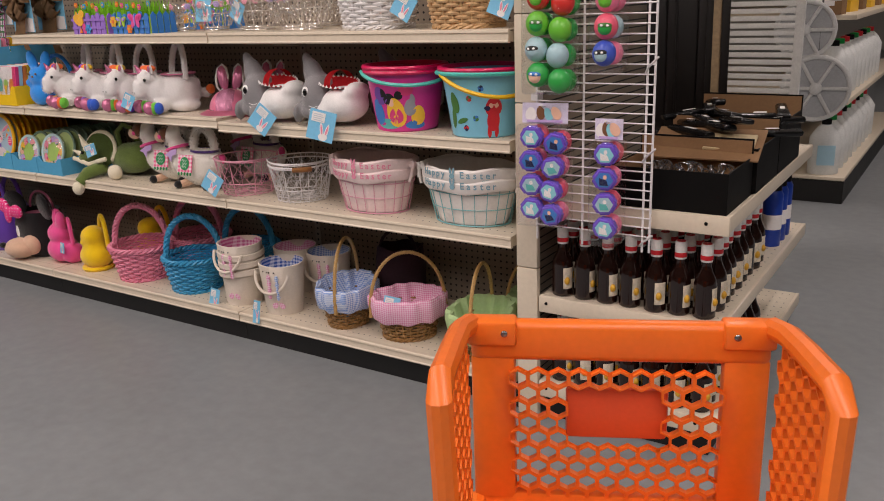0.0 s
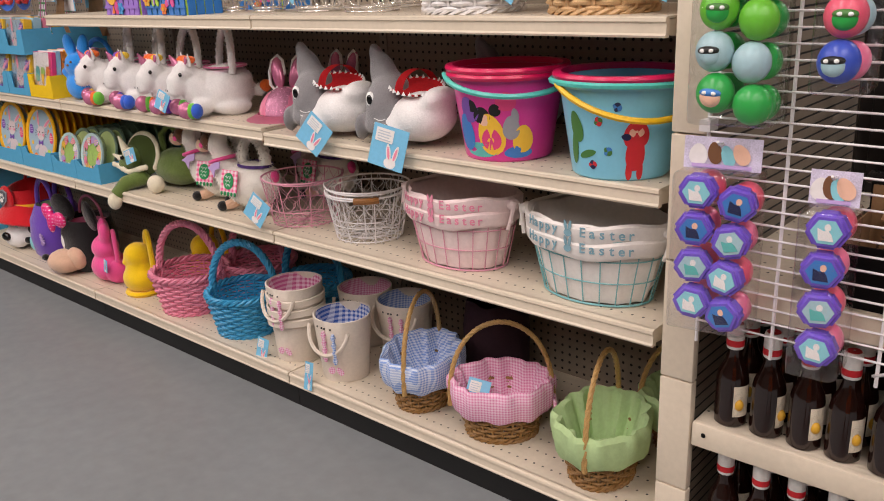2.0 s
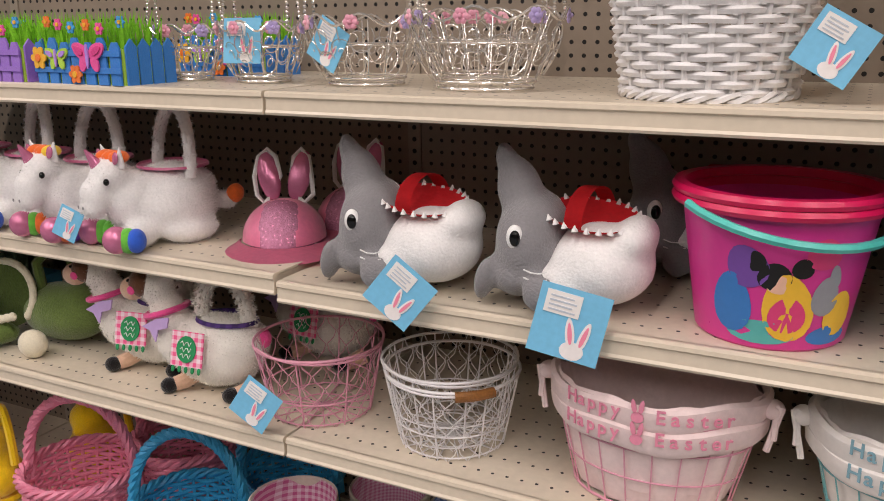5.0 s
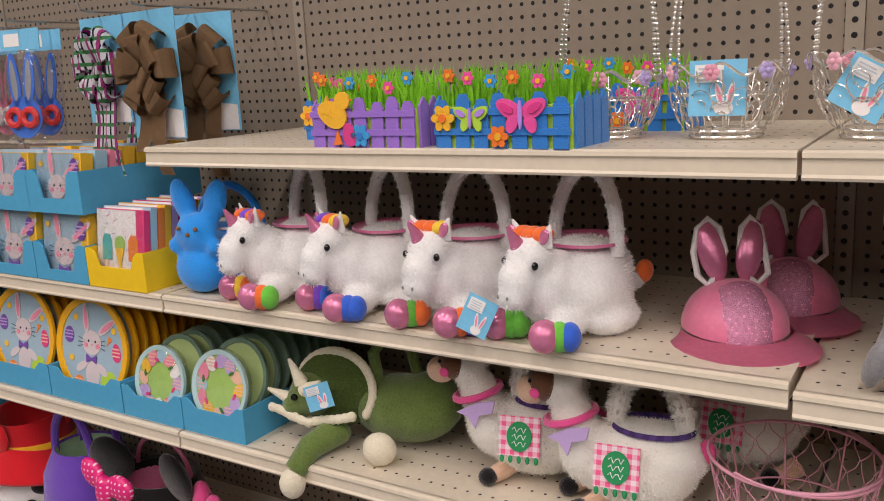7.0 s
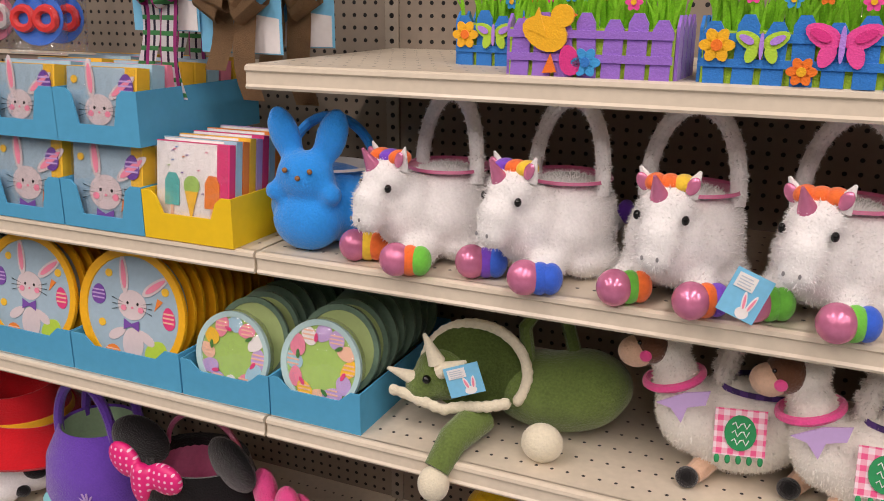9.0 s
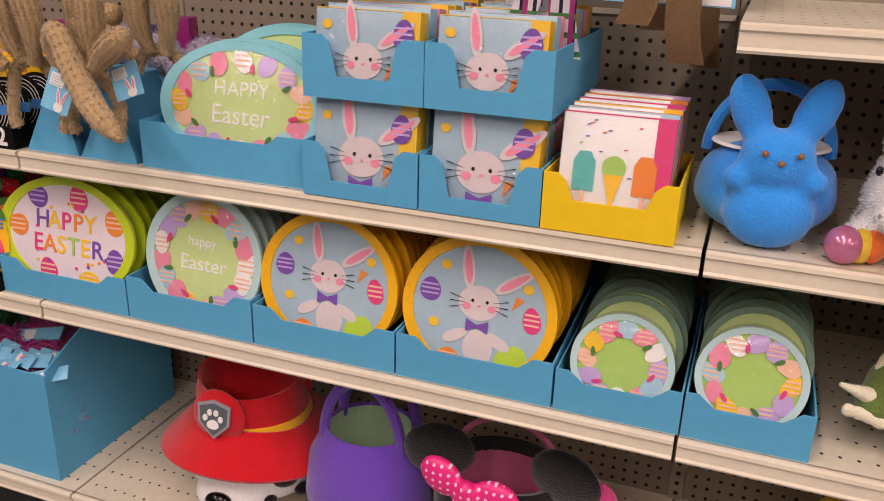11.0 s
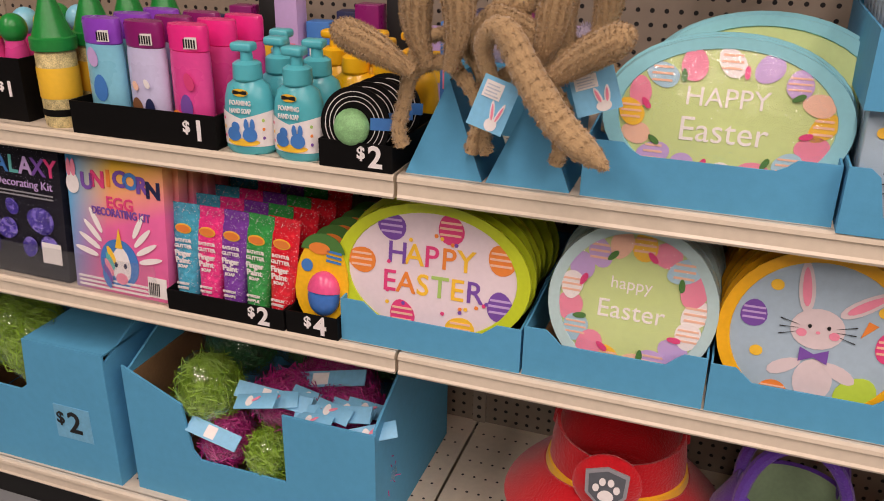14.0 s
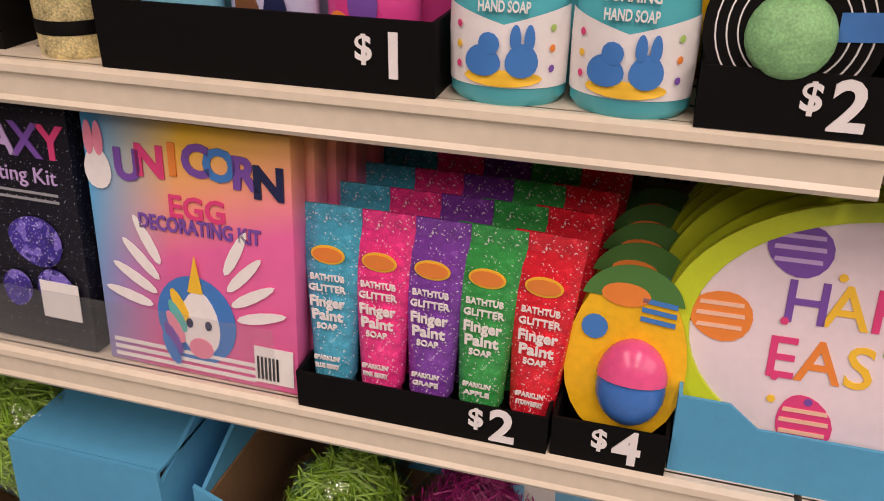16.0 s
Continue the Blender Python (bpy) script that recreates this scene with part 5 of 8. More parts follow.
def napkin_stack(x0, x1, y, z, depth, h, label, style, n=9, group="napkin packs"):
    """Upright napkin packs one behind another; the foremost carries the print."""
    w = x1 - x0
    for i in range(n):
        yy = y + 0.006 + depth * i / n
        t = thing("napkin_pack", label, "napkins", pose((x0 + x1) / 2, yy, z + 0.003 * (i % 2), -7, 0, 0), group)
        m = PLATE_BLUE if style == "bunny" else PRINT["white"]
        part("pack", B(-w / 2, w / 2, 0, depth / n * 0.82, 0, h, 0.002), m, t)
        edge = ("yellow", "sky", "pink", "yellow")[i % 4] if style == "bunny" else ("hot", "sky", "orange", "yellow", "lilac")[i % 5]
        part("coloured_edge", B(w * 0.34, w / 2 + 0.001, -0.0006, depth / n * 0.8, h * 0.4, h + 0.001), PRINT[edge], t)
        part("top_edge", B(-w / 2, w / 2, 0.0004, depth / n * 0.6, h, h + 0.0012), PRINT[edge], t)
        if i == 0:
            f = -0.001
            if style == "bunny":
                bunny_print(t, -w * 0.02, h * 0.42, h * 0.85, f, tilt=-14, pale=RABBIT_FILMED)
                flat(t, "printed_chick", ring((-w * 0.38, h * 0.82), 0.008, 0.007, 12), f, PRINT["yellow"])
                egg_print(t, w * 0.36, h * 0.75, 0.017, 0.022, f - 0.0008, PRINT["purple"])
                flat(t, "printed_carrot", [(w * 0.2, h * 0.2), (w * 0.3, h * 0.35), (w * 0.22, h * 0.36)], f, PRINT["orange"])
            else:
                for k, (c, xx) in enumerate((("teal", -0.27), ("green", 0.0), ("orange", 0.28))):
                    if k == 1:
                        flat(t, "printed_scoop", ring((w * xx, h * 0.56), w * 0.11, w * 0.11, 16), f, PRINT[c])
                        flat(t, "printed_cone", [(w * (xx - 0.09), h * 0.5), (w * xx, h * 0.2), (w * (xx + 0.09), h * 0.5)], f - 0.0008, PRINT["yellow"])
                    else:
                        pts = [(w * (xx - 0.1), h * 0.34), (w * (xx + 0.1), h * 0.34), (w * (xx + 0.1), h * 0.6), (w * (xx + 0.05), h * 0.68), (w * (xx - 0.05), h * 0.68), (w * (xx - 0.1), h * 0.6)]
                        flat(t, "printed_lolly", pts, f, PRINT[c])
                        flat(t, "printed_stick", [(w * (xx - 0.02), h * 0.22), (w * (xx + 0.02), h * 0.22), (w * (xx + 0.02), h * 0.34), (w * (xx - 0.02), h * 0.34)], f, PRINT["peach"])
                rnd = random.Random(8)
                for k in range(26):
                    px, pz = rnd.uniform(-0.46, 0.46) * w, rnd.uniform(0.08, 0.95) * h
                    if abs(pz - h * 0.45) > h * 0.26 or abs(abs(px) - w * 0.14) < w * 0.02:
                        flat(t, "printed_sprinkle", [(px, pz), (px + 0.005, pz + 0.001), (px + 0.005, pz + 0.0025), (px, pz + 0.0015)], f, PRINT[("hot", "blue", "orange", "green", "purple")[k % 5]])
            fm = part("film", B(-w / 2, w / 2, -0.004, -0.0028, 0, h), FILM, t, "shiny clear film")
            fm.visible_shadow = False


display_tray(-2.672, -2.482, 0.0, S3, 0.2, 0.085, 0.085, YELLOW_CARD, "yellow card display box with a cut-out front", notch=0.66, ledge=0.55)
napkin_stack(-2.655, -2.5, 0.004, S3 + 0.004, 0.19, 0.165, "film-wrapped napkins printed with frozen lollies", "lolly", 10)
for x0, x1 in ((-2.863, -2.674), (-3.062, -2.866)):
    display_tray(x0, x1, 0.0, S3, 0.34, 0.087, 0.087, BLUE_CARD, "sky-blue card display box with a cut-out front", notch=0.62, ledge=0.3)
    napkin_stack(x0 + 0.012, x1 - 0.012, 0.004, S3 + 0.004, 0.3, 0.15, "napkin pack printed with a white rabbit and purple bow", "bunny", 6)
    display_tray(x0 + 0.002, x1 + 0.006, 0.005, S3 + 0.156, 0.34, 0.095, 0.095, BLUE_CARD, "sky-blue card display box stacked on another box", notch=0.55, ledge=0.35)
    napkin_stack(x0 + 0.014, x1 - 0.012, 0.01, S3 + 0.16, 0.3, 0.128, "napkin pack printed with a white rabbit and purple bow", "bunny", 8)


def egg_wreath(t, rx, rz, n, s, y, seed):
    rnd = random.Random(seed)
    cols = ("pink", "yellow", "lilac", "sky", "peach", "white", "pink", "lilac")
    for i in range(n):
        a = 2 * math.pi * i / n
        egg_print(t, rx * math.cos(a), rz * math.sin(a), s * rnd.uniform(0.75, 0.95), s * rnd.uniform(1.0, 1.25), y - 0.0006 * (i % 3), PRINT[cols[(i * 3 + seed) % 8]], rnd.uniform(0, 180), bands=i % 2 == 0)
        if i % 2:
            b = a + math.pi / n
            flat(t, "printed_leaf", egg_pts(rx * 0.86 * math.cos(b), rz * 0.86 * math.sin(b), s * 0.22, s * 0.5, 10, rnd.uniform(0, 180)), y - 0.0024, PRINT["deep" if i % 4 == 1 else "hot"])


# oval serving plates
display_tray(-3.39, -3.066, 0.018, S3, 0.36, 0.082, 0.1, BLUE_CARD, "sky-blue card display box with a cut-out front", notch=0.6, ledge=0.8)
t = plate_row("oval_plate", -3.215, 0.062, S3 + 0.115, 0.16, 0.105, 5, 0.014, PRINT["aqua"], PRINT["sage"], "large oval paper plate with pale blue rim and egg wreath", -12, film=True)
egg_wreath(t, 0.122, 0.074, 16, 0.0185, 0.0022, 1)
words(t, "HAPPY", 0.036, 0.0, 0.0022, 0.026, PRINT["white"])
words(t, "Easter", 0.046, 0.0, 0.0022, -0.018, PRINT["white"])
plate_row("oval_plate", -3.17, 0.15, S3 + 0.135, 0.165, 0.105, 4, 0.016, PRINT["aqua"], PRINT["sage"], "large oval paper plate with pale blue rim and egg wreath", -12, seed=5)

# triangular stands with rabbit-ear headbands
def smooth_line(knots, n):
    """Points along a soft curve through the knots."""
    k = [Vector(knots[0]) * 2 - Vector(knots[1])] + [Vector(q) for q in knots] + [Vector(knots[-1]) * 2 - Vector(knots[-2])]
    out = []
    for i in range(n):
        f = i / (n - 1) * (len(knots) - 1)
        j = min(int(f), len(knots) - 2)
        u = f - j
        p, q, r, w = k[j:j + 4]
        out.append(0.5 * (2 * q + (r - p) * u + (2 * p - 5 * q + 4 * r - w) * u * u + (3 * q - p - 3 * r + w) * u ** 3))
    return out


EARS_UP = (((-0.016, 0.05), (-0.028, 0.11), (-0.022, 0.2)), ((0.02, 0.05), (0.034, 0.12), (0.026, 0.2)), ((-0.03, 0.045), (-0.075, 0.075), (-0.135, 0.105)))
EARS_OUT = (((0.012, 0.05), (0.035, 0.11), (0.05, 0.19)), ((-0.035, 0.02), (-0.052, 0.085), (-0.02, 0.112), (0.025, 0.055), (0.075, 0.0), (0.14, -0.04)), ((0.03, 0.04), (0.085, 0.085), (0.15, 0.125)))


def ear_band(x, y, z, rz, seed, ears):
    """A furry hoop with long padded rabbit ears bent out of it."""
    t = thing("rabbit_ear_headband", "tan furry rabbit-ear headband with swing tag", "headband", pose(x, y, z, 0, 0, rz), "rabbit-ear headbands")
    hoop = [(0.058 * math.cos(a) + 0.004 * math.sin(5 * a), -0.012, -0.03 + 0.085 * math.sin(a)) for a in [radians(-28 + 236 * i / 20) for i in range(21)]]
    part("band", fuzzy_tube(hoop, 0.0105, 4200, 0.0045, seed), TAN_FUR, t)
    for k, knots in enumerate(ears):
        n = 26
        line = smooth_line([(px, -0.02 - 0.012 * k - 0.012 * j, pz) for j, (px, pz) in enumerate(knots)], n)
        rs = [(0.0105 + 0.0115 * math.sin(math.pi * min(1.0, (i / (n - 1)) ** 1.3 * 0.8)) ** 1.2) * math.sqrt(max(0.04, 1 - max(0, (i - n + 5) / 4) ** 2)) * (1 + 0.02 * math.sin(2.3 * i + k)) for i in range(n)]
        part("ear", furred(mesh_of(tube(bmesh.new(), line, rs, 12), 60), 7500, 0.0046, seed * 9 + k, 0.9), TAN_FUR, t)
    return t


for x0, x1 in ((-3.652, -3.533), (-3.528, -3.405)):
    t = thing("triangle_stand", "sky-blue card stand folded to a triangle", "display stand", pose((x0 + x1) / 2, 0.02, S3), "triangle stands")
    w = x1 - x0
    bm = bmesh.new()
    prism(bm, [(-w / 2, 0), (w / 2, 0), (0, 0.142)], 0.0, 0.003, Matrix.Rotation(radians(-9), 4, "X"))
    part("front_panel", bm, BLUE_CARD, t, smooth=0)
    for sx in (-1, 1):
        bm = bmesh.new()
        a, b, c, d = [bm.verts.new(v) for v in ((sx * w / 2, 0.003, 0), (sx * w / 2, 0.15, 0), (0, 0.15, 0.14), (0, 0.024, 0.14))]
        bm.faces.new((a, b, c, d))
        bmesh.ops.solidify(bm, geom=bm.faces[:], thickness=0.002)
        part("side_panel", bm, BLUE_CARD, t)
    ear_band((x0 + x1) / 2 - 0.004, 0.02, S3 + 0.115, 4 if x0 < -3.6 else -6, 3 if x0 < -3.6 else 4, EARS_UP if x0 < -3.6 else EARS_OUT)
ear_band(-3.43, 0.15, S3 + 0.13, 12, 7, EARS_UP)
ear_band(-3.64, 0.16, S3 + 0.13, 2, 8, EARS_OUT[::2])
tag(-3.505, -0.035, S3 + 0.128, 0.05, 0.07, 10, 20)
tag(-3.375, -0.02, S3 + 0.155, 0.06, 0.055, 0, -20)
bm = bmesh.new()
for i in range(7):
    ball(bm, (-0.1 + 0.035 * i, 0.02 * math.sin(i), 0.02 * math.cos(i * 2)), (0.03, 0.03, 0.045), (20 * i, 30, 0))
t = thing("lilac_headband", "lilac-grey furry headband lying on the stand", "headband", pose(-3.56, 0.3, S3 + 0.14), "rabbit-ear headbands")
part("fur", furred(settled(bm, 0.008, 5), 3500, 0.009, 12), LILAC_FUR, t)
part("ribs", B(-0.12, 0.12, -0.03, 0.05, -0.14, -0.02), BLUE_CARD, t, "blue card stand below")

# ---- third shelf: bath goods ----
def black_tray(x0, x1, y, z, depth, h, label, text, px, group="black trays", size=0.033):
    t = display_tray(x0, x1, y, z, depth, h, h, BLACK_CARD, label, notch=0, group=group, name="display_tray")
    price(t, text, px - x0, -0.0006, h * 0.5, size)
    return t


FIZZ = material("green_bath_fizz", "8FC98A", 0.6, var=0.35, scale=60, bump=0.4)
black_tray(-3.786, -3.666, 0.004, S3, 0.2, 0.042, "low black card tray with white price", "$2", -3.7)
for k in range(4):
    t = thing("bath_bomb_pack", "green bath bomb on a black ringed card", "bath bomb", pose(-3.733 + 0.003 * k, 0.02 + 0.035 * k, S3 + 0.065, -8, 0, 0), "bath bomb packs")
    part("card", prism(bmesh.new(), ring((0, 0), 0.056, 0.056, 36), 0.0, 0.004), BLACK_CARD, t, smooth=0)
    part("bath_bomb", ball(bmesh.new(), (-0.002, -0.006, -0.004), (0.028, 0.02, 0.028)), FIZZ, t)
    for r in (0.034, 0.041, 0.048):
        part("printed_ring", tube(bmesh.new(), [(r * math.cos(2 * math.pi * i / 40), -0.0004, r * math.sin(2 * math.pi * i / 40)) for i in range(40)], 0.0007, 4, True), PRINT["white"], t)
    flat(t, "blue_label", [(0.026, -0.006), (0.06, -0.004), (0.06, 0.014), (0.026, 0.012)], -0.001, PRINT["blue"])

TEAL_PL, YEL_PL = plain("teal_bottle_plastic", "4FB9C4", 0.3, var=0.04), plain("yellow_bottle_plastic", "F0B81E", 0.3, var=0.04)


def pump_bottle(x, y, mat, word, printed, rz=0):
    t = thing("pump_bottle", f"{word} foaming hand soap pump bottle", "soap bottle", pose(x, y, S3, 0, 0, rz), "pump bottles")
    part("bottle", lathe(bmesh.new(), [(0.002, 0), (0.037, 0), (0.042, 0.006), (0.043, 0.05), (0.04, 0.085), (0.034, 0.105), (0.024, 0.113), (0.02, 0.118), (0.002, 0.118)], 32, sx=1, sy=0.72), mat, t)
    part("collar", lathe(bmesh.new(), [(0.021, 0.113), (0.023, 0.116), (0.022, 0.138), (0.016, 0.142), (0.002, 0.142)], 24), mat, t)
    part("pump_stem", lathe(bmesh.new(), [(0.01, 0.14), (0.009, 0.158), (0.002, 0.158)], 16), mat, t)
    part("pump_head", B(-0.022, 0.014, -0.013, 0.013, 0.156, 0.17, 0.005, 3), mat, t)
    if printed:
        y0 = -0.0322

        def wrapped(name, pts, m, lift=0.0):
            bm = bmesh.new()
            vs = [bm.verts.new((0.0436 * math.sin(px / 0.0436), -0.0315 * math.cos(px / 0.0436) - 0.0005 - lift, pz)) for px, pz in pts]
            cx, cz = sum(p[0] for p in pts) / len(pts), sum(p[1] for p in pts) / len(pts)
            c = bm.verts.new((0.0436 * math.sin(cx / 0.0436), -0.0315 * math.cos(cx / 0.0436) - 0.0012 - lift, cz))
            for i in range(len(vs)):
                bm.faces.new((vs[i], vs[(i + 1) % len(vs)], c))
            part(name, bm, m, t)
        bm = bmesh.new()
        cols = []
        for i in range(25):
            a = radians(-82 + 164 * i / 24)
            top = 0.058 + 0.012 * abs(math.sin(a))
            cols.append([bm.verts.new((q * 1.012 * math.sin(a), -q * 0.72 * 1.012 * math.cos(a) - 0.0004, zz)) for q, zz in ((0.0424, 0.014), (0.0428, 0.036), (0.043, 0.05), (0.0424, top))])
        for p, q in zip(cols, cols[1:]):
            for k in range(3):
                bm.faces.new((p[k], q[k], q[k + 1], p[k + 1]))
        part("label_panel", bm, PRINT["white"], t)
        wrapped("label_swirl", ring((-0.0, 0.021), 0.03, 0.006, 16), PRINT["yellow"], 0.001)
        wrapped("blue_rabbit", egg_pts(0.014, 0.034, 0.012, 0.012), PRINT["blue"], 0.0014)
        for q in (0.009, 0.019):
            wrapped("blue_rabbit_ear", egg_pts(q, 0.05, 0.004, 0.009), PRINT["blue"], 0.0018)
        wrapped("blue_chick", egg_pts(-0.015, 0.033, 0.014, 0.011), PRINT["blue"], 0.0014)
        wrapped("blue_chick_head", ring((-0.01, 0.045), 0.008, 0.008, 12), PRINT["blue"], 0.0018)
        for i, c in enumerate(("hot", "purple", "yellow", "orange", "hot", "green")):
            wrapped("dot", ring((-0.036 + 0.074 * (i % 2), 0.028 + 0.014 * (i // 2)), 0.0028, 0.0028, 8), PRINT[c], 0.0014)
        wrapped("brand_patch", ring((0, 0.098), 0.014, 0.006, 18), PRINT["yellow"], -0.002)
        wrapped("brand_bar", [(-0.012, 0.095), (0.012, 0.095), (0.012, 0.101), (-0.012, 0.101)], PRINT["black"], -0.001)
        words(t, "FOAMING", 0.0105, 0, y0 + 0.0015, 0.082, PRINT["white"], 0.036, 0.0002)
        words(t, "HAND SOAP", 0.0105, 0, y0 - 0.0002, 0.07, PRINT["white"], 0.036, 0.0002)
    return t


for x, y, rz in ((-3.92, 0.036, 3), (-3.832, 0.034, -3), (-3.9, 0.1, 0), (-3.835, 0.105, 5), (-3.93, 0.17, 0)):
    pump_bottle(x, y, TEAL_PL, "teal", y < 0.1, rz)
for x, y in ((-3.79, 0.15), (-3.74, 0.16), (-3.78, 0.225), (-3.72, 0.235), (-3.85, 0.2)):
    pump_bottle(x, y, YEL_PL, "yellow", False)

black_tray(-4.25, -3.968, 0.008, S3, 0.3, 0.055, "low black card tray with white price", "$1", -4.006)


def wash_bottle(x, y, cap, body, patch, rz, detail):
    t = thing("body_wash_bottle", "flat bright body wash bottle with flip cap", "bottle", pose(x, y, S3 + 0.003, 0, 0, rz), "body wash bottles")
    w, d = 0.037, 0.02
    part("bottle", lathe(bmesh.new(), [(0.002, 0), (0.9, 0), (1, 0.006), (1.02, 0.07), (1.0, 0.125), (0.96, 0.145), (0.002, 0.145)], 28, sx=w, sy=d), body, t)
    part("cap", lathe(bmesh.new(), [(0.9, 0.145), (0.98, 0.147), (1.0, 0.18), (0.94, 0.186), (0.002, 0.187)], 28, sx=w, sy=d), cap, t)
    if detail:
        flat(t, "price_sticker", [(0.002, 0.15), (0.03, 0.152), (0.03, 0.17), (0.002, 0.168)], -d * 0.93, PAPER)
        for k in range(5):
            flat(t, "bar_code", [(0.005 + 0.005 * k, 0.153), (0.0075 + 0.005 * k, 0.153), (0.0075 + 0.005 * k, 0.166), (0.005 + 0.005 * k, 0.166)], -d * 0.93 - 0.001, PRINT["black"])
        for k, (c, zz, xx, rr) in enumerate(patch):
            flat(t, "printed_shape", egg_pts(xx, zz, rr, rr * 1.6, 14, 10 * k), -d * 1.01 - 0.0008 * k, PRINT[c])


WASH = {k: plain("wash_" + k, v, 0.28, var=0.06) for k, v in dict(purple="8E44C0", plum="8A1E6A", pink="F0308A", sky="7FC6DC", ice="CBC8E8", rose="E84C9A").items()}
for i in range(3):
    for k, (cap, body, patch) in enumerate(((WASH["purple"], WASH["sky"], (("blue", 0.075, 0.0, 0.014), ("lilac", 0.125, -0.008, 0.01), ("white", 0.03, 0, 0.012))),
                                           (WASH["plum"], WASH["ice"], (("navy", 0.05, 0.012, 0.01), ("brown", 0.05, -0.012, 0.01), ("peach", 0.085, -0.012, 0.005), ("white", 0.09, 0.012, 0.005), ("lilac", 0.02, 0, 0.012))),
                                           (WASH["pink"], WASH["rose"], (("purple", 0.06, 0.0, 0.012), ("yellow", 0.02, 0, 0.014), ("hot", 0.1, 0.01, 0.009), ("orange", 0.04, -0.015, 0.009))))):
        wash_bottle(-4.19 + 0.082 * k + 0.012 * i, 0.042 + 0.062 * i, cap, body, patch, -4, i == 0)
CONE_GREEN = plain("green_cap_plastic", "0F8A3C", 0.3)
MARBLE = material("rainbow_candy", "D8C890", 0.3, var=0.7, scale=60)
for i in range(4):
    t = thing("crayon_bottle", "clear crayon-shaped bottle with green cone cap", "bottle", pose(-4.3 + 0.02 * i, 0.048 + 0.075 * i, S3), "crayon bottles")
    part("bottle", lathe(bmesh.new(), [(0.002, 0), (0.031, 0), (0.033, 0.004), (0.033, 0.125), (0.028, 0.132), (0.002, 0.132)], 24), MARBLE, t)
    part("black_band", lathe(bmesh.new(), [(0.0335, 0.02), (0.0338, 0.022), (0.0338, 0.03), (0.0335, 0.032)], 24), BLACK_CARD, t)
    part("cap", lathe(bmesh.new(), [(0.037, 0.13), (0.038, 0.133), (0.038, 0.15), (0.033, 0.152), (0.012, 0.215), (0.002, 0.217)], 24), CONE_GREEN, t)
    part("label", lathe(bmesh.new(), [(0.0338, 0.05), (0.0342, 0.052), (0.0342, 0.1), (0.0338, 0.102)], 24), PRINT["yellow"], t)
t = black_tray(-4.485, -4.365, 0.03, S3, 0.26, 0.11, "black card tray holding pink bottles", "$1", -4.4, size=0.026)
for i in range(6):
    t = thing("bath_toy_pack", "small bright bath toy pack", "bath toy", pose(-4.455 + 0.05 * (i % 2) + 0.01 * (i // 2), 0.07 + 0.07 * (i // 2), S3 + 0.003), "bath toy packs")
    part("body", lathe(bmesh.new(), [(0.002, 0), (0.02, 0.0), (0.024, 0.08), (0.016, 0.13), (0.002, 0.135)], 20), WASH["rose"], t)
    part("lid", ball(bmesh.new(), (0, 0, 0.15), (0.024, 0.024, 0.026)), (YEL_PL, CONE_GREEN, WASH["sky"])[i % 3], t)
for i in range(14):
    t = thing("boxed_soap", "assorted small boxed bath goods on the shelf", "boxed goods", pose(-4.2 + 0.056 * i, 0.36 + 0.02 * (i % 3), S3, 0, 0, 4 * (i % 3)), "boxed goods")
    part("carton", B(-0.024, 0.024, 0, 0.04, 0, 0.15 + 0.02 * (i % 4), 0.002), (PRINT["navy"], WASH["plum"], PRINT["black"], PRINT["lilac"], PRINT["blue"])[i % 5], t)
    flat(t, "carton_label", [(-0.018, 0.05), (0.018, 0.05), (0.018, 0.11), (-0.018, 0.11)], -0.001, (PRINT["pink"], PRINT["white"], PRINT["yellow"])[i % 3])

# ---- second shelf: plates ----
for x0, x1, h, hb in ((-2.437, -2.256, 0.075, 0.075), (-2.634, -2.44, 0.072, 0.072), (-2.905, -2.638, 0.078, 0.09), (-3.182, -2.909, 0.078, 0.09), (-3.456, -3.186, 0.084, 0.1), (-3.765, -3.46, 0.076, 0.09)):
    display_tray(x0, x1, 0.016, S2, 0.38, h, hb, BLUE_CARD, "sky-blue card display box with a cut-out front", inner=RAW_CARD, notch=0.66, ledge=0.74)
GREENRIM, YELRIM, BLUERIM = plain("lime_plate_rim", "C4D62E", 0.4, var=0.06), plain("yellow_plate_rim", "F5B51B", 0.45, var=0.08), plain("pale_blue_plate_rim", "B9D6D6", 0.4, var=0.06)
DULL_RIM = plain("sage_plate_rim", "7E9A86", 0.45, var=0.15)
for cx, cz, seed in ((-2.35, S2 + 0.1, 1), (-2.538, S2 + 0.085, 2)):
    t = plate_row("small_plate", cx, 0.045, cz, 0.08, 0.08, 1, 0.03, BLUERIM, PRINT["green"], "small round paper plate with a pastel egg wreath", -12, film=True, seed=seed)
    egg_wreath(t, 0.056, 0.056, 12, 0.0165, 0.0022, seed)
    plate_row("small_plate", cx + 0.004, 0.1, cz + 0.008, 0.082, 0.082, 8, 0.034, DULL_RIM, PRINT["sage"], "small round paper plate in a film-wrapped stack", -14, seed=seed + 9)
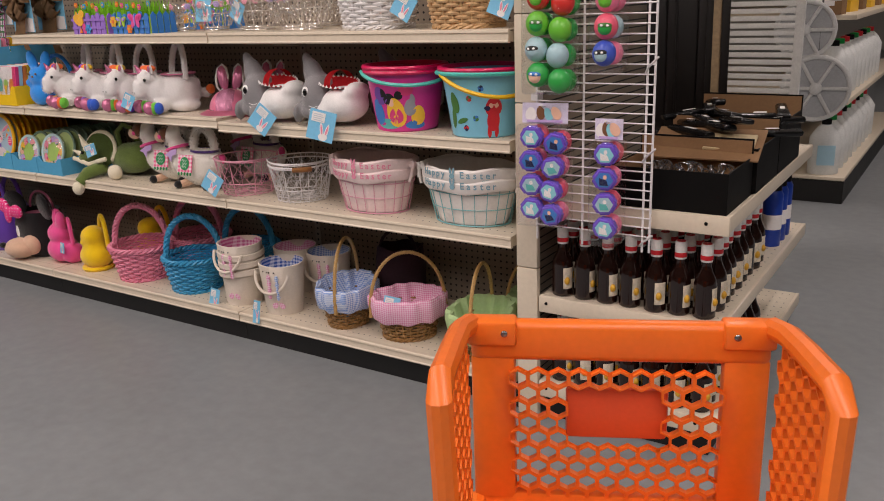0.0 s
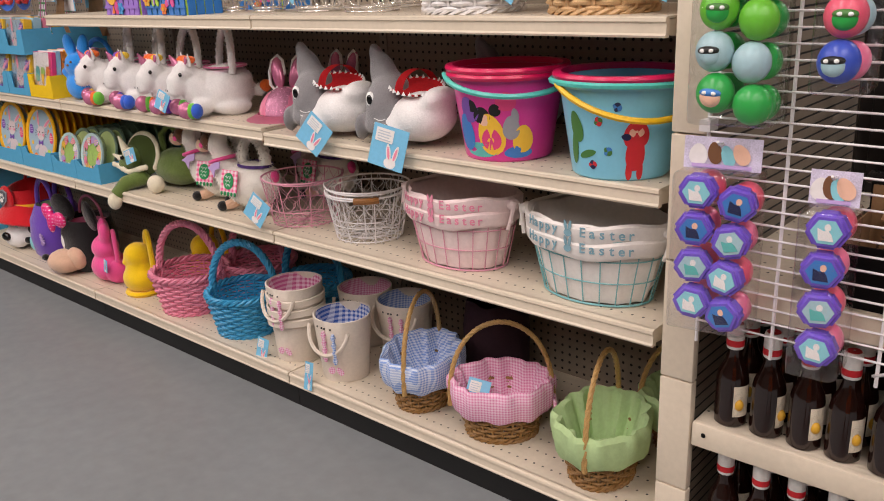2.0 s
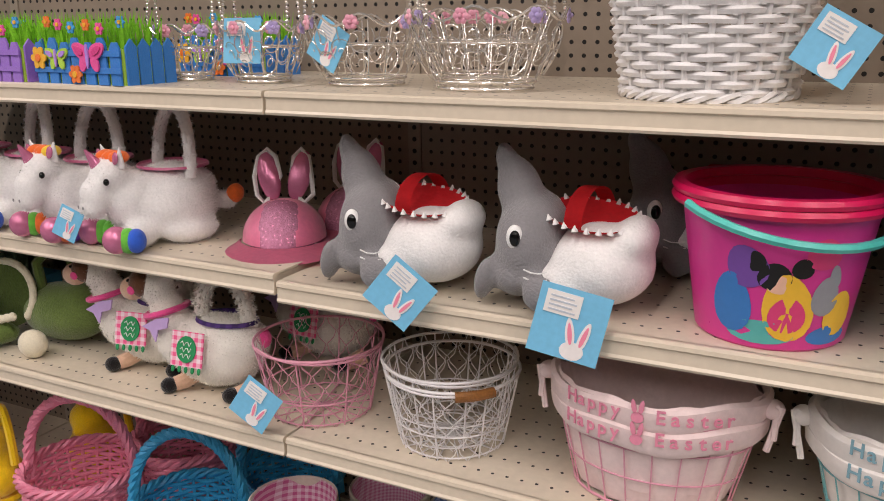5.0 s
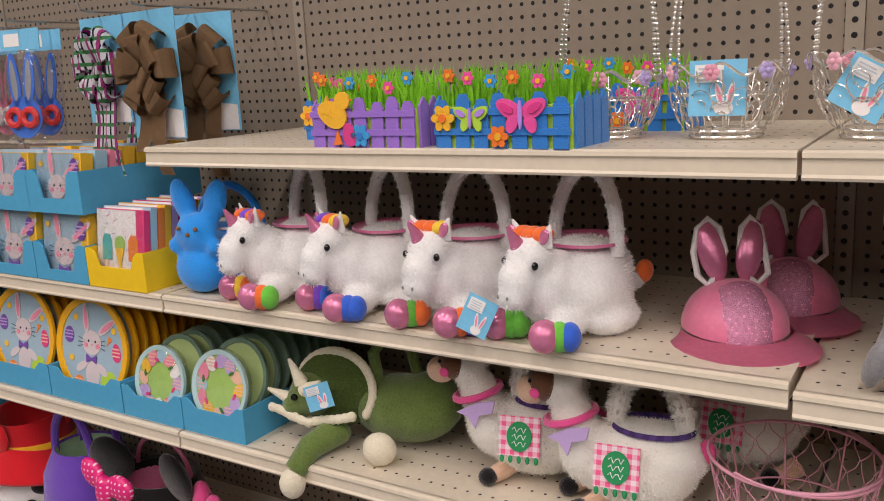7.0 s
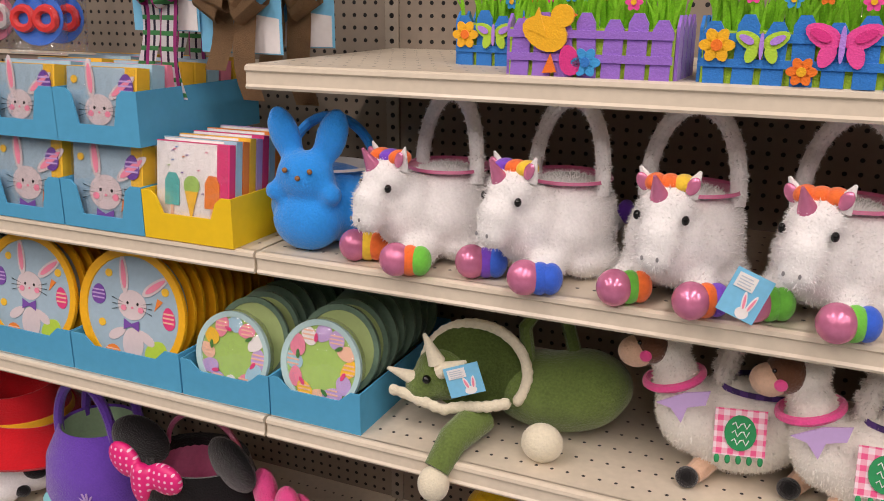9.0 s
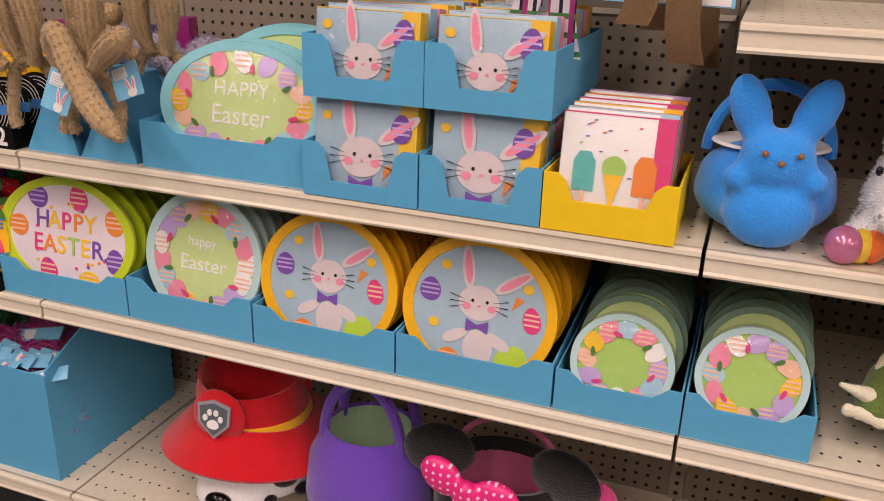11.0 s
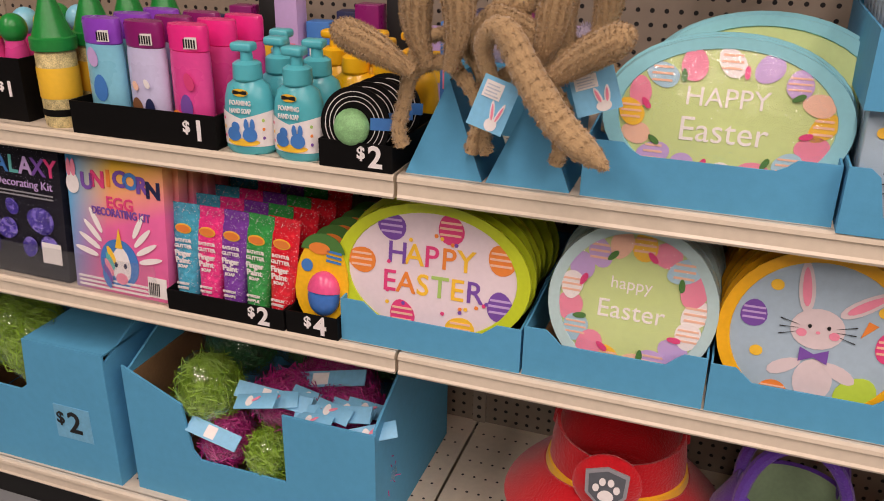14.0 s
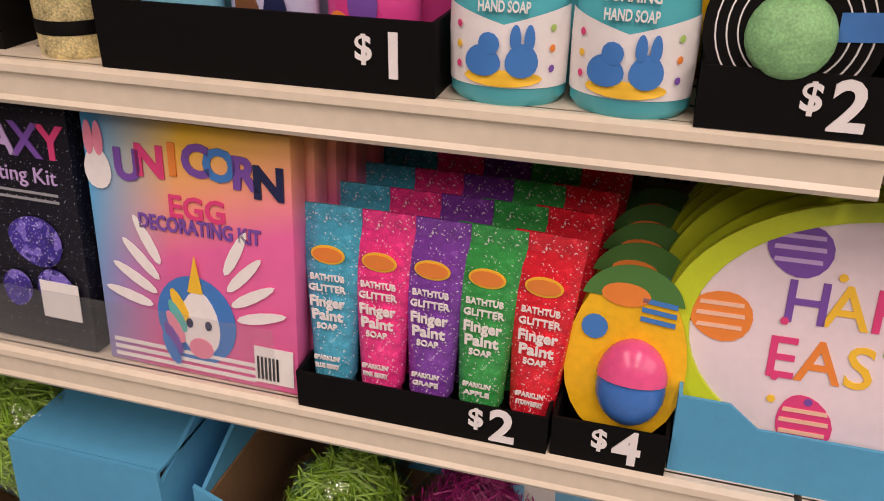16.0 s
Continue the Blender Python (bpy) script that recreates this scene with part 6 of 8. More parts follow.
for cx, seed in ((-2.776, 3), (-3.05, 4)):
    t = plate_row("rabbit_plate", cx, 0.05, S2 + 0.127, 0.132, 0.126, 11, 0.028, YELRIM, PLATE_BLUE, "round yellow-rimmed paper plate printed with a white rabbit", -9, seed=seed)
    bunny_print(t, 0.0, 0.014, 0.118, 0.0022, tilt=-14, pale=RABBIT_FILMED)
    flat(t, "printed_body", ring((0.004, -0.062), 0.026, 0.032, 18), 0.0026, RABBIT_FILMED)
    for sx in (-1, 1):
        flat(t, "printed_arm", egg_pts(sx * 0.036, -0.046, 0.01, 0.024, 12, sx * 62), 0.0022, RABBIT_FILMED)
    egg_print(t, -0.085, 0.025, 0.018, 0.02, 0.0022, PRINT["purple"])
    egg_print(t, 0.09, 0.0, 0.015, 0.022, 0.0022, PRINT["hot"], 10)
    egg_print(t, -0.046, -0.085, 0.02, 0.015, 0.0022, PRINT["orange"])
    egg_print(t, 0.062, -0.075, 0.026, 0.03, 0.0024, PRINT["lime"], -35, False)
    for px, pz in ((-0.075, -0.03), (0.08, 0.05), (-0.06, 0.07)):
        flat(t, "printed_chick", ring((px, pz), 0.009, 0.008, 12), 0.0022, PRINT["yellow"])
    flat(t, "printed_carrot", [(0.055, 0.01), (0.075, 0.03), (0.062, 0.035)], 0.0022, PRINT["orange"])
t = plate_row("floral_plate", -3.305, 0.05, S2 + 0.132, 0.124, 0.124, 6, 0.03, BLUERIM, PRINT["sage"], "round film-wrapped paper plate with floral wreath", -10, film=True, seed=6)
egg_wreath(t, 0.092, 0.092, 17, 0.021, 0.0022, 5)
words(t, "Easter", 0.04, 0.0, 0.0022, -0.012, PRINT["white"])
words(t, "happy", 0.026, -0.004, 0.0022, 0.03, PRINT["white"])
t = plate_row("lettered_plate", -3.622, 0.05, S2 + 0.126, 0.165, 0.116, 7, 0.03, GREENRIM, PLATE_PINK, "oval lime-rimmed paper plate lettered in bright colours", -10, jitter=0.006, seed=7)
for text, z, size, cols in (("HAPPY", 0.028, 0.05, ("purple", "yellow", "hot", "orange", "yellow")), ("EASTER", -0.02, 0.05, ("hot", "orange", "yellow", "green", "yellow", "purple"))):
    for i, ch in enumerate(text):
        words(t, ch, size, -0.062 + 0.029 * i - (0.008 if len(text) == 6 else -0.004), 0.002, z, PRINT[cols[i]], bold=0.0004)
for px, pz, c, tn in ((-0.07, 0.072, "purple", 70), (0.03, 0.078, "hot", 20), (0.115, 0.04, "orange", 30), (0.118, -0.035, "purple", 10), (-0.12, 0.01, "orange", 80), (-0.045, -0.072, "hot", 20), (0.055, -0.083, "yellow", 80)):
    egg_print(t, px, pz, 0.021, 0.025, 0.0022, PRINT[c], tn)
rnd = random.Random(4)
for k in range(16):
    a = rnd.uniform(0, 6.28)
    flat(t, "printed_floret", ring((0.115 * math.cos(a) * rnd.uniform(0.6, 1), 0.08 * math.sin(a) * rnd.uniform(0.7, 1)), 0.0035, 0.0035, 6), 0.0018, PRINT[("orange", "purple", "hot", "yellow")[k % 4]])

# ---- second shelf: bath paints and kits ----
black_tray(-3.863, -3.767, 0.006, S2, 0.24, 0.04, "low black card tray with white price", "$4", -3.806)
EGG_PINK, EGG_BLUE, CARD_YEL = plain("pink_egg_shell", "EE5C92", 0.25), plain("blue_egg_shell", "3F77C4", 0.25), plain("yellow_backing_card", "F4BE22", 0.45)
for k in range(5):
    t = thing("egg_bath_bomb_pack", "pink and blue egg bath bomb on a yellow card", "bath bomb", pose(-3.812 + 0.003 * k, 0.028 + 0.042 * k, S2 + 0.012, -10, 0, -3), "egg bath bomb packs")
    outline = egg_pts(0, 0.078, 0.05, 0.078, 26)
    part("card", prism(bmesh.new(), outline, 0, 0.003), CARD_YEL if k < 2 else YELLOW_CARD, t, smooth=0)
    flat(t, "card_arch", [p for p in ring((0, 0.122), 0.042, 0.036, 20, 10, 170)], -0.0006, PRINT["deep"])
    flat(t, "brand_patch", ring((-0.006, 0.132), 0.02, 0.01, 16), -0.0014, PRINT["orange"])
    if k < 2:
        flat(t, "badge", ring((-0.028, 0.1), 0.011, 0.011, 14), -0.0012, PRINT["blue"])
        part("egg_lower", ball(bmesh.new(), (0.008, -0.004, 0.052), (0.029, 0.02, 0.034)), EGG_BLUE, t)
        bm = ball(bmesh.new(), (0.008, -0.0052, 0.06), (0.0295, 0.021, 0.036))
        bmesh.ops.bisect_plane(bm, geom=bm.verts[:] + bm.edges[:] + bm.faces[:], plane_co=(0, 0, 0.062), plane_no=(0, 0, 1), clear_inner=True)
        part("egg_upper", bm, EGG_PINK, t)
        for q in range(3):
            flat(t, "print_bar", [(0.008, 0.128 - 0.008 * q), (0.036, 0.126 - 0.008 * q), (0.036, 0.13 - 0.008 * q), (0.008, 0.132 - 0.008 * q)], -0.0014, PRINT["blue"])

black_tray(-4.098, -3.866, 0.004, S2, 0.3, 0.038, "low black card tray with white price", "$2", -3.912)
GLIT = {k: overlay(material("glitter_tube_" + k, v, 0.25, var=0.45, scale=120, coat=0.3), "EDE6EA", speckle(420.0, 0.68)) for k, v in dict(blue="3FA3C0", pink="E93A86", purple="7A3FA0", green="2F9A4C", red="DB2434").items()}
TUBE_NAMES = ("BLUE BERRY", "PINK BERRY", "GRAPE", "APPLE", "STRAWBERRY")


def paint_tube(x, y, mat, rz, ry, flavour=None):
    t = thing("finger_paint_tube", "glossy glitter finger paint soap tube standing on its cap", "soap tube", pose(x, y, S2 + 0.004, -6, ry, rz), "finger paint tubes")
    bm = bmesh.new()
    rows = []
    for k in range(9):
        f = k / 8
        rx, ry_ = 0.0205 + 0.0095 * f, 0.0185 * (1 - f) ** 0.8 + 0.001
        rows.append([bm.verts.new((rx * math.cos(2 * math.pi * i / 24), ry_ * math.sin(2 * math.pi * i / 24), 0.018 + 0.15 * f)) for i in range(24)])
    for a, b in zip(rows, rows[1:]):
        for i in range(24):
            bm.faces.new((a[i], a[(i + 1) % 24], b[(i + 1) % 24], b[i]))
    bm.faces.new(rows[-1])
    part("tube", bm, mat, t)
    part("crimp", B(-0.0305, 0.0305, -0.0014, 0.0014, 0.166, 0.182), mat, t)
    part("cap", lathe(bmesh.new(), [(0.002, 0), (0.0165, 0), (0.018, 0.003), (0.0185, 0.018), (0.002, 0.018)], 24), mat, t)
    if flavour:
        def row(text, z, size, width, yy, m=PRINT["white"], bold=0.0002):
            part("lettering", writing(text, size, width, bold), m, t, at=pose(0, yy, z, 7))
        bm = prism(bmesh.new(), ring((0, 0), 0.0165, 0.0095, 20), -0.0008, 0)
        part("brand_oval", bm, PRINT["yellow"], t, at=pose(0, -0.0085, 0.138, 7))
        bm = prism(bmesh.new(), ring((0, 0), 0.0145, 0.0072, 20), -0.0008, 0)
        part("brand_oval_inner", bm, PRINT["orange"], t, at=pose(0, -0.0095, 0.138, 7))
        row("BATHTUB", 0.117, 0.0085, 0.033, -0.0124)
        row("GLITTER", 0.107, 0.0095, 0.036, -0.0134)
        row("Finger", 0.094, 0.0145, 0.034, -0.0148, bold=0.0004)
        row("Paint", 0.0815, 0.0145, 0.03, -0.016, bold=0.0004)
        row("SOAP", 0.071, 0.0085, 0.02, -0.0168)
        row("SPARKLIN'", 0.04, 0.0065, 0.026, -0.0192)
        row(flavour, 0.032, 0.0065, 0.024, -0.0196)
    return t


order = ("blue", "pink", "purple", "green", "red")
for r in range(4):
    for k, c in enumerate(order):
        paint_tube(-4.072 + 0.0465 * k + 0.007 * r, 0.036 + 0.052 * r, GLIT[c], -2, -2 + 0.8 * k, TUBE_NAMES[k] if r == 0 else None)

BOXW, BOXH = 0.208, 0.25
GRAD = material("pastel_rainbow_card", "EC6BA6", 0.35, var=0.1, scale=3)
overlay(GRAD, "F8C93C", lambda nt, x, y, z: math_node(nt, "SMOOTH_MIN", 1.0, math_node(nt, "MAXIMUM", 0.0, math_node(nt, "MULTIPLY_ADD", z, 9.0, math_node(nt, "MULTIPLY_ADD", x, -3.0, -1.15))), 0.2))
overlay(GRAD, "4FAEE2", lambda nt, x, y, z: math_node(nt, "MINIMUM", 1.0, math_node(nt, "MAXIMUM", 0.0, math_node(nt, "MULTIPLY_ADD", x, -11.0, math_node(nt, "MULTIPLY_ADD", z, 2.0, -0.5)))))
SPACE = overlay(material("starry_black_card", "0C0A18", 0.35, var=0.6, scale=8), "DCDCF0", speckle(640.0, 0.7))
overlay(SPACE, "E8E8F4", lambda nt, x, y, z: math_node(nt, "MULTIPLY", dots(0.3, 0.1, 0.011, 0.017, 0.0006)(nt, x, y, z), 0.7))
GALAXY = overlay(overlay(material("galaxy_egg_print", "3A2A90", 0.3, var=0.9, scale=50), "8A78D8", speckle(70.0, 0.56)), "F2F0FF", speckle(520.0, 0.66))


def kit_box(x, y, face, label, i, group):
    t = thing("craft_kit_box", label, "craft kit", pose(x, y, S2 + 0.002, -5, 0, -1), group)
    part("carton", B(-BOXW / 2, BOXW / 2, 0, 0.026, 0, BOXH, 0.0015), face, t)
    return t


for i in range(5):
    t = kit_box(-4.206 + 0.006 * i, 0.016 + 0.034 * i, GRAD, "pastel egg decorating kit box with a unicorn picture", i, "pastel kits")
    if i:
        continue
    for k, ch in enumerate("UNICORN"):
        words(t, ch, 0.04, -0.058 + 0.0235 * k, -0.0012, 0.205 + 0.012 * math.sin(math.pi * k / 6), PRINT[("purple", "hot", "orange", "purple", "blue", "purple", "navy")[k]], bold=0.0016)
    words(t, "EGG", 0.03, 0.01, -0.0012, 0.172, PRINT["hot"], bold=0.0006)
    words(t, "DECORATING KIT", 0.02, 0.01, -0.0012, 0.154, PRINT["purple"], 0.125, bold=0.0005)
    flat(t, "blue_oval", ring((0.0, 0.06), 0.042, 0.046, 28), -0.0008, PRINT["blue"])
    for sx in (-1, 1):
        for k in range(4):
            flat(t, "wing_feather", egg_pts(sx * (0.046 + 0.008 * k), 0.1 - 0.008 * k + 0.012 * (3 - k), 0.0055, 0.026, 12, -sx * (28 + 16 * k)), -0.001 - 0.0005 * k, PRINT["white"])
    flat(t, "horse_head", egg_pts(0.004, 0.058, 0.021, 0.034, 18, 0), -0.0018, PRINT["white"])
    flat(t, "horse_muzzle", ring((0.004, 0.032), 0.013, 0.011, 14), -0.0026, PRINT["pink"])
    for k, c in enumerate(("yellow", "teal", "pink", "purple", "blue")):
        flat(t, "mane_lock", egg_pts(-0.016 - 0.003 * k, 0.075 - 0.012 * k, 0.006, 0.018, 10, 25), -0.0026 - 0.0004 * k, PRINT[c])
    flat(t, "horn", [(-0.006, 0.09), (0.01, 0.09), (0.004, 0.128)], -0.0024, PRINT["yellow"])
    for sx in (-0.006, 0.014):
        flat(t, "eye", ring((sx, 0.058), 0.0035, 0.005, 10), -0.0032, PRINT["navy"])
    flat(t, "pale_rabbit", egg_pts(-0.09, 0.2, 0.014, 0.02), -0.0012, PRINT["white"])
    for q in (-0.096, -0.086):
        flat(t, "pale_rabbit_ear", egg_pts(q, 0.228, 0.005, 0.016), -0.0016, PRINT["pink"])
    for q in range(3):
        flat(t, "print_bar", [(-0.095, 0.022 - 0.008 * q), (0.06, 0.022 - 0.008 * q), (0.06, 0.026 - 0.008 * q), (-0.095, 0.026 - 0.008 * q)], -0.001, PRINT["white"])
    flat(t, "price_sticker", [(0.06, 0.008), (0.1, 0.008), (0.1, 0.046), (0.06, 0.046)], -0.0012, PAPER)
    for q in range(6):
        flat(t, "bar_code", [(0.063 + 0.004 * q, 0.012), (0.065 + 0.004 * q, 0.012), (0.065 + 0.004 * q, 0.036), (0.063 + 0.004 * q, 0.036)], -0.0022, PRINT["black"])
for i in range(5):
    t = kit_box(-4.43 + 0.005 * i, 0.02 + 0.034 * i, SPACE, "black starry egg decorating kit box with galaxy eggs", i, "starry kits")
    if i:
        continue
    for k, ch in enumerate("GALAXY"):
        words(t, ch, 0.046, -0.06 + 0.029 * k, -0.0012, 0.215, PRINT[("blue", "blue", "teal", "lilac", "purple", "hot")[k]], bold=0.001)
    words(t, "Egg Decorating Kit", 0.022, 0.0, -0.0012, 0.182, PRINT["lilac"], 0.17)
    for q in range(2):
        flat(t, "print_bar", [(-0.08, 0.164 - 0.007 * q), (0.085, 0.164 - 0.007 * q), (0.085, 0.1665 - 0.007 * q), (-0.08, 0.1665 - 0.007 * q)], -0.001, PRINT["grey"])
    for k, (px, pz, r) in enumerate(((-0.07, 0.11, 0.022), (-0.015, 0.135, 0.014), (0.05, 0.115, 0.026), (-0.03, 0.09, 0.02), (0.02, 0.06, 0.017), (-0.075, 0.06, 0.024), (0.07, 0.066, 0.02))):
        flat(t, "galaxy_egg", egg_pts(px, pz, r, r * 1.2, 20, 40 * k), -0.001 - 0.0004 * k, GALAXY)
    flat(t, "price_sticker", [(0.05, 0.035), (0.095, 0.035), (0.095, 0.075), (0.05, 0.075)], -0.0042, PAPER)
# clear fence before the kits
t = thing("shelf_fence", "clear plastic divider fence along the shelf edge", "shelf fence", pose(-4.57, 0.006, S2))
ob = part("panel", B(0, 0.45, 0, 0.002, 0, 0.075, 0.0005), clear_film("clear_acrylic", 0.05, 0.03, 0.05, 10), t)
ob.visible_shadow = False

# ---- second shelf: lettered and wire baskets ----
INK_T, INK_P = plain("grey_blue_ink", "7FA6B4", 0.8), plain("rose_ink", "E58FA8", 0.8)
banner_basket(-0.21, 0.13, S2, WIRE_T, MUSLIN, INK_T, "teal", 0.17, 0.118, 0.185, 0)
banner_basket(-0.6, 0.13, S2, WIRE_P, MUSLIN_P, INK_P, "pink", 0.16, 0.115, 0.185, 0)
wire_basket(-0.955, 0.14, S2, WIRE_W, "white", 0.118, 0.135, 10, True)
wire_basket(-0.965, 0.15, S2 + 0.012, WIRE_W, "white", 0.119, 0.135, 40)
wire_basket(-1.235, 0.14, S2, WIRE_P, "pink", 0.122, 0.14, 60)
tag(-1.27, -0.012, S2 + 0.06, 0.078, 0.078, 6, 32)

# ---- second shelf: llamas ----
bm = bmesh.new()
ball(bm, (0.02, 0, 0.082), (0.105, 0.07, 0.074))
ball(bm, (0.055, 0, 0.105), (0.085, 0.062, 0.052))
ball(bm, (-0.06, -0.012, 0.1), (0.046, 0.05, 0.065), (0, -14, 0))
ball(bm, (-0.078, -0.018, 0.15), (0.035, 0.037, 0.062), (0, -14, 0))
ball(bm, (-0.097, -0.025, 0.207), (0.034, 0.034, 0.038))
ball(bm, (-0.086, -0.02, 0.228), (0.025, 0.026, 0.023))
LLAMA = furred(settled(bm, 0.0065, 6), 11000, 0.006, 6, 0.7)
LLAMA_HANDLE = fuzzy_tube([(0.045 + 0.056 * math.cos(a), 0.0, 0.13 + 0.11 * math.sin(a) ** 0.7 if 0 < a < 3.14 else 0.13) for a in [math.pi * i / 16 for i in range(17)]], 0.0155, 3800, 0.008, 7)
SADDLE = gingham("pink_gingham", "EE5F92", "F6DCE4", 0.016)
NIGHT = gingham("purple_plaid_lining", "2A1E4A", "5B3F86", 0.022)
LEAF_GREEN = plain("green_felt_patch", "2E9158", 0.9)


def llama(x, y, rz, front=True):
    t = thing("llama_basket", "cream curly plush llama basket with cactus patch", "plush basket", pose(x, y, S2, 0, 0, rz), "llama baskets")
    part("body", LLAMA, CREAM_FUR, t)
    part("handle", LLAMA_HANDLE, CREAM_FUR, t)
    part("lining", lathe(bmesh.new(), [(0.062, 0.01), (0.066, 0.002), (0.04, -0.004), (0.002, -0.008)], 24, (0.05, 0, 0.145), 1.05, 0.72), NIGHT, t, "dark purple plaid lining")
    part("muzzle", ball(bmesh.new(), (-0.142, -0.042, 0.203), (0.027, 0.024, 0.024)), BEIGE_FUR, t, "beige muzzle")
    part("face", ball(bmesh.new(), (-0.12, -0.035, 0.215), (0.03, 0.031, 0.03)), BROWN_FUR, t, "brown face")
    part("cheek", ball(bmesh.new(), (-0.128, -0.0645, 0.206), (0.009, 0.004, 0.009)), PINK_FUR, t)
    part("eye", ball(bmesh.new(), (-0.138, -0.0585, 0.224), 0.0035, u=8, v=6), EYE_BLACK, t)
    pts = [(-0.083 + 0.041 * math.cos(a), -0.018 + 0.043 * math.sin(a), 0.158 + 0.012 * math.cos(a)) for a in [2 * math.pi * i / 20 for i in range(20)]]
    part("collar", tube(bmesh.new(), pts, 0.0065, 6, True), PINK_FUR, t, "hot pink collar")
    bm = bmesh.new()
    prism(bm, [(-0.04, 0.0), (0.0, 0.022), (0.035, 0.03), (0.03, 0.008), (0.005, 0.0), (-0.002, -0.025), (-0.018, -0.005)], -0.003, 0.0)
    part("neckerchief", bm, PRINT["lilac"], t, "lilac neckerchief", at=pose(-0.068, -0.068, 0.134, -6, 0, -8))
    patch = pose(0.012, -0.0785, 0.108, -14, 0, 2)
    part("saddle_patch", prism(bmesh.new(), [(-0.036, -0.034), (0.036, -0.034), (0.036, 0.034), (-0.036, 0.034)], -0.003, 0.0), SADDLE, t, "pink gingham patch", at=patch)
    part("cactus_patch", prism(bmesh.new(), ring((0, 0), 0.022, 0.026, 18), -0.006, -0.0034), LEAF_GREEN, t, at=patch)
    for q in range(3):
        pts = [(-0.012 + 0.004 * k, -0.007, 0.012 - 0.012 * q + 0.005 * math.sin(2.2 * k)) for k in range(7)]
        part("curl_stitch", tube(bmesh.new(), pts, 0.001, 4), EYE_WHITE, t, at=patch)
    for k in range(5):
        part("fringe", ball(bmesh.new(), (-0.03 + 0.015 * k, -0.002, -0.04), (0.004, 0.003, 0.007), u=8, v=6), LEAF_GREEN, t, at=patch)
    for lx, ly in ((-0.04, -0.055), (0.105, -0.05)):
        bm = tube(bmesh.new(), [(lx + 0.02, ly + 0.03, 0.03), (lx + 0.005, ly + 0.012, 0.02), (lx - 0.006, ly - 0.002, 0.017)], [0.018, 0.0165, 0.015], 10)
        part("leg", bm, BEIGE_FUR, t, "tan leg")
        part("hoof", ball(bmesh.new(), (lx - 0.014, ly - 0.01, 0.0165), (0.017, 0.017, 0.0158)), BLACK_FUR, t, "black hoof")
    part("tail", ball(bmesh.new(), (0.135, 0, 0.12), (0.014, 0.014, 0.02)), PINK_FUR, t)
    return t


llama(-1.495, 0.125, 4)
llama(-1.69, 0.16, 10)
llama(-1.38, 0.36, -4)

# ---- second shelf: triceratops ----
HORN_CREAM = fur_material("cream_felt", "E7DEC4")
bm = bmesh.new()
ball(bm, (0.09, 0.02, 0.075), (0.12, 0.07, 0.068))
ball(bm, (0.14, 0.03, 0.09), (0.08, 0.065, 0.06))
ball(bm, (-0.09, -0.03, 0.1), (0.052, 0.046, 0.046), (0, 20, 0))
ball(bm, (-0.12, -0.045, 0.078), (0.035, 0.035, 0.032))
ball(bm, (-0.025, -0.05, 0.03), (0.028, 0.03, 0.025))
TRI = settled(bm, 0.0065, 6)
t = thing("triceratops_basket", "olive green plush triceratops basket with cream horns", "plush basket", pose(-2.055, 0.145, S2, 0, 0, 4))
part("body", TRI, GREEN_FUR, t)
bm = bmesh.new()
for i in range(22):
    a = radians(-30 + 200 * i / 21)
    ball(bm, (-0.035 + 0.09 * math.cos(a), -0.035 + 0.02 * math.sin(a), 0.115 + 0.075 * math.sin(a)), (0.011, 0.009, 0.011), u=8, v=6)
part("frill_edge", settled(bm, 0.004, 3), HORN_CREAM, t, "cream frill edge")
bm = bmesh.new()
lathe(bm, [(0.09, 0.0), (0.06, 0.006), (0.002, 0.01)], 26, sx=1, sy=0.84)
bm.transform(pose(-0.035, -0.03, 0.115, 80, 0, 8))
bmesh.ops.solidify(bm, geom=bm.faces[:], thickness=0.012)
part("frill", bm, GREEN_FUR, t)
for hx, hy, hz, ry in ((-0.1, -0.072, 0.145, -20), (-0.06, -0.075, 0.12, 60), (-0.155, -0.06, 0.085, -70)):
    bm = bmesh.new()
    bmesh.ops.create_cone(bm, cap_ends=True, segments=12, radius1=0.015, radius2=0.003, depth=0.055, matrix=pose(hx, hy, hz + 0.015, 10, ry, 0))
    part("horn", bm, HORN_CREAM, t, "cream felt horn")
bm = bmesh.new()
for i in range(14):
    ball(bm, (-0.165 + 0.015 * i, -0.075 + 0.004 * math.sin(i), 0.055 + 0.004 * abs(i - 6) - 0.02 * (i < 4) * 0.2), (0.011, 0.008, 0.012), u=8, v=6)
part("jaw_edge", settled(bm, 0.004, 3), HORN_CREAM, t)
part("eye", ball(bmesh.new(), (-0.105, -0.077, 0.105), 0.0075, u=12, v=8), EYE_BLACK, t)
part("front_leg", tube(bmesh.new(), [(-0.02, -0.05, 0.04), (-0.045, -0.115, 0.025), (-0.06, -0.15, -0.012)], [0.03, 0.026, 0.022], 12), GREEN_FUR, t)
part("foot", ball(bmesh.new(), (-0.062, -0.158, -0.034), (0.026, 0.024, 0.03)), HORN_CREAM, t, "cream foot")
part("foot", ball(bmesh.new(), (0.095, -0.085, 0.032), (0.034, 0.028, 0.032)), HORN_CREAM, t, "cream foot")
part("strap", tube(bmesh.new(), [(0.05, 0.0, 0.12), (0.04, 0.0, 0.19), (0.06, 0.02, 0.22), (0.1, 0.04, 0.2), (0.12, 0.04, 0.13)], 0.012, 8), GREEN_FUR, t)
tag(-2.085, 0.055, S2 + 0.12, 0.06, 0.05, 10, -20)

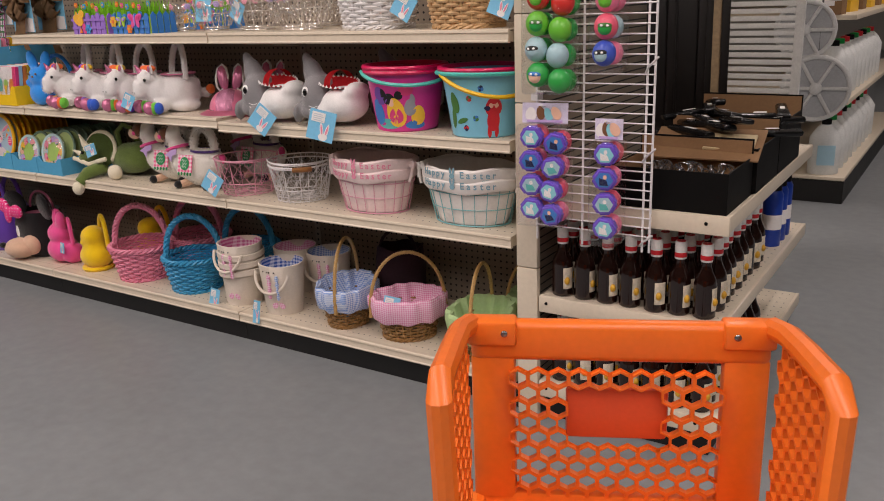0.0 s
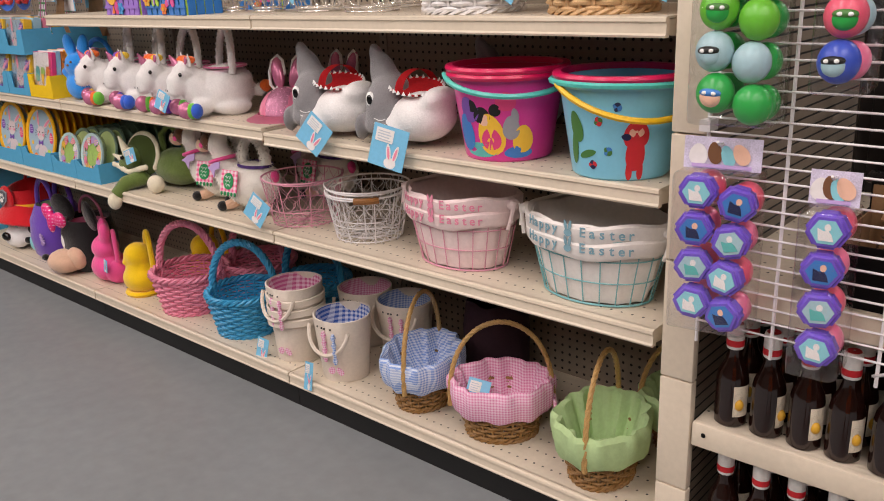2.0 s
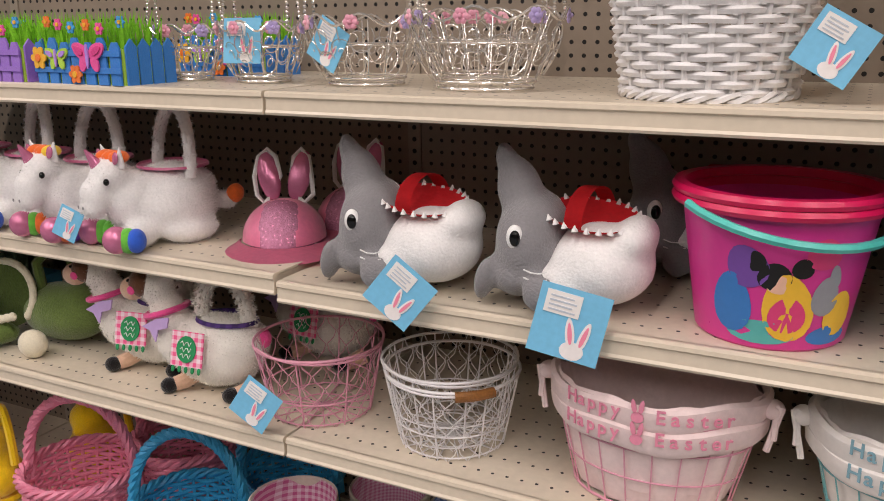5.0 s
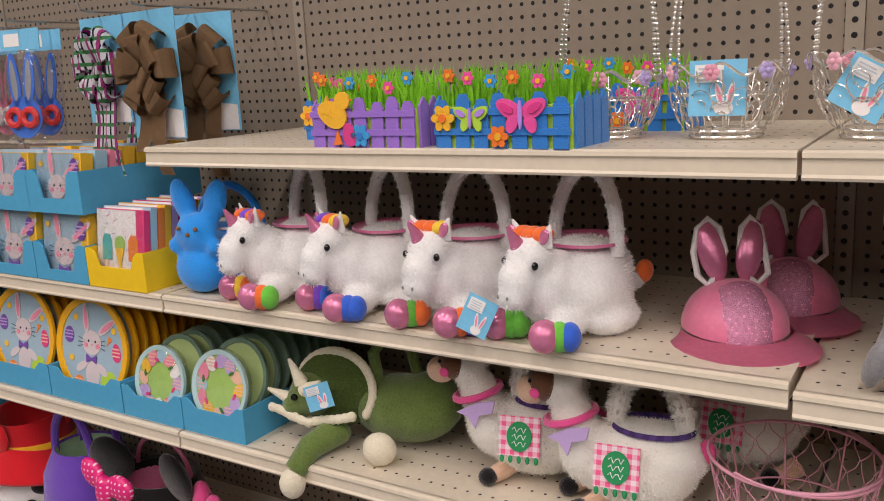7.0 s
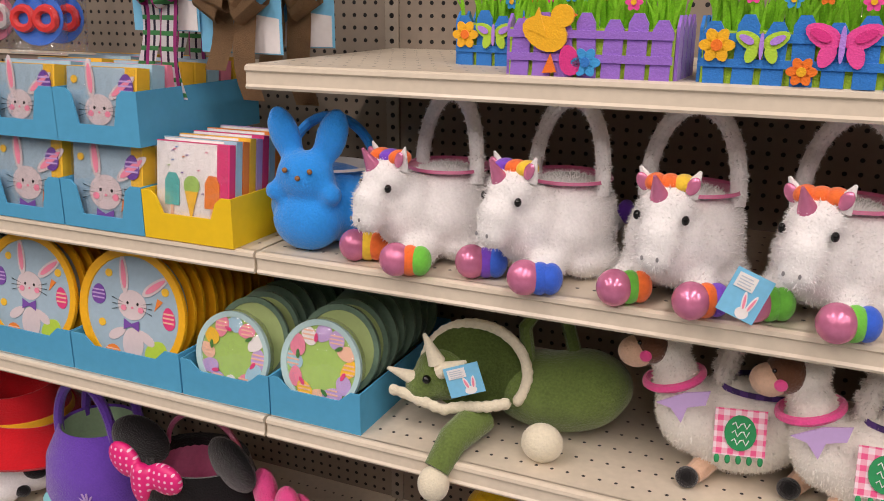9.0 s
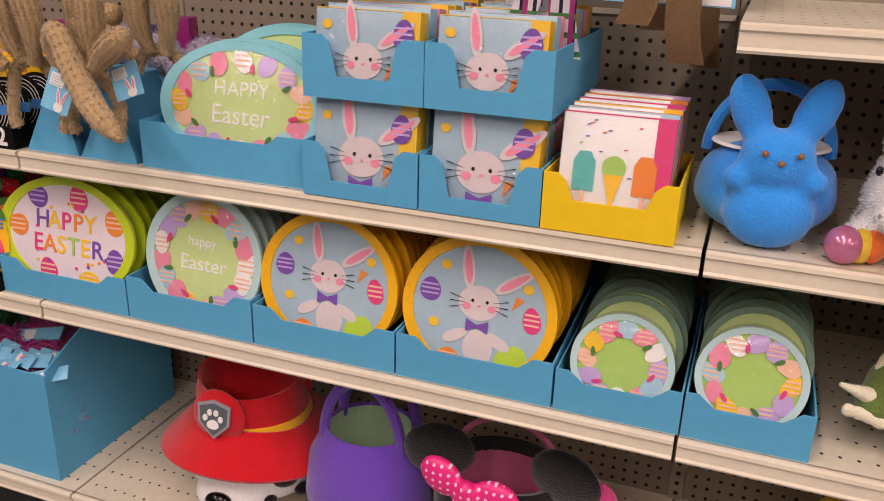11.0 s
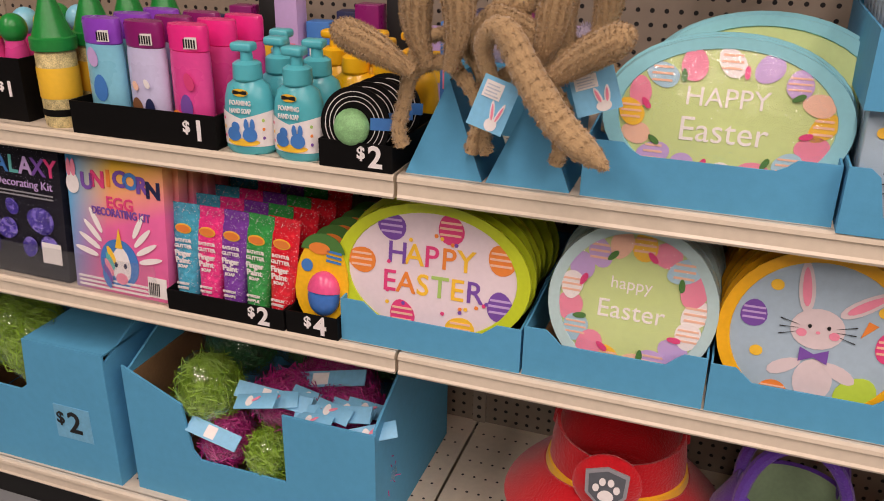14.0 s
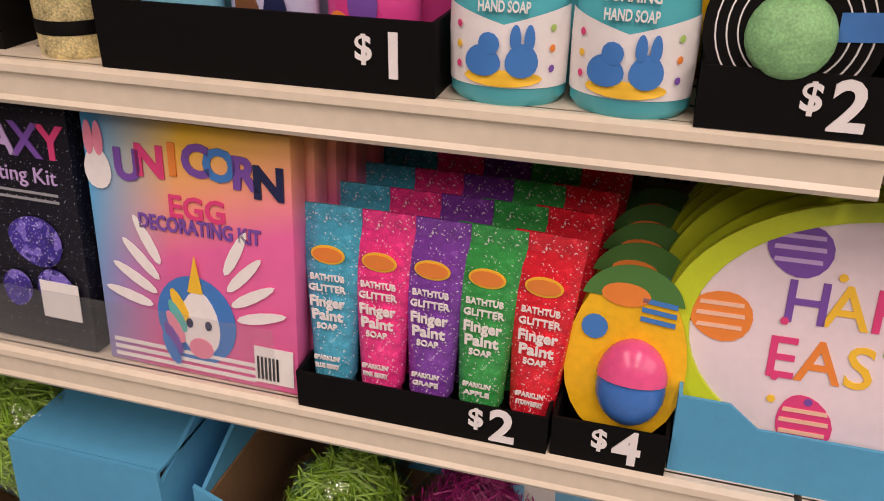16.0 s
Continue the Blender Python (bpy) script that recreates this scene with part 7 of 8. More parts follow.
# ---- bottom shelf: lined, canvas and wicker baskets ----
G_BLUE, G_PINK = gingham("blue_gingham_cloth", "7F9ED8", "D8E0F0", 0.0075), gingham("pink_gingham_cloth", "E08AB4", "F4D4E4", 0.0075)
G_GREEN = material("pale_green_cloth", "B4CF96", 0.88, var=0.1, scale=10, bump=0.4, bscale=50)
lined_basket(-0.185, 0.125, S1, G_GREEN, "pale green", 0.128, 0.15, 0.31, 104, 1)
lined_basket(-0.49, 0.13, S1, G_PINK, "pink gingham", 0.125, 0.15, 0.31, 38, 2)
lined_basket(-0.775, 0.14, S1, G_BLUE, "blue gingham", 0.128, 0.15, 0.32, 110, 3)
lined_basket(-0.06, 0.36, S1, G_GREEN, "pale green", 0.128, 0.15, 0.31, 30, 4)
tag(-0.53, 0.075, S1 + 0.11, 0.06, 0.09, 30, 14, -35)
MAROON = material("dark_maroon_cloth", "2E1420", 0.9, var=0.2, scale=12, bump=0.4, bscale=60)
t = thing("cloth_bag", "dark maroon cloth bag standing behind the baskets", "bag", pose(-0.7, 0.385, S1, 0, 0, 12))
part("body", lathe(bmesh.new(), [(0.002, 0), (0.085, 0), (0.1, 0.02), (0.105, 0.16), (0.09, 0.24), (0.084, 0.24), (0.09, 0.1), (0.002, 0.08)], 36, sy=0.8, wave=lambda a, k: (0.004 * math.sin(6 * a + k), 0.004 * math.sin(5 * a) * (k in (4, 5)))), MAROON, t)
part("strap", tube(bmesh.new(), [(0.075 * math.cos(a), -0.02, 0.225 + 0.08 * math.sin(a)) for a in [math.pi * i / 14 for i in range(15)]], 0.006, 6), MAROON, t)


def canvas_bucket(x, y, z, h, r, lining, word, rz, nested=0):
    t = thing("canvas_bucket", f"natural canvas bucket with {word} lining and ribbon ears", "canvas bucket", pose(x, y, z, 0, 0, rz), "canvas buckets")
    part("body", lathe(bmesh.new(), [(0.002, 0.002), (r * 0.78, 0.0), (r * 0.8, 0.006), (r, h), (r * 0.97, h + 0.002), (r * 0.95, h - 0.002), (r * 0.8, 0.05), (0.002, 0.05)], 40, wave=lambda a, k: (0.002 * math.sin(3 * a + k), 0)), CANVAS, t)
    part("lining", lathe(bmesh.new(), [(r * 0.945, h - 0.001), (r * 0.9, h - 0.03), (r * 0.74, 0.065), (0.002, 0.06)], 40), lining, t, f"{word} lining")
    for k in range(nested):
        zz = h - 0.035 - 0.034 * k
        part("nested_rim", lathe(bmesh.new(), [(r * 0.985, zz - 0.024), (r * 1.05, zz - 0.02), (r * 1.055, zz), (r * 1.0, zz + 0.003)], 40, wave=lambda a, q: (0.002 * math.sin(4 * a + k), 0.003 * math.sin(2 * a + k))), CANVAS, t)
    for sx in (-0.32, 0.05):
        for k in range(2):
            part("rivet", ball(bmesh.new(), (r * math.sin(sx + 0.25 * k) * 0.97, -r * math.cos(sx + 0.25 * k) * 0.97, h - 0.022), 0.003, u=8, v=6), EYE_BLACK if word == "blue gingham" else GREYM, t)
    for sx in (-1, 1):
        pts = [(sx * 0.02 + 0.004 * math.sin(9 * u), -r * 0.92 - 0.012, h - 0.03 - u) for u in [0.012 * i for i in range(9)]]
        part("ribbon", tube(bmesh.new(), [(p[0] + 0.022, p[1] + 0.004, p[2]) for p in pts], [0.004 + 0.004 * math.sin(1.6 * i) ** 2 for i in range(9)], 6), G_PINK if sx < 0 or word != "blue gingham" else G_BLUE, t, "gingham ribbon")
    pts = [(r * 0.9 * math.cos(a), -r * 0.72 - 0.03 * abs(math.sin(a)), h - 0.03 - 0.075 * abs(math.sin(a))) for a in [math.pi * i / 14 for i in range(15)]]
    part("strap", tube(bmesh.new(), pts, 0.006, 6), CANVAS, t)
    bm = bmesh.new()
    for sx in (-1, 1):
        prism(bm, egg_pts(sx * 0.014, 0.028, 0.011, 0.014, 12, sx * 40), -0.0012, 0)
    part("butterfly_print", bm, G_PINK, t, at=pose(0.035, -r * 0.83 - 0.0035, 0.02, 8, 0, 14))
    return t


canvas_bucket(-1.075, 0.115, S1, 0.2, 0.088, gingham("blue_check_lining", "3A5FB4", "D8DEF0", 0.014), "blue gingham", 4)
canvas_bucket(-1.3, 0.12, S1, 0.25, 0.09, gingham("pink_check_lining", "D0659A", "F0D4E2", 0.014), "pink gingham", -4, 3)
canvas_bucket(-1.0, 0.31, S1, 0.2, 0.09, G_BLUE, "blue", 10)
canvas_bucket(-1.2, 0.33, S1, 0.19, 0.09, G_PINK, "pink", 10)
tag(-1.385, 0.03, S1 + 0.02, 0.045, 0.085, 10, 10)
tag(-1.12, 0.0, S1 + 0.02, 0.03, 0.09, 10, 4)
wicker("w", "round blue painted wicker basket with hoop handle", -1.612, 0.145, S1, WICK_BLUE, 0.098, 0.128, 0.135, 0.0052, 0.315, 24, rows=13, stakes=24)
wicker("w", "round blue painted wicker basket with hoop handle", -1.5, 0.36, S1, WICK_BLUE, 0.098, 0.128, 0.135, 0.0052, 0.315, 12, rows=13, stakes=24)
wicker("w", "round pink painted wicker basket with hoop handle", -1.955, 0.15, S1, WICK_PINK, 0.105, 0.138, 0.14, 0.0054, 0.325, 20, rows=13, stakes=24)
wicker("w", "round pink painted wicker basket with hoop handle", -1.83, 0.37, S1, WICK_PINK, 0.105, 0.138, 0.14, 0.0054, 0.325, 10, rows=13, stakes=24)

# ---- bottom shelf: plush chick, rabbit and mouse-eared bag ----
bm = bmesh.new()
ball(bm, (0, 0, 0.065), (0.084, 0.075, 0.062))
ball(bm, (0, -0.005, 0.155), (0.06, 0.056, 0.052))
ball(bm, (0, 0, 0.105), (0.062, 0.06, 0.05))
ball(bm, (0, -0.055, 0.135), (0.014, 0.016, 0.011))
CHICK = settled(bm, 0.0065, 6)


def chick(x, y, rz):
    t = thing("chick_basket", "bright yellow plush chick basket", "plush basket", pose(x, y, S1, 0, 0, rz), "chick baskets")
    part("body", CHICK, YEL_FUR, t)
    part("base_pad", lathe(bmesh.new(), [(0.002, 0), (0.068, 0), (0.074, 0.01), (0.068, 0.02), (0.002, 0.02)], 28), YEL_FUR, t)
    part("handle", tube(bmesh.new(), [(0.045 + 0.052 * math.cos(a), 0.03, 0.12 + 0.135 * math.sin(a)) for a in [math.pi * i / 16 for i in range(17)]], 0.0105, 8), YEL_FUR, t)
    for sx in (-1, 1):
        part("eye", ball(bmesh.new(), (sx * 0.03, -0.046, 0.165), 0.004, u=8, v=6), EYE_BLACK, t)


chick(-2.255, 0.12, -20)
chick(-2.13, 0.34, 0)
bm = bmesh.new()
ball(bm, (0, 0, 0.062), (0.09, 0.072, 0.063))
ball(bm, (0, -0.005, 0.14), (0.072, 0.055, 0.052))
for sx in (-1, 1):
    ball(bm, (sx * 0.042, 0, 0.205), (0.034, 0.024, 0.05), (0, sx * 8, 0))
PBUN = settled(bm, 0.0065, 6)
t = thing("rabbit_basket", "hot pink plush rabbit-shaped basket", "plush basket", pose(-2.515, 0.12, S1, 0, 0, -24))
part("body", PBUN, PINK_FUR, t)
part("handle", tube(bmesh.new(), [(0.05 + 0.052 * math.cos(a), 0.03, 0.1 + 0.115 * math.sin(a)) for a in [math.pi * i / 16 for i in range(17)]], 0.0095, 8), PINK_FUR, t)
part("side_pouch", ball(bmesh.new(), (0.07, 0.03, 0.05), (0.04, 0.055, 0.05)), PINK_FUR, t)
for sx in (-1, 1):
    part("eye", ball(bmesh.new(), (sx * 0.022, -0.047, 0.135), 0.0035, u=8, v=6), EYE_BLACK, t)
tag(-2.43, 0.06, S1 + 0.09, 0.04, 0.05, -10, 0)

SPOT_PINK = overlay(material("pink_spotted_satin", "E8287F", 0.4, var=0.06), "F7C8DC", dots(0, 0, 0.014, 0.014, 0.0028))
t = thing("mouse_ear_bag", "black round-eared plush bag with a pink spotted bow", "plush basket", pose(-2.745, 0.165, S1))
bm = bmesh.new()
lathe(bm, [(0.002, 0.0), (0.105, 0.0), (0.135, 0.06), (0.135, 0.16), (0.115, 0.225), (0.1, 0.22), (0.1, 0.1), (0.002, 0.08)], 36, sy=0.8)
part("body", bm, BLACK_FUR, t)
part("pink_lining", lathe(bmesh.new(), [(0.11, 0.222), (0.1, 0.2), (0.08, 0.1), (0.002, 0.09)], 32, sy=0.8), PINK_SATIN, t, "dusty pink lining")
for sx, xx in ((-1, -0.115), (1, 0.125)):
    part("ear", ball(bmesh.new(), (xx, -0.045, 0.255), (0.068, 0.02, 0.066), (10, 0, -sx * 12)), BLACK_FUR, t, "round black ear")
part("muzzle", ball(bmesh.new(), (-0.005, -0.12, 0.055), (0.085, 0.07, 0.05)), BEIGE_FUR, t, "beige muzzle")
part("nose", ball(bmesh.new(), (-0.06, -0.175, 0.075), (0.022, 0.016, 0.014)), BLACK_FUR, t)
part("cheek", ball(bmesh.new(), (0.05, -0.095, 0.07), (0.05, 0.04, 0.05)), BEIGE_FUR, t)
part("eye", ball(bmesh.new(), (-0.03, -0.1, 0.13), (0.02, 0.01, 0.034)), EYE_WHITE, t)
bm = bmesh.new()
for sx in (-1, 1):
    ball(bm, (sx * 0.05 - 0.03, -0.125, 0.25 - 0.025 * sx * 0.4), (0.045, 0.018, 0.034), (0, -sx * 16 + 22, 0))
ball(bm, (-0.03, -0.14, 0.225), (0.024, 0.014, 0.045))
ball(bm, (-0.03, -0.136, 0.25), (0.016, 0.018, 0.02))
part("bow", settled(bm, 0.005, 2), SPOT_PINK, t, "pink spotted bow")
part("strap", tube(bmesh.new(), [(0.1 * math.cos(a), 0.02, 0.22 + 0.09 * math.sin(a)) for a in [math.pi * i / 16 for i in range(17)]], 0.006, 6), PINK_SATIN, t)

# ---- bottom shelf: purple bag and red hat dog ----
SNOW_LINE = material("pale_green_lining", "A8C4A0", 0.8, var=0.1, bump=0.3, bscale=30)
t = thing("purple_bucket_bag", "purple plush bucket bag with pale green lining", "plush basket", pose(-3.02, 0.16, S1, 0, 0, 0))
part("body", lathe(bmesh.new(), [(0.002, 0), (0.1, 0), (0.125, 0.03), (0.135, 0.1), (0.125, 0.18), (0.092, 0.245), (0.088, 0.248), (0.084, 0.243), (0.11, 0.15), (0.1, 0.05), (0.002, 0.04)], 40, sy=0.9), PURPLE_FUR, t)
part("lining", lathe(bmesh.new(), [(0.0835, 0.2425), (0.082, 0.2), (0.08, 0.1), (0.002, 0.07)], 40, sy=0.9, wave=lambda a, k: (0.0015 * math.sin(14 * a) * (k > 0), 0)), SNOW_LINE, t, "pale green lining")
for yy in (-0.02, 0.06):
    part("handle", tube(bmesh.new(), [(0.082 * math.cos(a), yy - 0.02, 0.225 + 0.135 * math.sin(a)) for a in [math.pi * i / 16 for i in range(17)]], 0.011, 8), PURPLE_FUR, t)
part("print_patch", ball(bmesh.new(), (-0.06, -0.098, 0.07), (0.032, 0.014, 0.036)), PRINT["aqua"], t)
for k in range(6):
    a = math.pi * k / 6
    part("snowflake_arm", tube(bmesh.new(), [(0.06 + 0.028 * math.cos(a), -0.112, 0.11 + 0.028 * math.sin(a)), (0.06 - 0.028 * math.cos(a), -0.112, 0.11 - 0.028 * math.sin(a))], 0.0022, 4), PRINT["lilac"], t)

t = thing("dog_basket", "white spotted plush dog basket with red fire hat", "plush basket", pose(-3.31, 0.19, S1, 0, 0, 4))
bm = bmesh.new()
ball(bm, (0, 0, 0.085), (0.15, 0.13, 0.085))
ball(bm, (0, -0.11, 0.055), (0.08, 0.05, 0.05))
DOG = settled(bm, 0.008, 5)
part("head", DOG, WHITE_FUR, t)
for px, pz, r in ((0.11, 0.1, 0.028), (-0.12, 0.09, 0.03), (0.08, 0.05, 0.02), (0.135, 0.06, 0.018), (-0.07, 0.12, 0.018)):
    part("black_spot", ball(bmesh.new(), (px, -0.13 * math.sqrt(max(0.05, 1 - (px / 0.15) ** 2)) * 0.93, pz), (r, 0.012, r * 0.8), (0, 0, px * 300)), BLACK_FUR, t)
for sx in (-1, 1):
    part("eye", ball(bmesh.new(), (sx * 0.05, -0.118, 0.125), (0.022, 0.012, 0.017)), EYE_WHITE, t)
    part("iris", ball(bmesh.new(), (sx * 0.05, -0.127, 0.124), (0.012, 0.008, 0.012)), PRINT["teal"], t)
part("nose", ball(bmesh.new(), (0.0, -0.16, 0.07), (0.03, 0.016, 0.02)), EYE_BLACK, t)
part("brim", lathe(bmesh.new(), [(0.12, 0.185), (0.16, 0.155), (0.195, 0.13), (0.2, 0.138), (0.165, 0.175), (0.13, 0.208), (0.115, 0.205)], 48, sy=0.92, wave=lambda a, k: (0, 0.02 * math.sin(a) ** 2 - 0.012)), RED_FUR, t, "wide red hat brim")
part("crown", lathe(bmesh.new(), [(0.122, 0.19), (0.118, 0.25), (0.112, 0.29), (0.106, 0.288), (0.108, 0.21), (0.1, 0.16), (0.002, 0.14)], 44, sy=0.92, wave=lambda a, k: (0, 0.014 * math.sin(a) * (k in (2, 3)))), RED_FUR, t)
part("hat_band", lathe(bmesh.new(), [(0.124, 0.196), (0.127, 0.2), (0.124, 0.214), (0.119, 0.216)], 44, sy=0.92), FELT["yellow"], t, "yellow hat band")
part("hat_flap", ball(bmesh.new(), (-0.01, -0.118, 0.245), (0.058, 0.016, 0.058)), RED_FUR, t)
sh = pose(-0.01, -0.137, 0.248, -8)
part("badge", prism(bmesh.new(), [(-0.036, 0.03), (0, 0.04), (0.036, 0.03), (0.034, -0.01), (0.0, -0.042), (-0.034, -0.01)], -0.002, 0.002), PRINT["grey"], t, "grey shield badge", at=sh)
part("badge_field", prism(bmesh.new(), [(-0.03, 0.025), (0, 0.034), (0.03, 0.025), (0.028, -0.008), (0.0, -0.035), (-0.028, -0.008)], -0.004, -0.0024), plain("slate_badge", "5A5F66", 0.5), t, at=sh)
bm = prism(bmesh.new(), egg_pts(0, -0.01, 0.013, 0.01), -0.006, -0.0044)
for px, pz in ((-0.017, 0.003), (-0.007, 0.015), (0.007, 0.015), (0.017, 0.003)):
    prism(bm, ring((px, pz), 0.0055, 0.007, 10), -0.006, -0.0044)
part("paw_mark", bm, PRINT["white"], t, at=sh)
part("handle", tube(bmesh.new(), [(0.115 * math.cos(a), 0.03, 0.25 + 0.12 * math.sin(a)) for a in [math.pi * i / 16 for i in range(17)]], 0.008, 6), RED_FUR, t)

# ---- bottom shelf: big blue cartons of paper grass ----
def grass_clump(bm, c, r, n, rnd):
    for _ in range(n):
        a, b, q = rnd.uniform(0, 6.28), rnd.uniform(-1.2, 1.4), rnd.uniform(0.6, 1.0)
        p = Vector((c[0] + r[0] * q * math.cos(a) * math.cos(b), c[1] + r[1] * q * math.sin(a) * math.cos(b), c[2] + r[2] * q * math.sin(b)))
        d = Vector((rnd.uniform(-1, 1), rnd.uniform(-1, 1), rnd.uniform(-1, 1)))
        out = (p - Vector(c)).normalized()
        d = (d - out * d.dot(out) * 0.85).normalized()
        e = d.orthogonal().normalized() * 0.0009
        f = d.cross(e).normalized() * rnd.uniform(-0.008, 0.008)
        L = rnd.uniform(0.015, 0.035)
        v = [bm.verts.new(p - d * L - e), bm.verts.new(p - d * L + e), bm.verts.new(p + f + e), bm.verts.new(p + f - e), bm.verts.new(p + d * L + e), bm.verts.new(p + d * L - e)]
        bm.faces.new((v[0], v[1], v[2], v[3]))
        bm.faces.new((v[3], v[2], v[4], v[5]))


GRASS = {k: material("paper_grass_" + k, v, 0.45, var=0.5, scale=60) for k, v in dict(green="86B030", dark="2E6A3E", magenta="B4267E").items()}


def grass_bag(x, y, z, r, colour, seed, strip=False):
    rnd = random.Random(seed)
    t = thing("paper_grass_bag", f"clear bag of shredded {colour} paper grass", "craft grass", pose(x, y, z), "paper grass bags")
    bm = bmesh.new()
    grass_clump(bm, (0, 0, 0), r, 1700, rnd)
    ball(bm, (0, 0, 0), tuple(q * 0.55 for q in r))
    part("paper_grass", bm, GRASS[colour], t)
    bm = bmesh.new()
    ball(bm, (0, 0, 0), tuple(q * 1.12 for q in r), u=30, v=20)
    for v in bm.verts:
        v.co *= 1 + 0.1 * noise.noise(v.co * 30 + Vector((seed, 0, 0)))
    fm = part("bag", bm, FILM, t, "crinkled clear plastic bag")
    fm.visible_shadow = False
    if strip:
        part("header_strip", B(-r[0], r[0], -0.002, 0.002, -0.016, 0.016), TAG_SKY, t, "blue header strip", at=pose(0, -r[1] * 0.9, r[2] * 0.8, -50, 15 * math.sin(seed), 0))
        part("strip_rabbit", B(-r[0] * 0.3, r[0] * 0.1, -0.003, -0.002, -0.012, 0.012), PRINT["white"], t, at=pose(0, -r[1] * 0.9, r[2] * 0.8, -50, 15 * math.sin(seed), 0))


def big_carton(x0, x1, y, depth, h, pts, label):
    t = thing("large_display_carton", label, "display box", pose(x0, y, S1), "large cartons")
    w, k = x1 - x0, 0.005
    part("front_panel", prism(bmesh.new(), pts, 0, k), BLUE_CARD, t, smooth=0)
    rot = Matrix.Rotation(radians(90), 4, "Z")
    for x in (k, w):
        part("side_panel", prism(bmesh.new(), [(k, 0), (depth, 0), (depth, h + 0.06), (0.16, h + 0.06), (k, h - 0.01)], 0, k, Matrix.Translation((x, 0, 0)) @ rot), BLUE_CARD, t, smooth=0)
    part("inner_liner", B(k + 0.001, k + 0.004, 0.012, depth - 0.01, 0.01, h - 0.015), RAW_CARD, t)
    part("back_panel", B(k, w - k, depth, depth + k, 0, h + 0.06), BLUE_CARD, t)
    part("bottom", B(k, w - k, k, depth, 0, 0.004), RAW_CARD, t)
    return t


H = 0.282
big_carton(-4.25, -3.715, 0.03, 0.4, H, [(0, 0), (0.535, 0), (0.535, H - 0.02), (0.35, H - 0.02), (0.35, 0.11), (0.16, 0.11), (0.145, 0.13), (0.13, H - 0.05), (0, H + 0.01)], "large sky-blue carton with cut-out front, full of grass bags")
for k, (x, y, z, r, c, st) in enumerate(((-4.1, 0.1, S1 + 0.235, (0.07, 0.06, 0.07), "green", False), (-4.06, 0.085, S1 + 0.135, (0.055, 0.05, 0.05), "magenta", True), (-3.96, 0.085, S1 + 0.125, (0.05, 0.05, 0.05), "green", False),
                                         (-3.95, 0.15, S1 + 0.215, (0.08, 0.07, 0.05), "magenta", True), (-3.82, 0.14, S1 + 0.215, (0.08, 0.07, 0.05), "magenta", True), (-3.88, 0.22, S1 + 0.225, (0.09, 0.06, 0.05), "magenta", True),
                                         (-4.12, 0.26, S1 + 0.26, (0.08, 0.08, 0.07), "dark", False), (-3.97, 0.31, S1 + 0.27, (0.08, 0.07, 0.07), "dark", False), (-3.82, 0.32, S1 + 0.27, (0.08, 0.07, 0.07), "dark", False), (-3.78, 0.11, S1 + 0.12, (0.06, 0.05, 0.06), "magenta", False))):
    grass_bag(x, y, z, r, c, k, st)
for k in range(9):
    t = thing("blue_header_packet", "flat sky-blue printed packet lying among grass bags", "packet", pose(-3.97 + 0.03 * k, 0.055 + 0.02 * (k % 4), S1 + 0.262 - 0.004 * (k % 5), -62 + 6 * (k % 3), -14 + 9 * (k % 4), 20 * math.sin(k)), "blue packets")
    part("packet", B(-0.045, 0.045, 0, 0.003, -0.016, 0.016, 0.001), TAG_SKY, t)
    flat(t, "white_rabbit", egg_pts(-0.012, 0.0, 0.008, 0.011), -0.0006, PRINT["white"])
    flat(t, "pink_ear", egg_pts(0.002, 0.004, 0.003, 0.01, 10, -60), -0.0012, PRINT["pink"])
t = big_carton(-4.8, -4.285, 0.02, 0.4, 0.3, [(0, 0), (0.515, 0), (0.515, 0.31), (0.32, 0.31), (0.31, 0.2), (0.29, 0.185), (0.08, 0.185), (0.07, 0.31), (0, 0.31)], "large sky-blue carton with a two dollar price")
part("top_flap", B(0.32, 0.515, 0.006, 0.15, 0.306, 0.31), BLUE_CARD, t)
part("price_patch", B(-0.045, 0.045, -0.001, 0.0, -0.04, 0.04), plain("pale_blue_patch", "6FB4D6", 0.7), t, at=pose(0.415, 0, 0.13))
price(t, "$2", 0.41, -0.002, 0.13, 0.05, BLACK_TXT)
for k in range(5):
    grass_bag(-4.66 + 0.07 * (k % 3), 0.09 + 0.07 * (k // 3), S1 + 0.25 + 0.02 * (k % 2), (0.07, 0.06, 0.075), "green", 20 + k)
t = big_carton(-5.35, -4.82, 0.02, 0.4, 0.3, [(0, 0), (0.53, 0), (0.53, 0.3), (0, 0.3)], "large sky-blue carton on the bottom shelf")

# ---- end unit: shelves, bottles, boxes, wire panel ----
def end_shelf(z, x1, y1, label):
    sh = thing("end_shelf", label, "shelf", pose(0.0, 0.0, z), "shelves of the end unit")
    part("deck", B(0.095, x1 - 0.012, 0.004, y1, -0.004, 0), CREAM_TOP, sh)
    part("side_edge", B(0.095, x1, -0.012, 0.004, -0.05, 0.002, 0.003), CREAM, sh)
    part("front_edge", B(x1 - 0.012, x1, 0.004, y1, -0.042, 0.002, 0.003), CREAM, sh)
    for x in (0.12, x1 - 0.06):
        part("bolt", ball(bmesh.new(), (x, -0.013, -0.02), (0.005, 0.003, 0.005), u=8, v=6), BLACK_CARD, sh)
    return sh


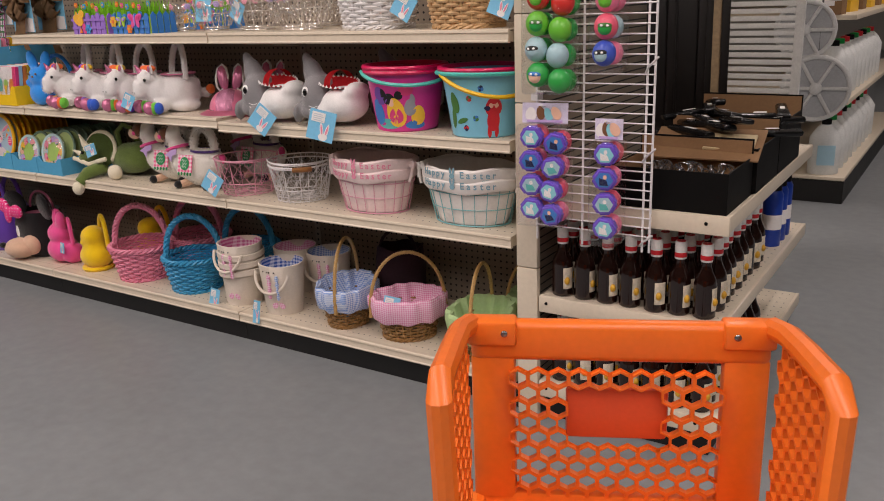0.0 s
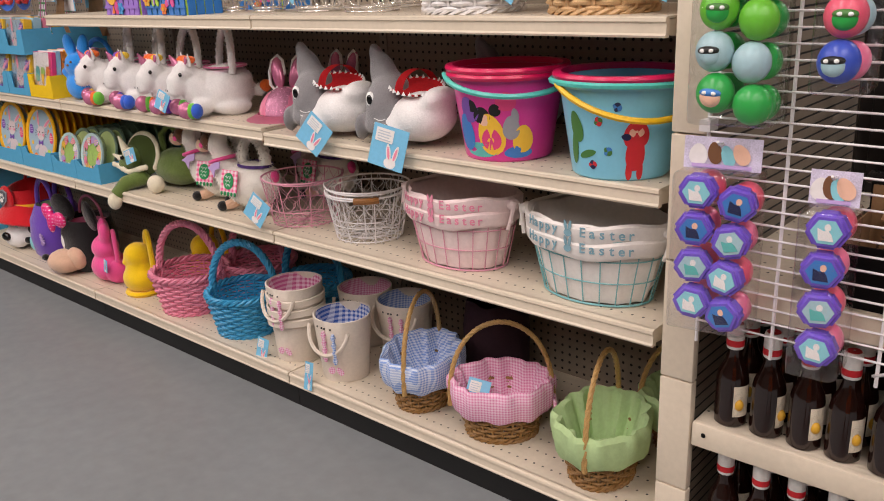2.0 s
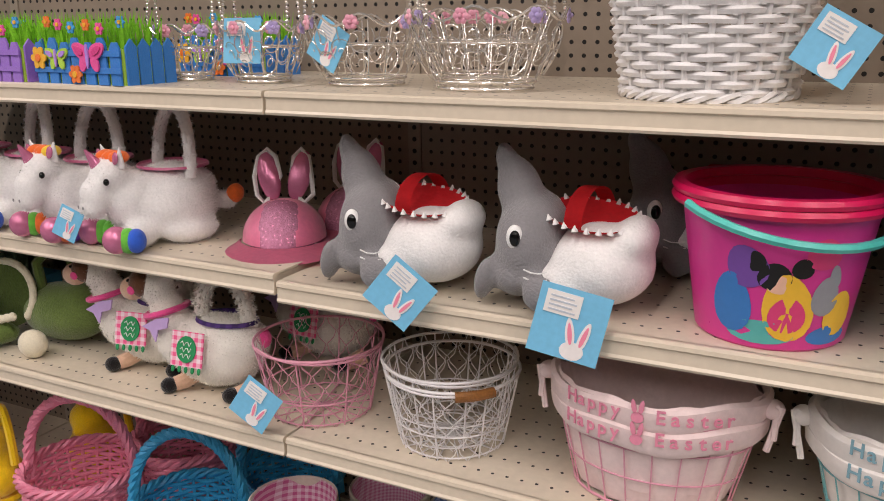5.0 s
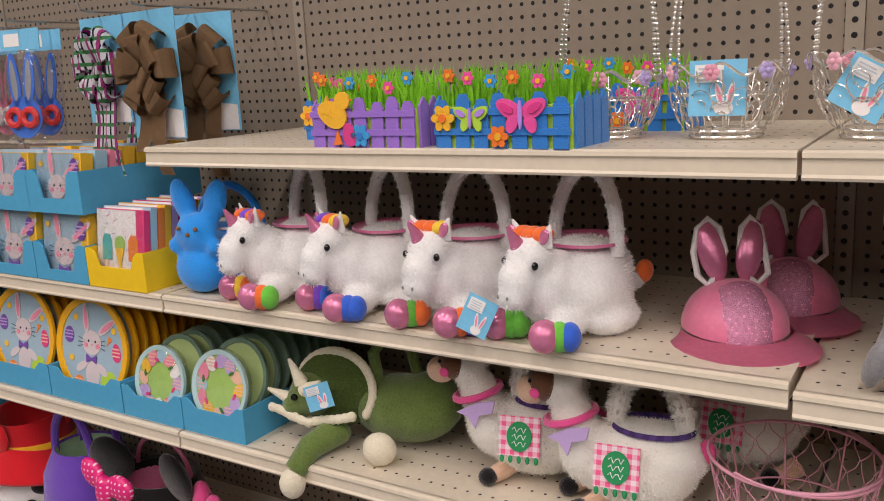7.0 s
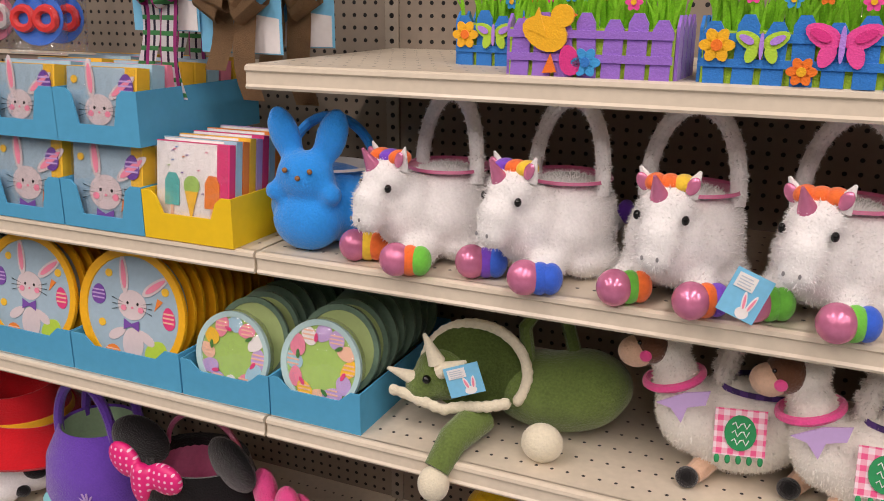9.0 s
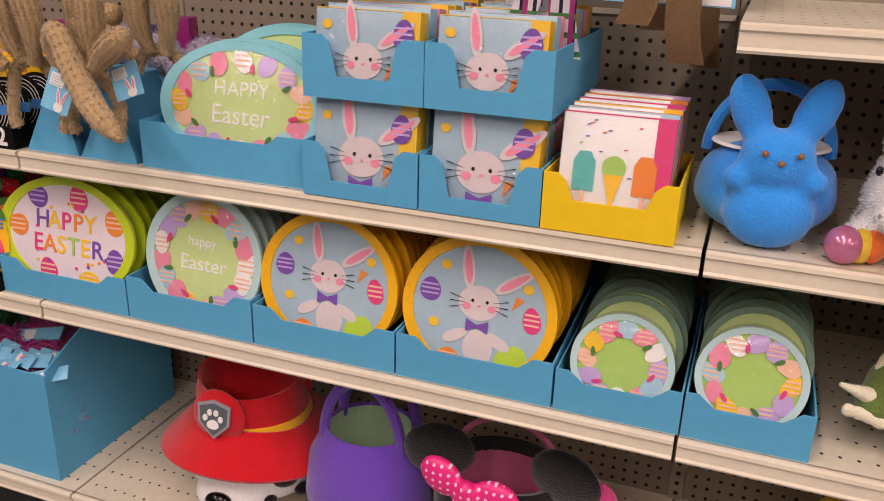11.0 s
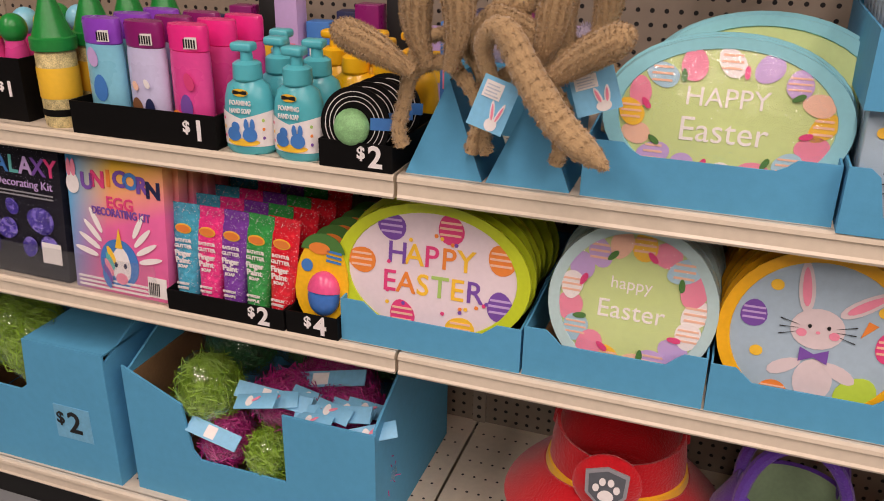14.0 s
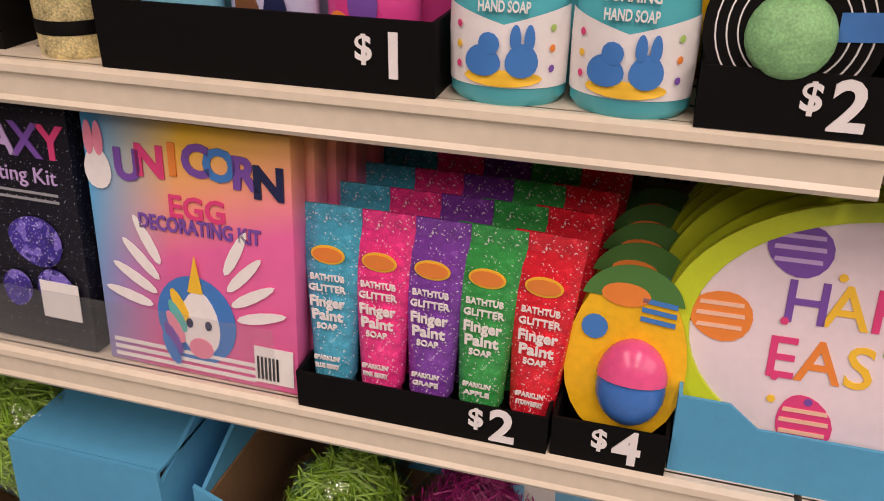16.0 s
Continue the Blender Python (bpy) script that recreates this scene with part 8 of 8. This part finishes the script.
E1, E2, E3 = 0.135, 0.415, 0.715
end_shelf(E1, 0.64, 1.15, "cream steel end-unit shelf loaded with sauce bottles")
end_shelf(E2, 0.64, 1.15, "cream steel end-unit shelf loaded with sauce bottles")
end_shelf(E3, 0.64, 1.15, "cream steel end-unit shelf holding black boxes")
setting("end_kick_plate", B(0.1, 0.61, 0.03, 1.13, 0, E1 - 0.052), KICK, "black toe kick under the end unit", "kick plate")
setting("end_back_panel", B(0.052, 0.06, 0.02, 1.2, 0.1, 2.2), PEG, "brown perforated end-unit back panel", "pegboard")

GLASS_BROWN = material("dark_brown_glass", "1E0C08", 0.08, var=0.2, coat=0.5)
RED_SEAL, WHITE_CAP = plain("red_seal", "C8202A", 0.4), plain("white_cap", "E8E6E2", 0.45)
bottle = thing("sauce_bottle", "dark brown sauce bottle with white and red cap", "sauce bottle", pose(0.15, 0.04, E2), "sauce bottles")
part("glass", lathe(bmesh.new(), [(0.002, 0), (0.027, 0), (0.031, 0.004), (0.031, 0.095), (0.028, 0.112), (0.017, 0.135), (0.0135, 0.15), (0.0135, 0.165), (0.002, 0.165)], 20), GLASS_BROWN, bottle)
part("cap", lathe(bmesh.new(), [(0.0155, 0.16), (0.0165, 0.162), (0.0165, 0.205), (0.015, 0.21), (0.002, 0.21)], 18), WHITE_CAP, bottle)
part("red_band", lathe(bmesh.new(), [(0.0166, 0.166), (0.017, 0.167), (0.017, 0.178), (0.0166, 0.179)], 18), RED_SEAL, bottle)
part("cap_ring", lathe(bmesh.new(), [(0.0152, 0.2055), (0.0155, 0.207), (0.012, 0.2112), (0.002, 0.2115)], 18), RED_SEAL, bottle)
bm = bmesh.new()
for z0, z1 in ((0.025, 0.09),):
    a0, a1 = radians(-62), radians(0)
    lo = [bm.verts.new((0.0315 * math.cos(a0 + (a1 - a0) * i / 8), 0.0315 * math.sin(a0 + (a1 - a0) * i / 8), z0)) for i in range(9)]
    hi = [bm.verts.new((0.0315 * math.cos(a0 + (a1 - a0) * i / 8), 0.0315 * math.sin(a0 + (a1 - a0) * i / 8), z1)) for i in range(9)]
    for i in range(8):
        bm.faces.new((lo[i], lo[i + 1], hi[i + 1], hi[i]))
part("label", bm, plain("cream_bottle_label", "D8CDB8", 0.5, var=0.4, scale=60), bottle)
part("label_spot", ball(bmesh.new(), (0.0305 * math.cos(radians(-40)), 0.0305 * math.sin(radians(-40)), 0.05), (0.009, 0.009, 0.012), u=10, v=8), plain("gold_label_spot", "D2A02C", 0.4), bottle)
rnd = random.Random(11)
for z in (E2, E1):
    for j in range(9):
        for i in range(7):
            if (z, i, j) == (E2, 0, 0) or (j > 2 and i < 4):
                continue
            copy_thing(bottle, pose(0.15 + 0.071 * i + rnd.uniform(-0.004, 0.004), 0.04 + 0.071 * j + rnd.uniform(-0.005, 0.005), z, 0, 0, rnd.uniform(-30, 25)))
BLUE_CAN = plain("blue_can", "1C3C9A", 0.3)
for k in range(3):
    t = thing("spray_can", "tall blue spray can with black cap", "can", pose(0.58, 0.82 + 0.08 * k, E2), "spray cans")
    part("can", lathe(bmesh.new(), [(0.002, 0), (0.032, 0), (0.033, 0.004), (0.033, 0.18), (0.026, 0.195), (0.002, 0.195)], 20), BLUE_CAN, t)
    part("cap", lathe(bmesh.new(), [(0.026, 0.195), (0.026, 0.235), (0.002, 0.24)], 18), BLACK_CARD, t)
    part("label_band", lathe(bmesh.new(), [(0.0334, 0.06), (0.0336, 0.062), (0.0336, 0.11), (0.0334, 0.112)], 20), PRINT["white"], t)

# black boxes with bagged goods on the top end shelf
CHROME = material("bundled_chrome_wire", "8A8A8C", 0.25, metal=0.9, var=0.3)
for k, (x0, x1, y0, y1, h) in enumerate(((0.3, 0.625, 0.01, 0.27, 0.11), (0.3, 0.635, 0.28, 0.56, 0.13), (0.3, 0.635, 0.57, 0.9, 0.16))):
    t = thing("open_black_box", "open black carton with brown cardboard inside", "display box", pose(x0, y0, E3), "black cartons")
    w, d, q = x1 - x0, y1 - y0, 0.004
    part("front_panel", B(0, w, 0, q, 0, h), BLACK_CARD, t)
    part("back_panel", B(0, w, d - q, d, 0, h + 0.05), BLACK_CARD, t)
    for x in (0, w - q):
        part("side_panel", B(x, x + q, q, d - q, 0, h), BLACK_CARD, t)
    part("liner", B(q, w - q, d - q - 0.003, d - q, 0.002, h + 0.045), RAW_CARD, t)
    part("bottom", B(q, w - q, q, d - q, 0, 0.003), RAW_CARD, t)
    part("inner_flap", B(q, q + 0.003, q, d - q, 0.004, h - 0.004), RAW_CARD, t)
rnd = random.Random(5)
for k in range(3):
    t = thing("wire_bundle", "loose bundle of shiny chrome wire", "wire bundle", pose(0.4 + 0.085 * k, 0.12, E3 + 0.075), "wire bundles")
    bm = bmesh.new()
    for _ in range(26):
        a, b = rnd.uniform(0, 6.28), rnd.uniform(0.4, 1.4)
        pts = [(0.045 * math.cos(a + u) * math.cos(b * u), 0.05 * math.sin(a + u), 0.03 * math.sin(b * u * 2)) for u in [0.25 * i for i in range(9)]]
        tube(bm, pts, 0.0012, 4)
    part("coil", bm, CHROME, t)
BLACK_BAG = plain("black_plastic_bag", "0E0E10", 0.18, bump=0.8, bscale=40)
for k in range(16):
    t = thing("bagged_tool", "black bagged accessory with a small white label", "accessory", pose(0.36 + 0.06 * (k % 5) + rnd.uniform(-0.02, 0.02), 0.36 + 0.13 * (k // 4) + rnd.uniform(-0.03, 0.03), E3 + 0.14 + 0.018 * (k % 4), rnd.uniform(-12, 12), rnd.uniform(-10, 10), rnd.uniform(0, 180)), "bagged accessories")
    bm = B(-0.09, 0.09, -0.02, 0.02, -0.01, 0.01, 0.008)
    for v in bm.verts:
        v.co += Vector((0, 0.008, 0.006)) * noise.noise(v.co * 30 + Vector((k, 0, 0)))
    part("bag", bm, BLACK_BAG, t)
    part("label", B(-0.02, 0.02, -0.006, 0.008, 0.0125, 0.0135), PAPER, t)
t = thing("tilted_carton_lid", "brown cardboard flap lying on the cartons", "cardboard flap", pose(0.48, 0.3, E3 + 0.13, 18, 0, 5))
part("flap", B(-0.15, 0.16, -0.09, 0.1, 0, 0.004), RAW_CARD, t)
part("pale_sheet", B(0.0, 0.14, -0.04, 0.05, 0.005, 0.014, 0.003), plain("buff_sheet", "C8B48C", 0.6), t)
# leaning frames and panels behind
FRAME_DARK, FRAME_MAT = plain("dark_picture_frame", "17120F", 0.35), plain("tan_panel", "A88F6C", 0.6, var=0.3, scale=8)
for k, (x, y, w, h, m) in enumerate(((0.16, 0.93, 0.13, 0.95, FRAME_DARK), (0.26, 1.02, 0.09, 0.95, FRAME_MAT), (0.12, 0.8, 0.1, 1.0, FRAME_DARK))):
    t = thing("leaning_frame", "tall dark picture frame leaning on the end unit", "picture frame", pose(x, y, E3, -4, 0, 24), "leaning frames")
    part("panel", B(0, w, 0, 0.02, 0, h, 0.003), m, t)
    for x0, x1, z0, z1 in ((0, 0.03, 0, h), (w - 0.03, w, 0, h), (0.03, w - 0.03, 0, 0.03), (0.03, w - 0.03, h - 0.03, h)):
        part("moulding", B(x0, x1, -0.014, -0.001, z0, z1, 0.003), FRAME_DARK, t)

# white wire panel with hanging egg packs
t = thing("wire_grid_panel", "white coated wire grid panel on the end post", "wire panel", pose(0.0, -0.03, 0.0))
z = 0.645
while z < 1.72:
    part("cross_wire", tube(bmesh.new(), [(0.1, 0, z), (0.435, 0, z)], 0.0022, 5), WIRE_W, t)
    z += 0.0254
for x in (0.1, 0.24, 0.415, 0.435):
    part("upright_wire", tube(bmesh.new(), [(x, 0.003, 0.6), (x, 0.003, 1.74)], 0.0035, 6), WIRE_W, t)
for z in (0.62, 0.85, 1.08, 1.31):
    part("hook_wire", tube(bmesh.new(), [(0.41, 0, z), (0.43, -0.03, z + 0.02), (0.46, -0.05, z + 0.045)], 0.003, 5), WIRE_W, t)
for z in (0.66, 1.0, 1.4):
    part("bracket", B(0.085, 0.105, -0.004, 0.03, z, z + 0.02), WIRE_W, t)

CLEAR = clear_film("clear_pack_plastic", 0.1, 0.04, 0.4, 40)
EGGC = {k: plain("egg_" + k, v, 0.3, var=0.1) for k, v in dict(violet="7456C8", green="2EA84A", lime="6CC03A", coral="E8607A", rose="F07CA0", blue="3C56C0", red="D2352E", ice="A8C8D0").items()}


E = EGGC


def egg_pack(x, z, rows, cols, front, back, shape, label, y=-0.07, rz=0):
    """A hanging clear bag with plastic eggs in rows below a printed header card."""
    t = thing("egg_pack", label, "egg pack", pose(x, y, z, -3, 0, rz), "hanging egg packs")
    part("header_card", B(-0.055 * cols / 2 - 0.01, 0.055 * cols / 2 + 0.01, 0, 0.002, 0, 0.055), plain("lilac_header", "D8D0E6", 0.4, var=0.3, scale=40), t)
    for k, (hx, hw, c) in enumerate(((-0.4, 0.016, "white"), (-0.12, 0.012, "brown"), (0.1, 0.011, "aqua"), (0.32, 0.013, "peach"))):
        flat(t, "header_print", egg_pts(hx * 0.05 * cols, 0.024 + 0.004 * (k % 2), hw, 0.019, 14, 10 * k), -0.001 - 0.0004 * k, PRINT[c])
    flat(t, "header_band", [(-0.05 * cols / 2, 0.003), (0.05 * cols / 2, 0.003), (0.05 * cols / 2, 0.009), (-0.05 * cols / 2, 0.009)], -0.003, PRINT["lilac"])
    for r in range(rows):
        for c in range(cols):
            cx, cz = (c - (cols - 1) / 2) * 0.062 + 0.004 * math.sin(5 * r + c), -0.035 - 0.066 * r - 0.016 * c
            m = front[r % len(front)]
            turn = 14 * math.sin(3 * r + 2 * c)
            bm = bmesh.new()
            if shape == "hex":
                prism(bm, ring((0, 0), 0.036, 0.034, 6), -0.03, 0.0)
                bmesh.ops.bevel(bm, geom=bm.edges[:], offset=0.006, segments=3, affect="EDGES")
                egg = part("egg_front", bm, m, t, at=pose(cx, 0, cz, 4, turn, 8 * math.sin(r + 2 * c)))
                tone = (r + c) % 3
                part("face_window", prism(bmesh.new(), ring((0, 0), 0.024, 0.022, 6), -0.0316, -0.0302), (PRINT["aqua"], PRINT["blue"], E["ice"])[tone], egg, smooth=0)
                part("figure_head", prism(bmesh.new(), ring((0.002, 0.008), 0.005, 0.006, 10), -0.0326, -0.0318), PRINT[("white", "peach", "white")[tone]], egg, smooth=0)
                part("figure_body", prism(bmesh.new(), [(-0.011, -0.014), (0.012, -0.014), (0.008, -0.003), (0.003, 0.003), (-0.004, 0.002), (-0.013, 0.006)], -0.0326, -0.0318), PRINT[("white", "navy", "teal")[tone]], egg, smooth=0)
            else:
                ball(bm, (0, -0.015, 0), (0.031, 0.027, 0.033))
                egg = part("egg_front", bm, m, t, at=pose(cx, 0, cz, 0, turn * 0.5, 10 * math.sin(2 * r + c)))
                if c == 0:
                    part("face_patch", ball(bmesh.new(), (0, -0.0325, -0.004), (0.019, 0.0115, 0.018), u=16, v=10), (E["lime"], E["green"], E["ice"], PRINT["peach"])[r % 4], egg)
                    part("face_mask", ball(bmesh.new(), (0, -0.0365, 0.002), (0.0185, 0.0095, 0.008), u=14, v=8), (PRINT["red"], PRINT["deep"], PRINT["black"], PRINT["blue"])[r % 4], egg)
                    for sx in (-1, 1):
                        part("face_eye", ball(bmesh.new(), (sx * 0.0075, -0.0445, 0.002), (0.0042, 0.0022, 0.0032), u=10, v=6), EYE_WHITE, egg)
            part("egg_back", ball(bmesh.new(), (cx + 0.006, 0.03, cz), (0.028, 0.026, 0.03)), back[r % len(back)], t)
    bm = B(-0.058 * cols / 2 - 0.012, 0.058 * cols / 2 + 0.012, -0.042, 0.055, -0.068 * rows - 0.012, 0.0, 0.012, 3)
    for v in bm.verts:
        v.co.x += 0.003 * math.sin(v.co.z * 90)
    fm = part("bag", bm, CLEAR, t, "clear plastic bag")
    fm.visible_shadow = False
    part("peg", tube(bmesh.new(), [(0, 0.04, 0.045), (0, -0.02, 0.045), (0, -0.035, 0.052)], 0.0025, 5), WIRE_W, t)


egg_pack(0.145, 0.945, 4, 2, [E["violet"]], [E["coral"], E["rose"]], "hex", "bag of violet and coral six-sided plastic eggs", rz=8)
egg_pack(0.33, 0.91, 4, 1, [E["violet"]], [E["coral"], E["rose"]], "hex", "bag of violet and coral six-sided plastic eggs", rz=6)
egg_pack(0.165, 1.31, 4, 2, [E["red"], E["lime"], E["ice"], E["green"]], [E["green"]], "round", "bag of green and red round plastic eggs", rz=6)
egg_pack(0.325, 1.3, 3, 1, [E["rose"], E["coral"], E["blue"]], [E["rose"], E["ice"]], "round", "bag of pink and blue round plastic eggs", rz=4)

# ---- far aisle unit ----
far = thing("far_shelf_unit", "cream shelf unit at the next aisle with black base", "shelf unit", pose(0, 0, 0), kind="structure")
part("base", B(-1.6, 0.5, 3.25, 6.2, 0, 0.14), KICK, far)
part("back", B(-1.7, -1.6, 3.25, 6.2, 0, 2.4), CREAM, far)
for z in (0.16, 0.62, 1.1, 1.72):
    part("shelf", B(-1.6, 0.5 - 0.02 * (z > 0.5), 3.25, 6.2, z - 0.03, z, 0.004), CREAM, far)
LOUVRE = plain("white_louvre", "D9D9D6", 0.45)
t = thing("louvred_shutter", "white slatted shutter panel standing upright", "shutter", pose(-0.03, 2.3, 0.62))
for k in range(28):
    part("slat", B(0, 0.36, 0, 0.02, 0.035 * k, 0.035 * k + 0.024, 0.002), LOUVRE, t)
for x in (-0.04, 0.36):
    part("stile", B(x, x + 0.04, -0.004, 0.026, -0.62, 1.0), LOUVRE, t)
WHEEL = plain("white_fan_plastic", "CFCFCD", 0.4)
for k, (x, z, r) in enumerate(((0.325, 1.05, 0.14), (0.4, 0.755, 0.16), (0.46, 1.3, 0.1))):
    t = thing("round_fan_guard", "round white spoked guard hanging on the unit", "fan guard", pose(x, 2.6, z, 0, 0, 10), "round guards")
    part("rim", tube(bmesh.new(), [(r * math.cos(2 * math.pi * i / 36), 0, r * math.sin(2 * math.pi * i / 36)) for i in range(36)], 0.012, 8, True), WHEEL, t)
    part("disc", prism(bmesh.new(), ring((0, 0), r * 0.97, r * 0.97, 36), 0.004, 0.012), plain("grey_mesh_disc", "A8AAAC", 0.5), t, smooth=0)
    part("hub", ball(bmesh.new(), (0, -0.01, 0), (r * 0.2, 0.02, r * 0.2)), WHEEL, t)
    for i in range(6):
        a = math.pi * 2 * i / 6
        part("spoke", tube(bmesh.new(), [(r * 0.15 * math.cos(a), -0.004, r * 0.15 * math.sin(a)), (r * 0.97 * math.cos(a), -0.004, r * 0.97 * math.sin(a))], 0.01, 6), WHEEL, t)
    part("hanger", tube(bmesh.new(), [(0, 0.02, r), (0, 0.03, 1.72 - z), (0, 0.66, 1.72 - z)], 0.005, 5), GREYM, t)
JUG = plain("white_jug_plastic", "D8DAD8", 0.35)
rnd = random.Random(2)
for zz, n in ((0.16, 9), (0.62, 9)):
    for k in range(n):
        t = thing("white_jug", "white plastic jug with dark cap on the far shelf", "jug", pose(0.36 - 0.0 * k, 3.36 + 0.2 * k, zz, 0, 0, rnd.uniform(-20, 20)), "white jugs")
        part("jug_body", lathe(bmesh.new(), [(0.002, 0), (0.085, 0), (0.09, 0.01), (0.09, 0.22), (0.06, 0.27), (0.03, 0.3), (0.002, 0.3)], 20, sy=0.75), JUG, t)
        part("jug_cap", lathe(bmesh.new(), [(0.028, 0.3), (0.028, 0.33), (0.002, 0.335)], 16), (BLACK_CARD, CONE_GREEN, RED_SEAL)[k % 3], t)
        part("jug_label", B(-0.05, 0.05, -0.07, -0.066, 0.06, 0.18), (PRINT["sky"], PRINT["deep"], PRINT["yellow"])[k % 3], t)
for k in range(12):
    t = thing("far_carton", "coloured carton on the far upper shelf", "carton", pose(0.3 - 0.05 * (k % 2), 3.32 + 0.22 * k, 1.1, 0, 0, rnd.uniform(-10, 10)), "far cartons")
    part("carton", B(-0.1, 0.1, -0.08, 0.08, 0, 0.22 + 0.08 * (k % 3), 0.003), (RAW_CARD, PRINT["deep"], PRINT["yellow"], PRINT["white"])[k % 4], t)
    part("carton_label", B(-0.06, 0.06, -0.083, -0.081, 0.05, 0.15), PRINT["white"], t)

# ---- shopping cart ----
ORANGE = material("orange_cart_plastic", "EE7524", 0.34, var=0.06, scale=8, bump=0.06, bscale=220)
ORANGE_DEEP = material("orange_red_cart_plate", "D9552C", 0.4, var=0.05)
cart = thing("shopping_cart", "orange plastic shopping cart with honeycomb basket", "shopping cart", pose(0.69, -0.92, 0, 0, 0, 25))
TOPZ, BOTZ = 0.765, 0.42


def hexes(w0, w1, z0, z1, size, keep):
    """Centres of honeycomb cells in a panel."""
    out = []
    r = 0
    z = z0
    while z <= z1:
        x = w0 + (size * 0.866 if r % 2 else 0)
        while x <= w1:
            if keep(x, z):
                out.append((x, z))
            x += size * 1.732
        z += size * 1.5
        r += 1
    return out


def honeycomb(name, w0, w1, z0, z1, size, keep, at, label):
    bm = bmesh.new()
    for x, z in hexes(w0, w1, z0, z1, size, keep):
        o = [(x + size * math.cos(radians(60 * i + 30)), z + size * math.sin(radians(60 * i + 30))) for i in range(6)]
        n = [(x + size * 0.8 * math.cos(radians(60 * i + 30)), z + size * 0.8 * math.sin(radians(60 * i + 30))) for i in range(6)]
        vo = [[bm.verts.new((p[0], y, p[1])) for p in o] for y in (-0.006, 0.006)]
        vn = [[bm.verts.new((p[0], y, p[1])) for p in n] for y in (-0.006, 0.006)]
        for i in range(6):
            j = (i + 1) % 6
            bm.faces.new((vo[0][i], vo[0][j], vn[0][j], vn[0][i]))
            bm.faces.new((vo[1][j], vo[1][i], vn[1][i], vn[1][j]))
            bm.faces.new((vn[0][i], vn[0][j], vn[1][j], vn[1][i]))
    bmesh.ops.remove_doubles(bm, verts=bm.verts[:], dist=0.0004)
    part(name, bm, ORANGE, cart, label, at=at, smooth=0)


# front panel
W = 0.245
honeycomb("front_grid", -0.165, 0.165, 0.44, TOPZ - 0.075, 0.0195, lambda x, z: not (abs(x) < 0.088 and 0.548 < z < 0.66), pose(0, 0.035, 0.0, 5), "honeycomb front grid")
part("front_top_rail", B(-W, W, -0.012, 0.022, TOPZ - 0.07, TOPZ, 0.012, 3), ORANGE, cart)
for sx in (-1, 1):
    part("front_corner", B(sx * W, sx * (W - 0.075), -0.01, 0.018, BOTZ, TOPZ - 0.06, 0.008), ORANGE, cart)
    part("rail_joint", B(sx * (W - 0.078), sx * (W + 0.005), -0.02, 0.026, TOPZ - 0.04, TOPZ + 0.003, 0.006), ORANGE, cart)
    part("screw", ball(bmesh.new(), (sx * (W - 0.058), -0.022, TOPZ - 0.016), (0.006, 0.003, 0.006), u=10, v=8), CHROME, cart)
part("front_bottom_rail", B(-W, W, -0.01, 0.016, BOTZ - 0.03, BOTZ + 0.02, 0.008), ORANGE, cart)
part("name_plate", B(-0.085, 0.085, -0.014, 0.006, 0.555, 0.65, 0.008), ORANGE_DEEP, cart, "blank orange-red plate")
# sides
L, FL = 0.305, 0.012
for sx in (-1, 1):
    pts = [(sx * W, -0.0, TOPZ - 0.008), (sx * (W + 0.012), -0.05, TOPZ), (sx * (W + FL), -L, TOPZ + 0.03)]
    bm = bmesh.new()
    tube(bm, [pts[0], pts[1], ((pts[1][0] + pts[2][0]) / 2, -L / 2, TOPZ + 0.014), (pts[2][0], -L + 0.03, TOPZ + 0.026), (pts[2][0], -L, TOPZ + 0.004), (pts[2][0] - sx * 0.01, -L, BOTZ)], 0.019, 10)
    part("side_rail", bm, ORANGE, cart)
    ang = math.degrees(math.atan2(FL, L))
    honeycomb("side_grid", -L + 0.02, -0.06, 0.45, TOPZ - 0.02, 0.0195, lambda x, z: True, pose(sx * (W + 0.002), 0, 0, 0, 0, 90 + sx * ang * 1.0), "honeycomb side grid")
    part("side_bottom_rail", tube(bmesh.new(), [(sx * (W - 0.005), 0.0, BOTZ), (sx * (W + FL - 0.02), -L, BOTZ)], 0.016, 8), ORANGE, cart)
part("basket_floor", B(-W + 0.02, W - 0.02, -L, 0.0, BOTZ - 0.012, BOTZ, 0.004), ORANGE, cart)
for sx in (-1, 1):
    part("chassis_bar", tube(bmesh.new(), [(sx * (W - 0.02), 0.0, 0.14), (sx * (W - 0.02), -L + 0.05, 0.16), (sx * (W - 0.02), -L, BOTZ)], 0.014, 8), GREYM, cart)
    part("front_strut", tube(bmesh.new(), [(sx * (W - 0.03), -0.06, 0.14), (sx * (W - 0.03), -0.3, BOTZ)], 0.013, 8), GREYM, cart)
    for yy in (-0.05, -L + 0.08):
        wh = part("wheel", lathe(bmesh.new(), [(0.002, -0.014), (0.055, -0.014), (0.062, -0.008), (0.062, 0.008), (0.055, 0.014), (0.002, 0.014)], 24), KICK, cart, at=pose(sx * (W - 0.02), yy, 0.062, 0, 90, 0))
        part("fork", B(sx * (W - 0.02) - 0.02, sx * (W - 0.02) + 0.02, yy - 0.012, yy + 0.012, 0.062, 0.145, 0.003), GREYM, cart)
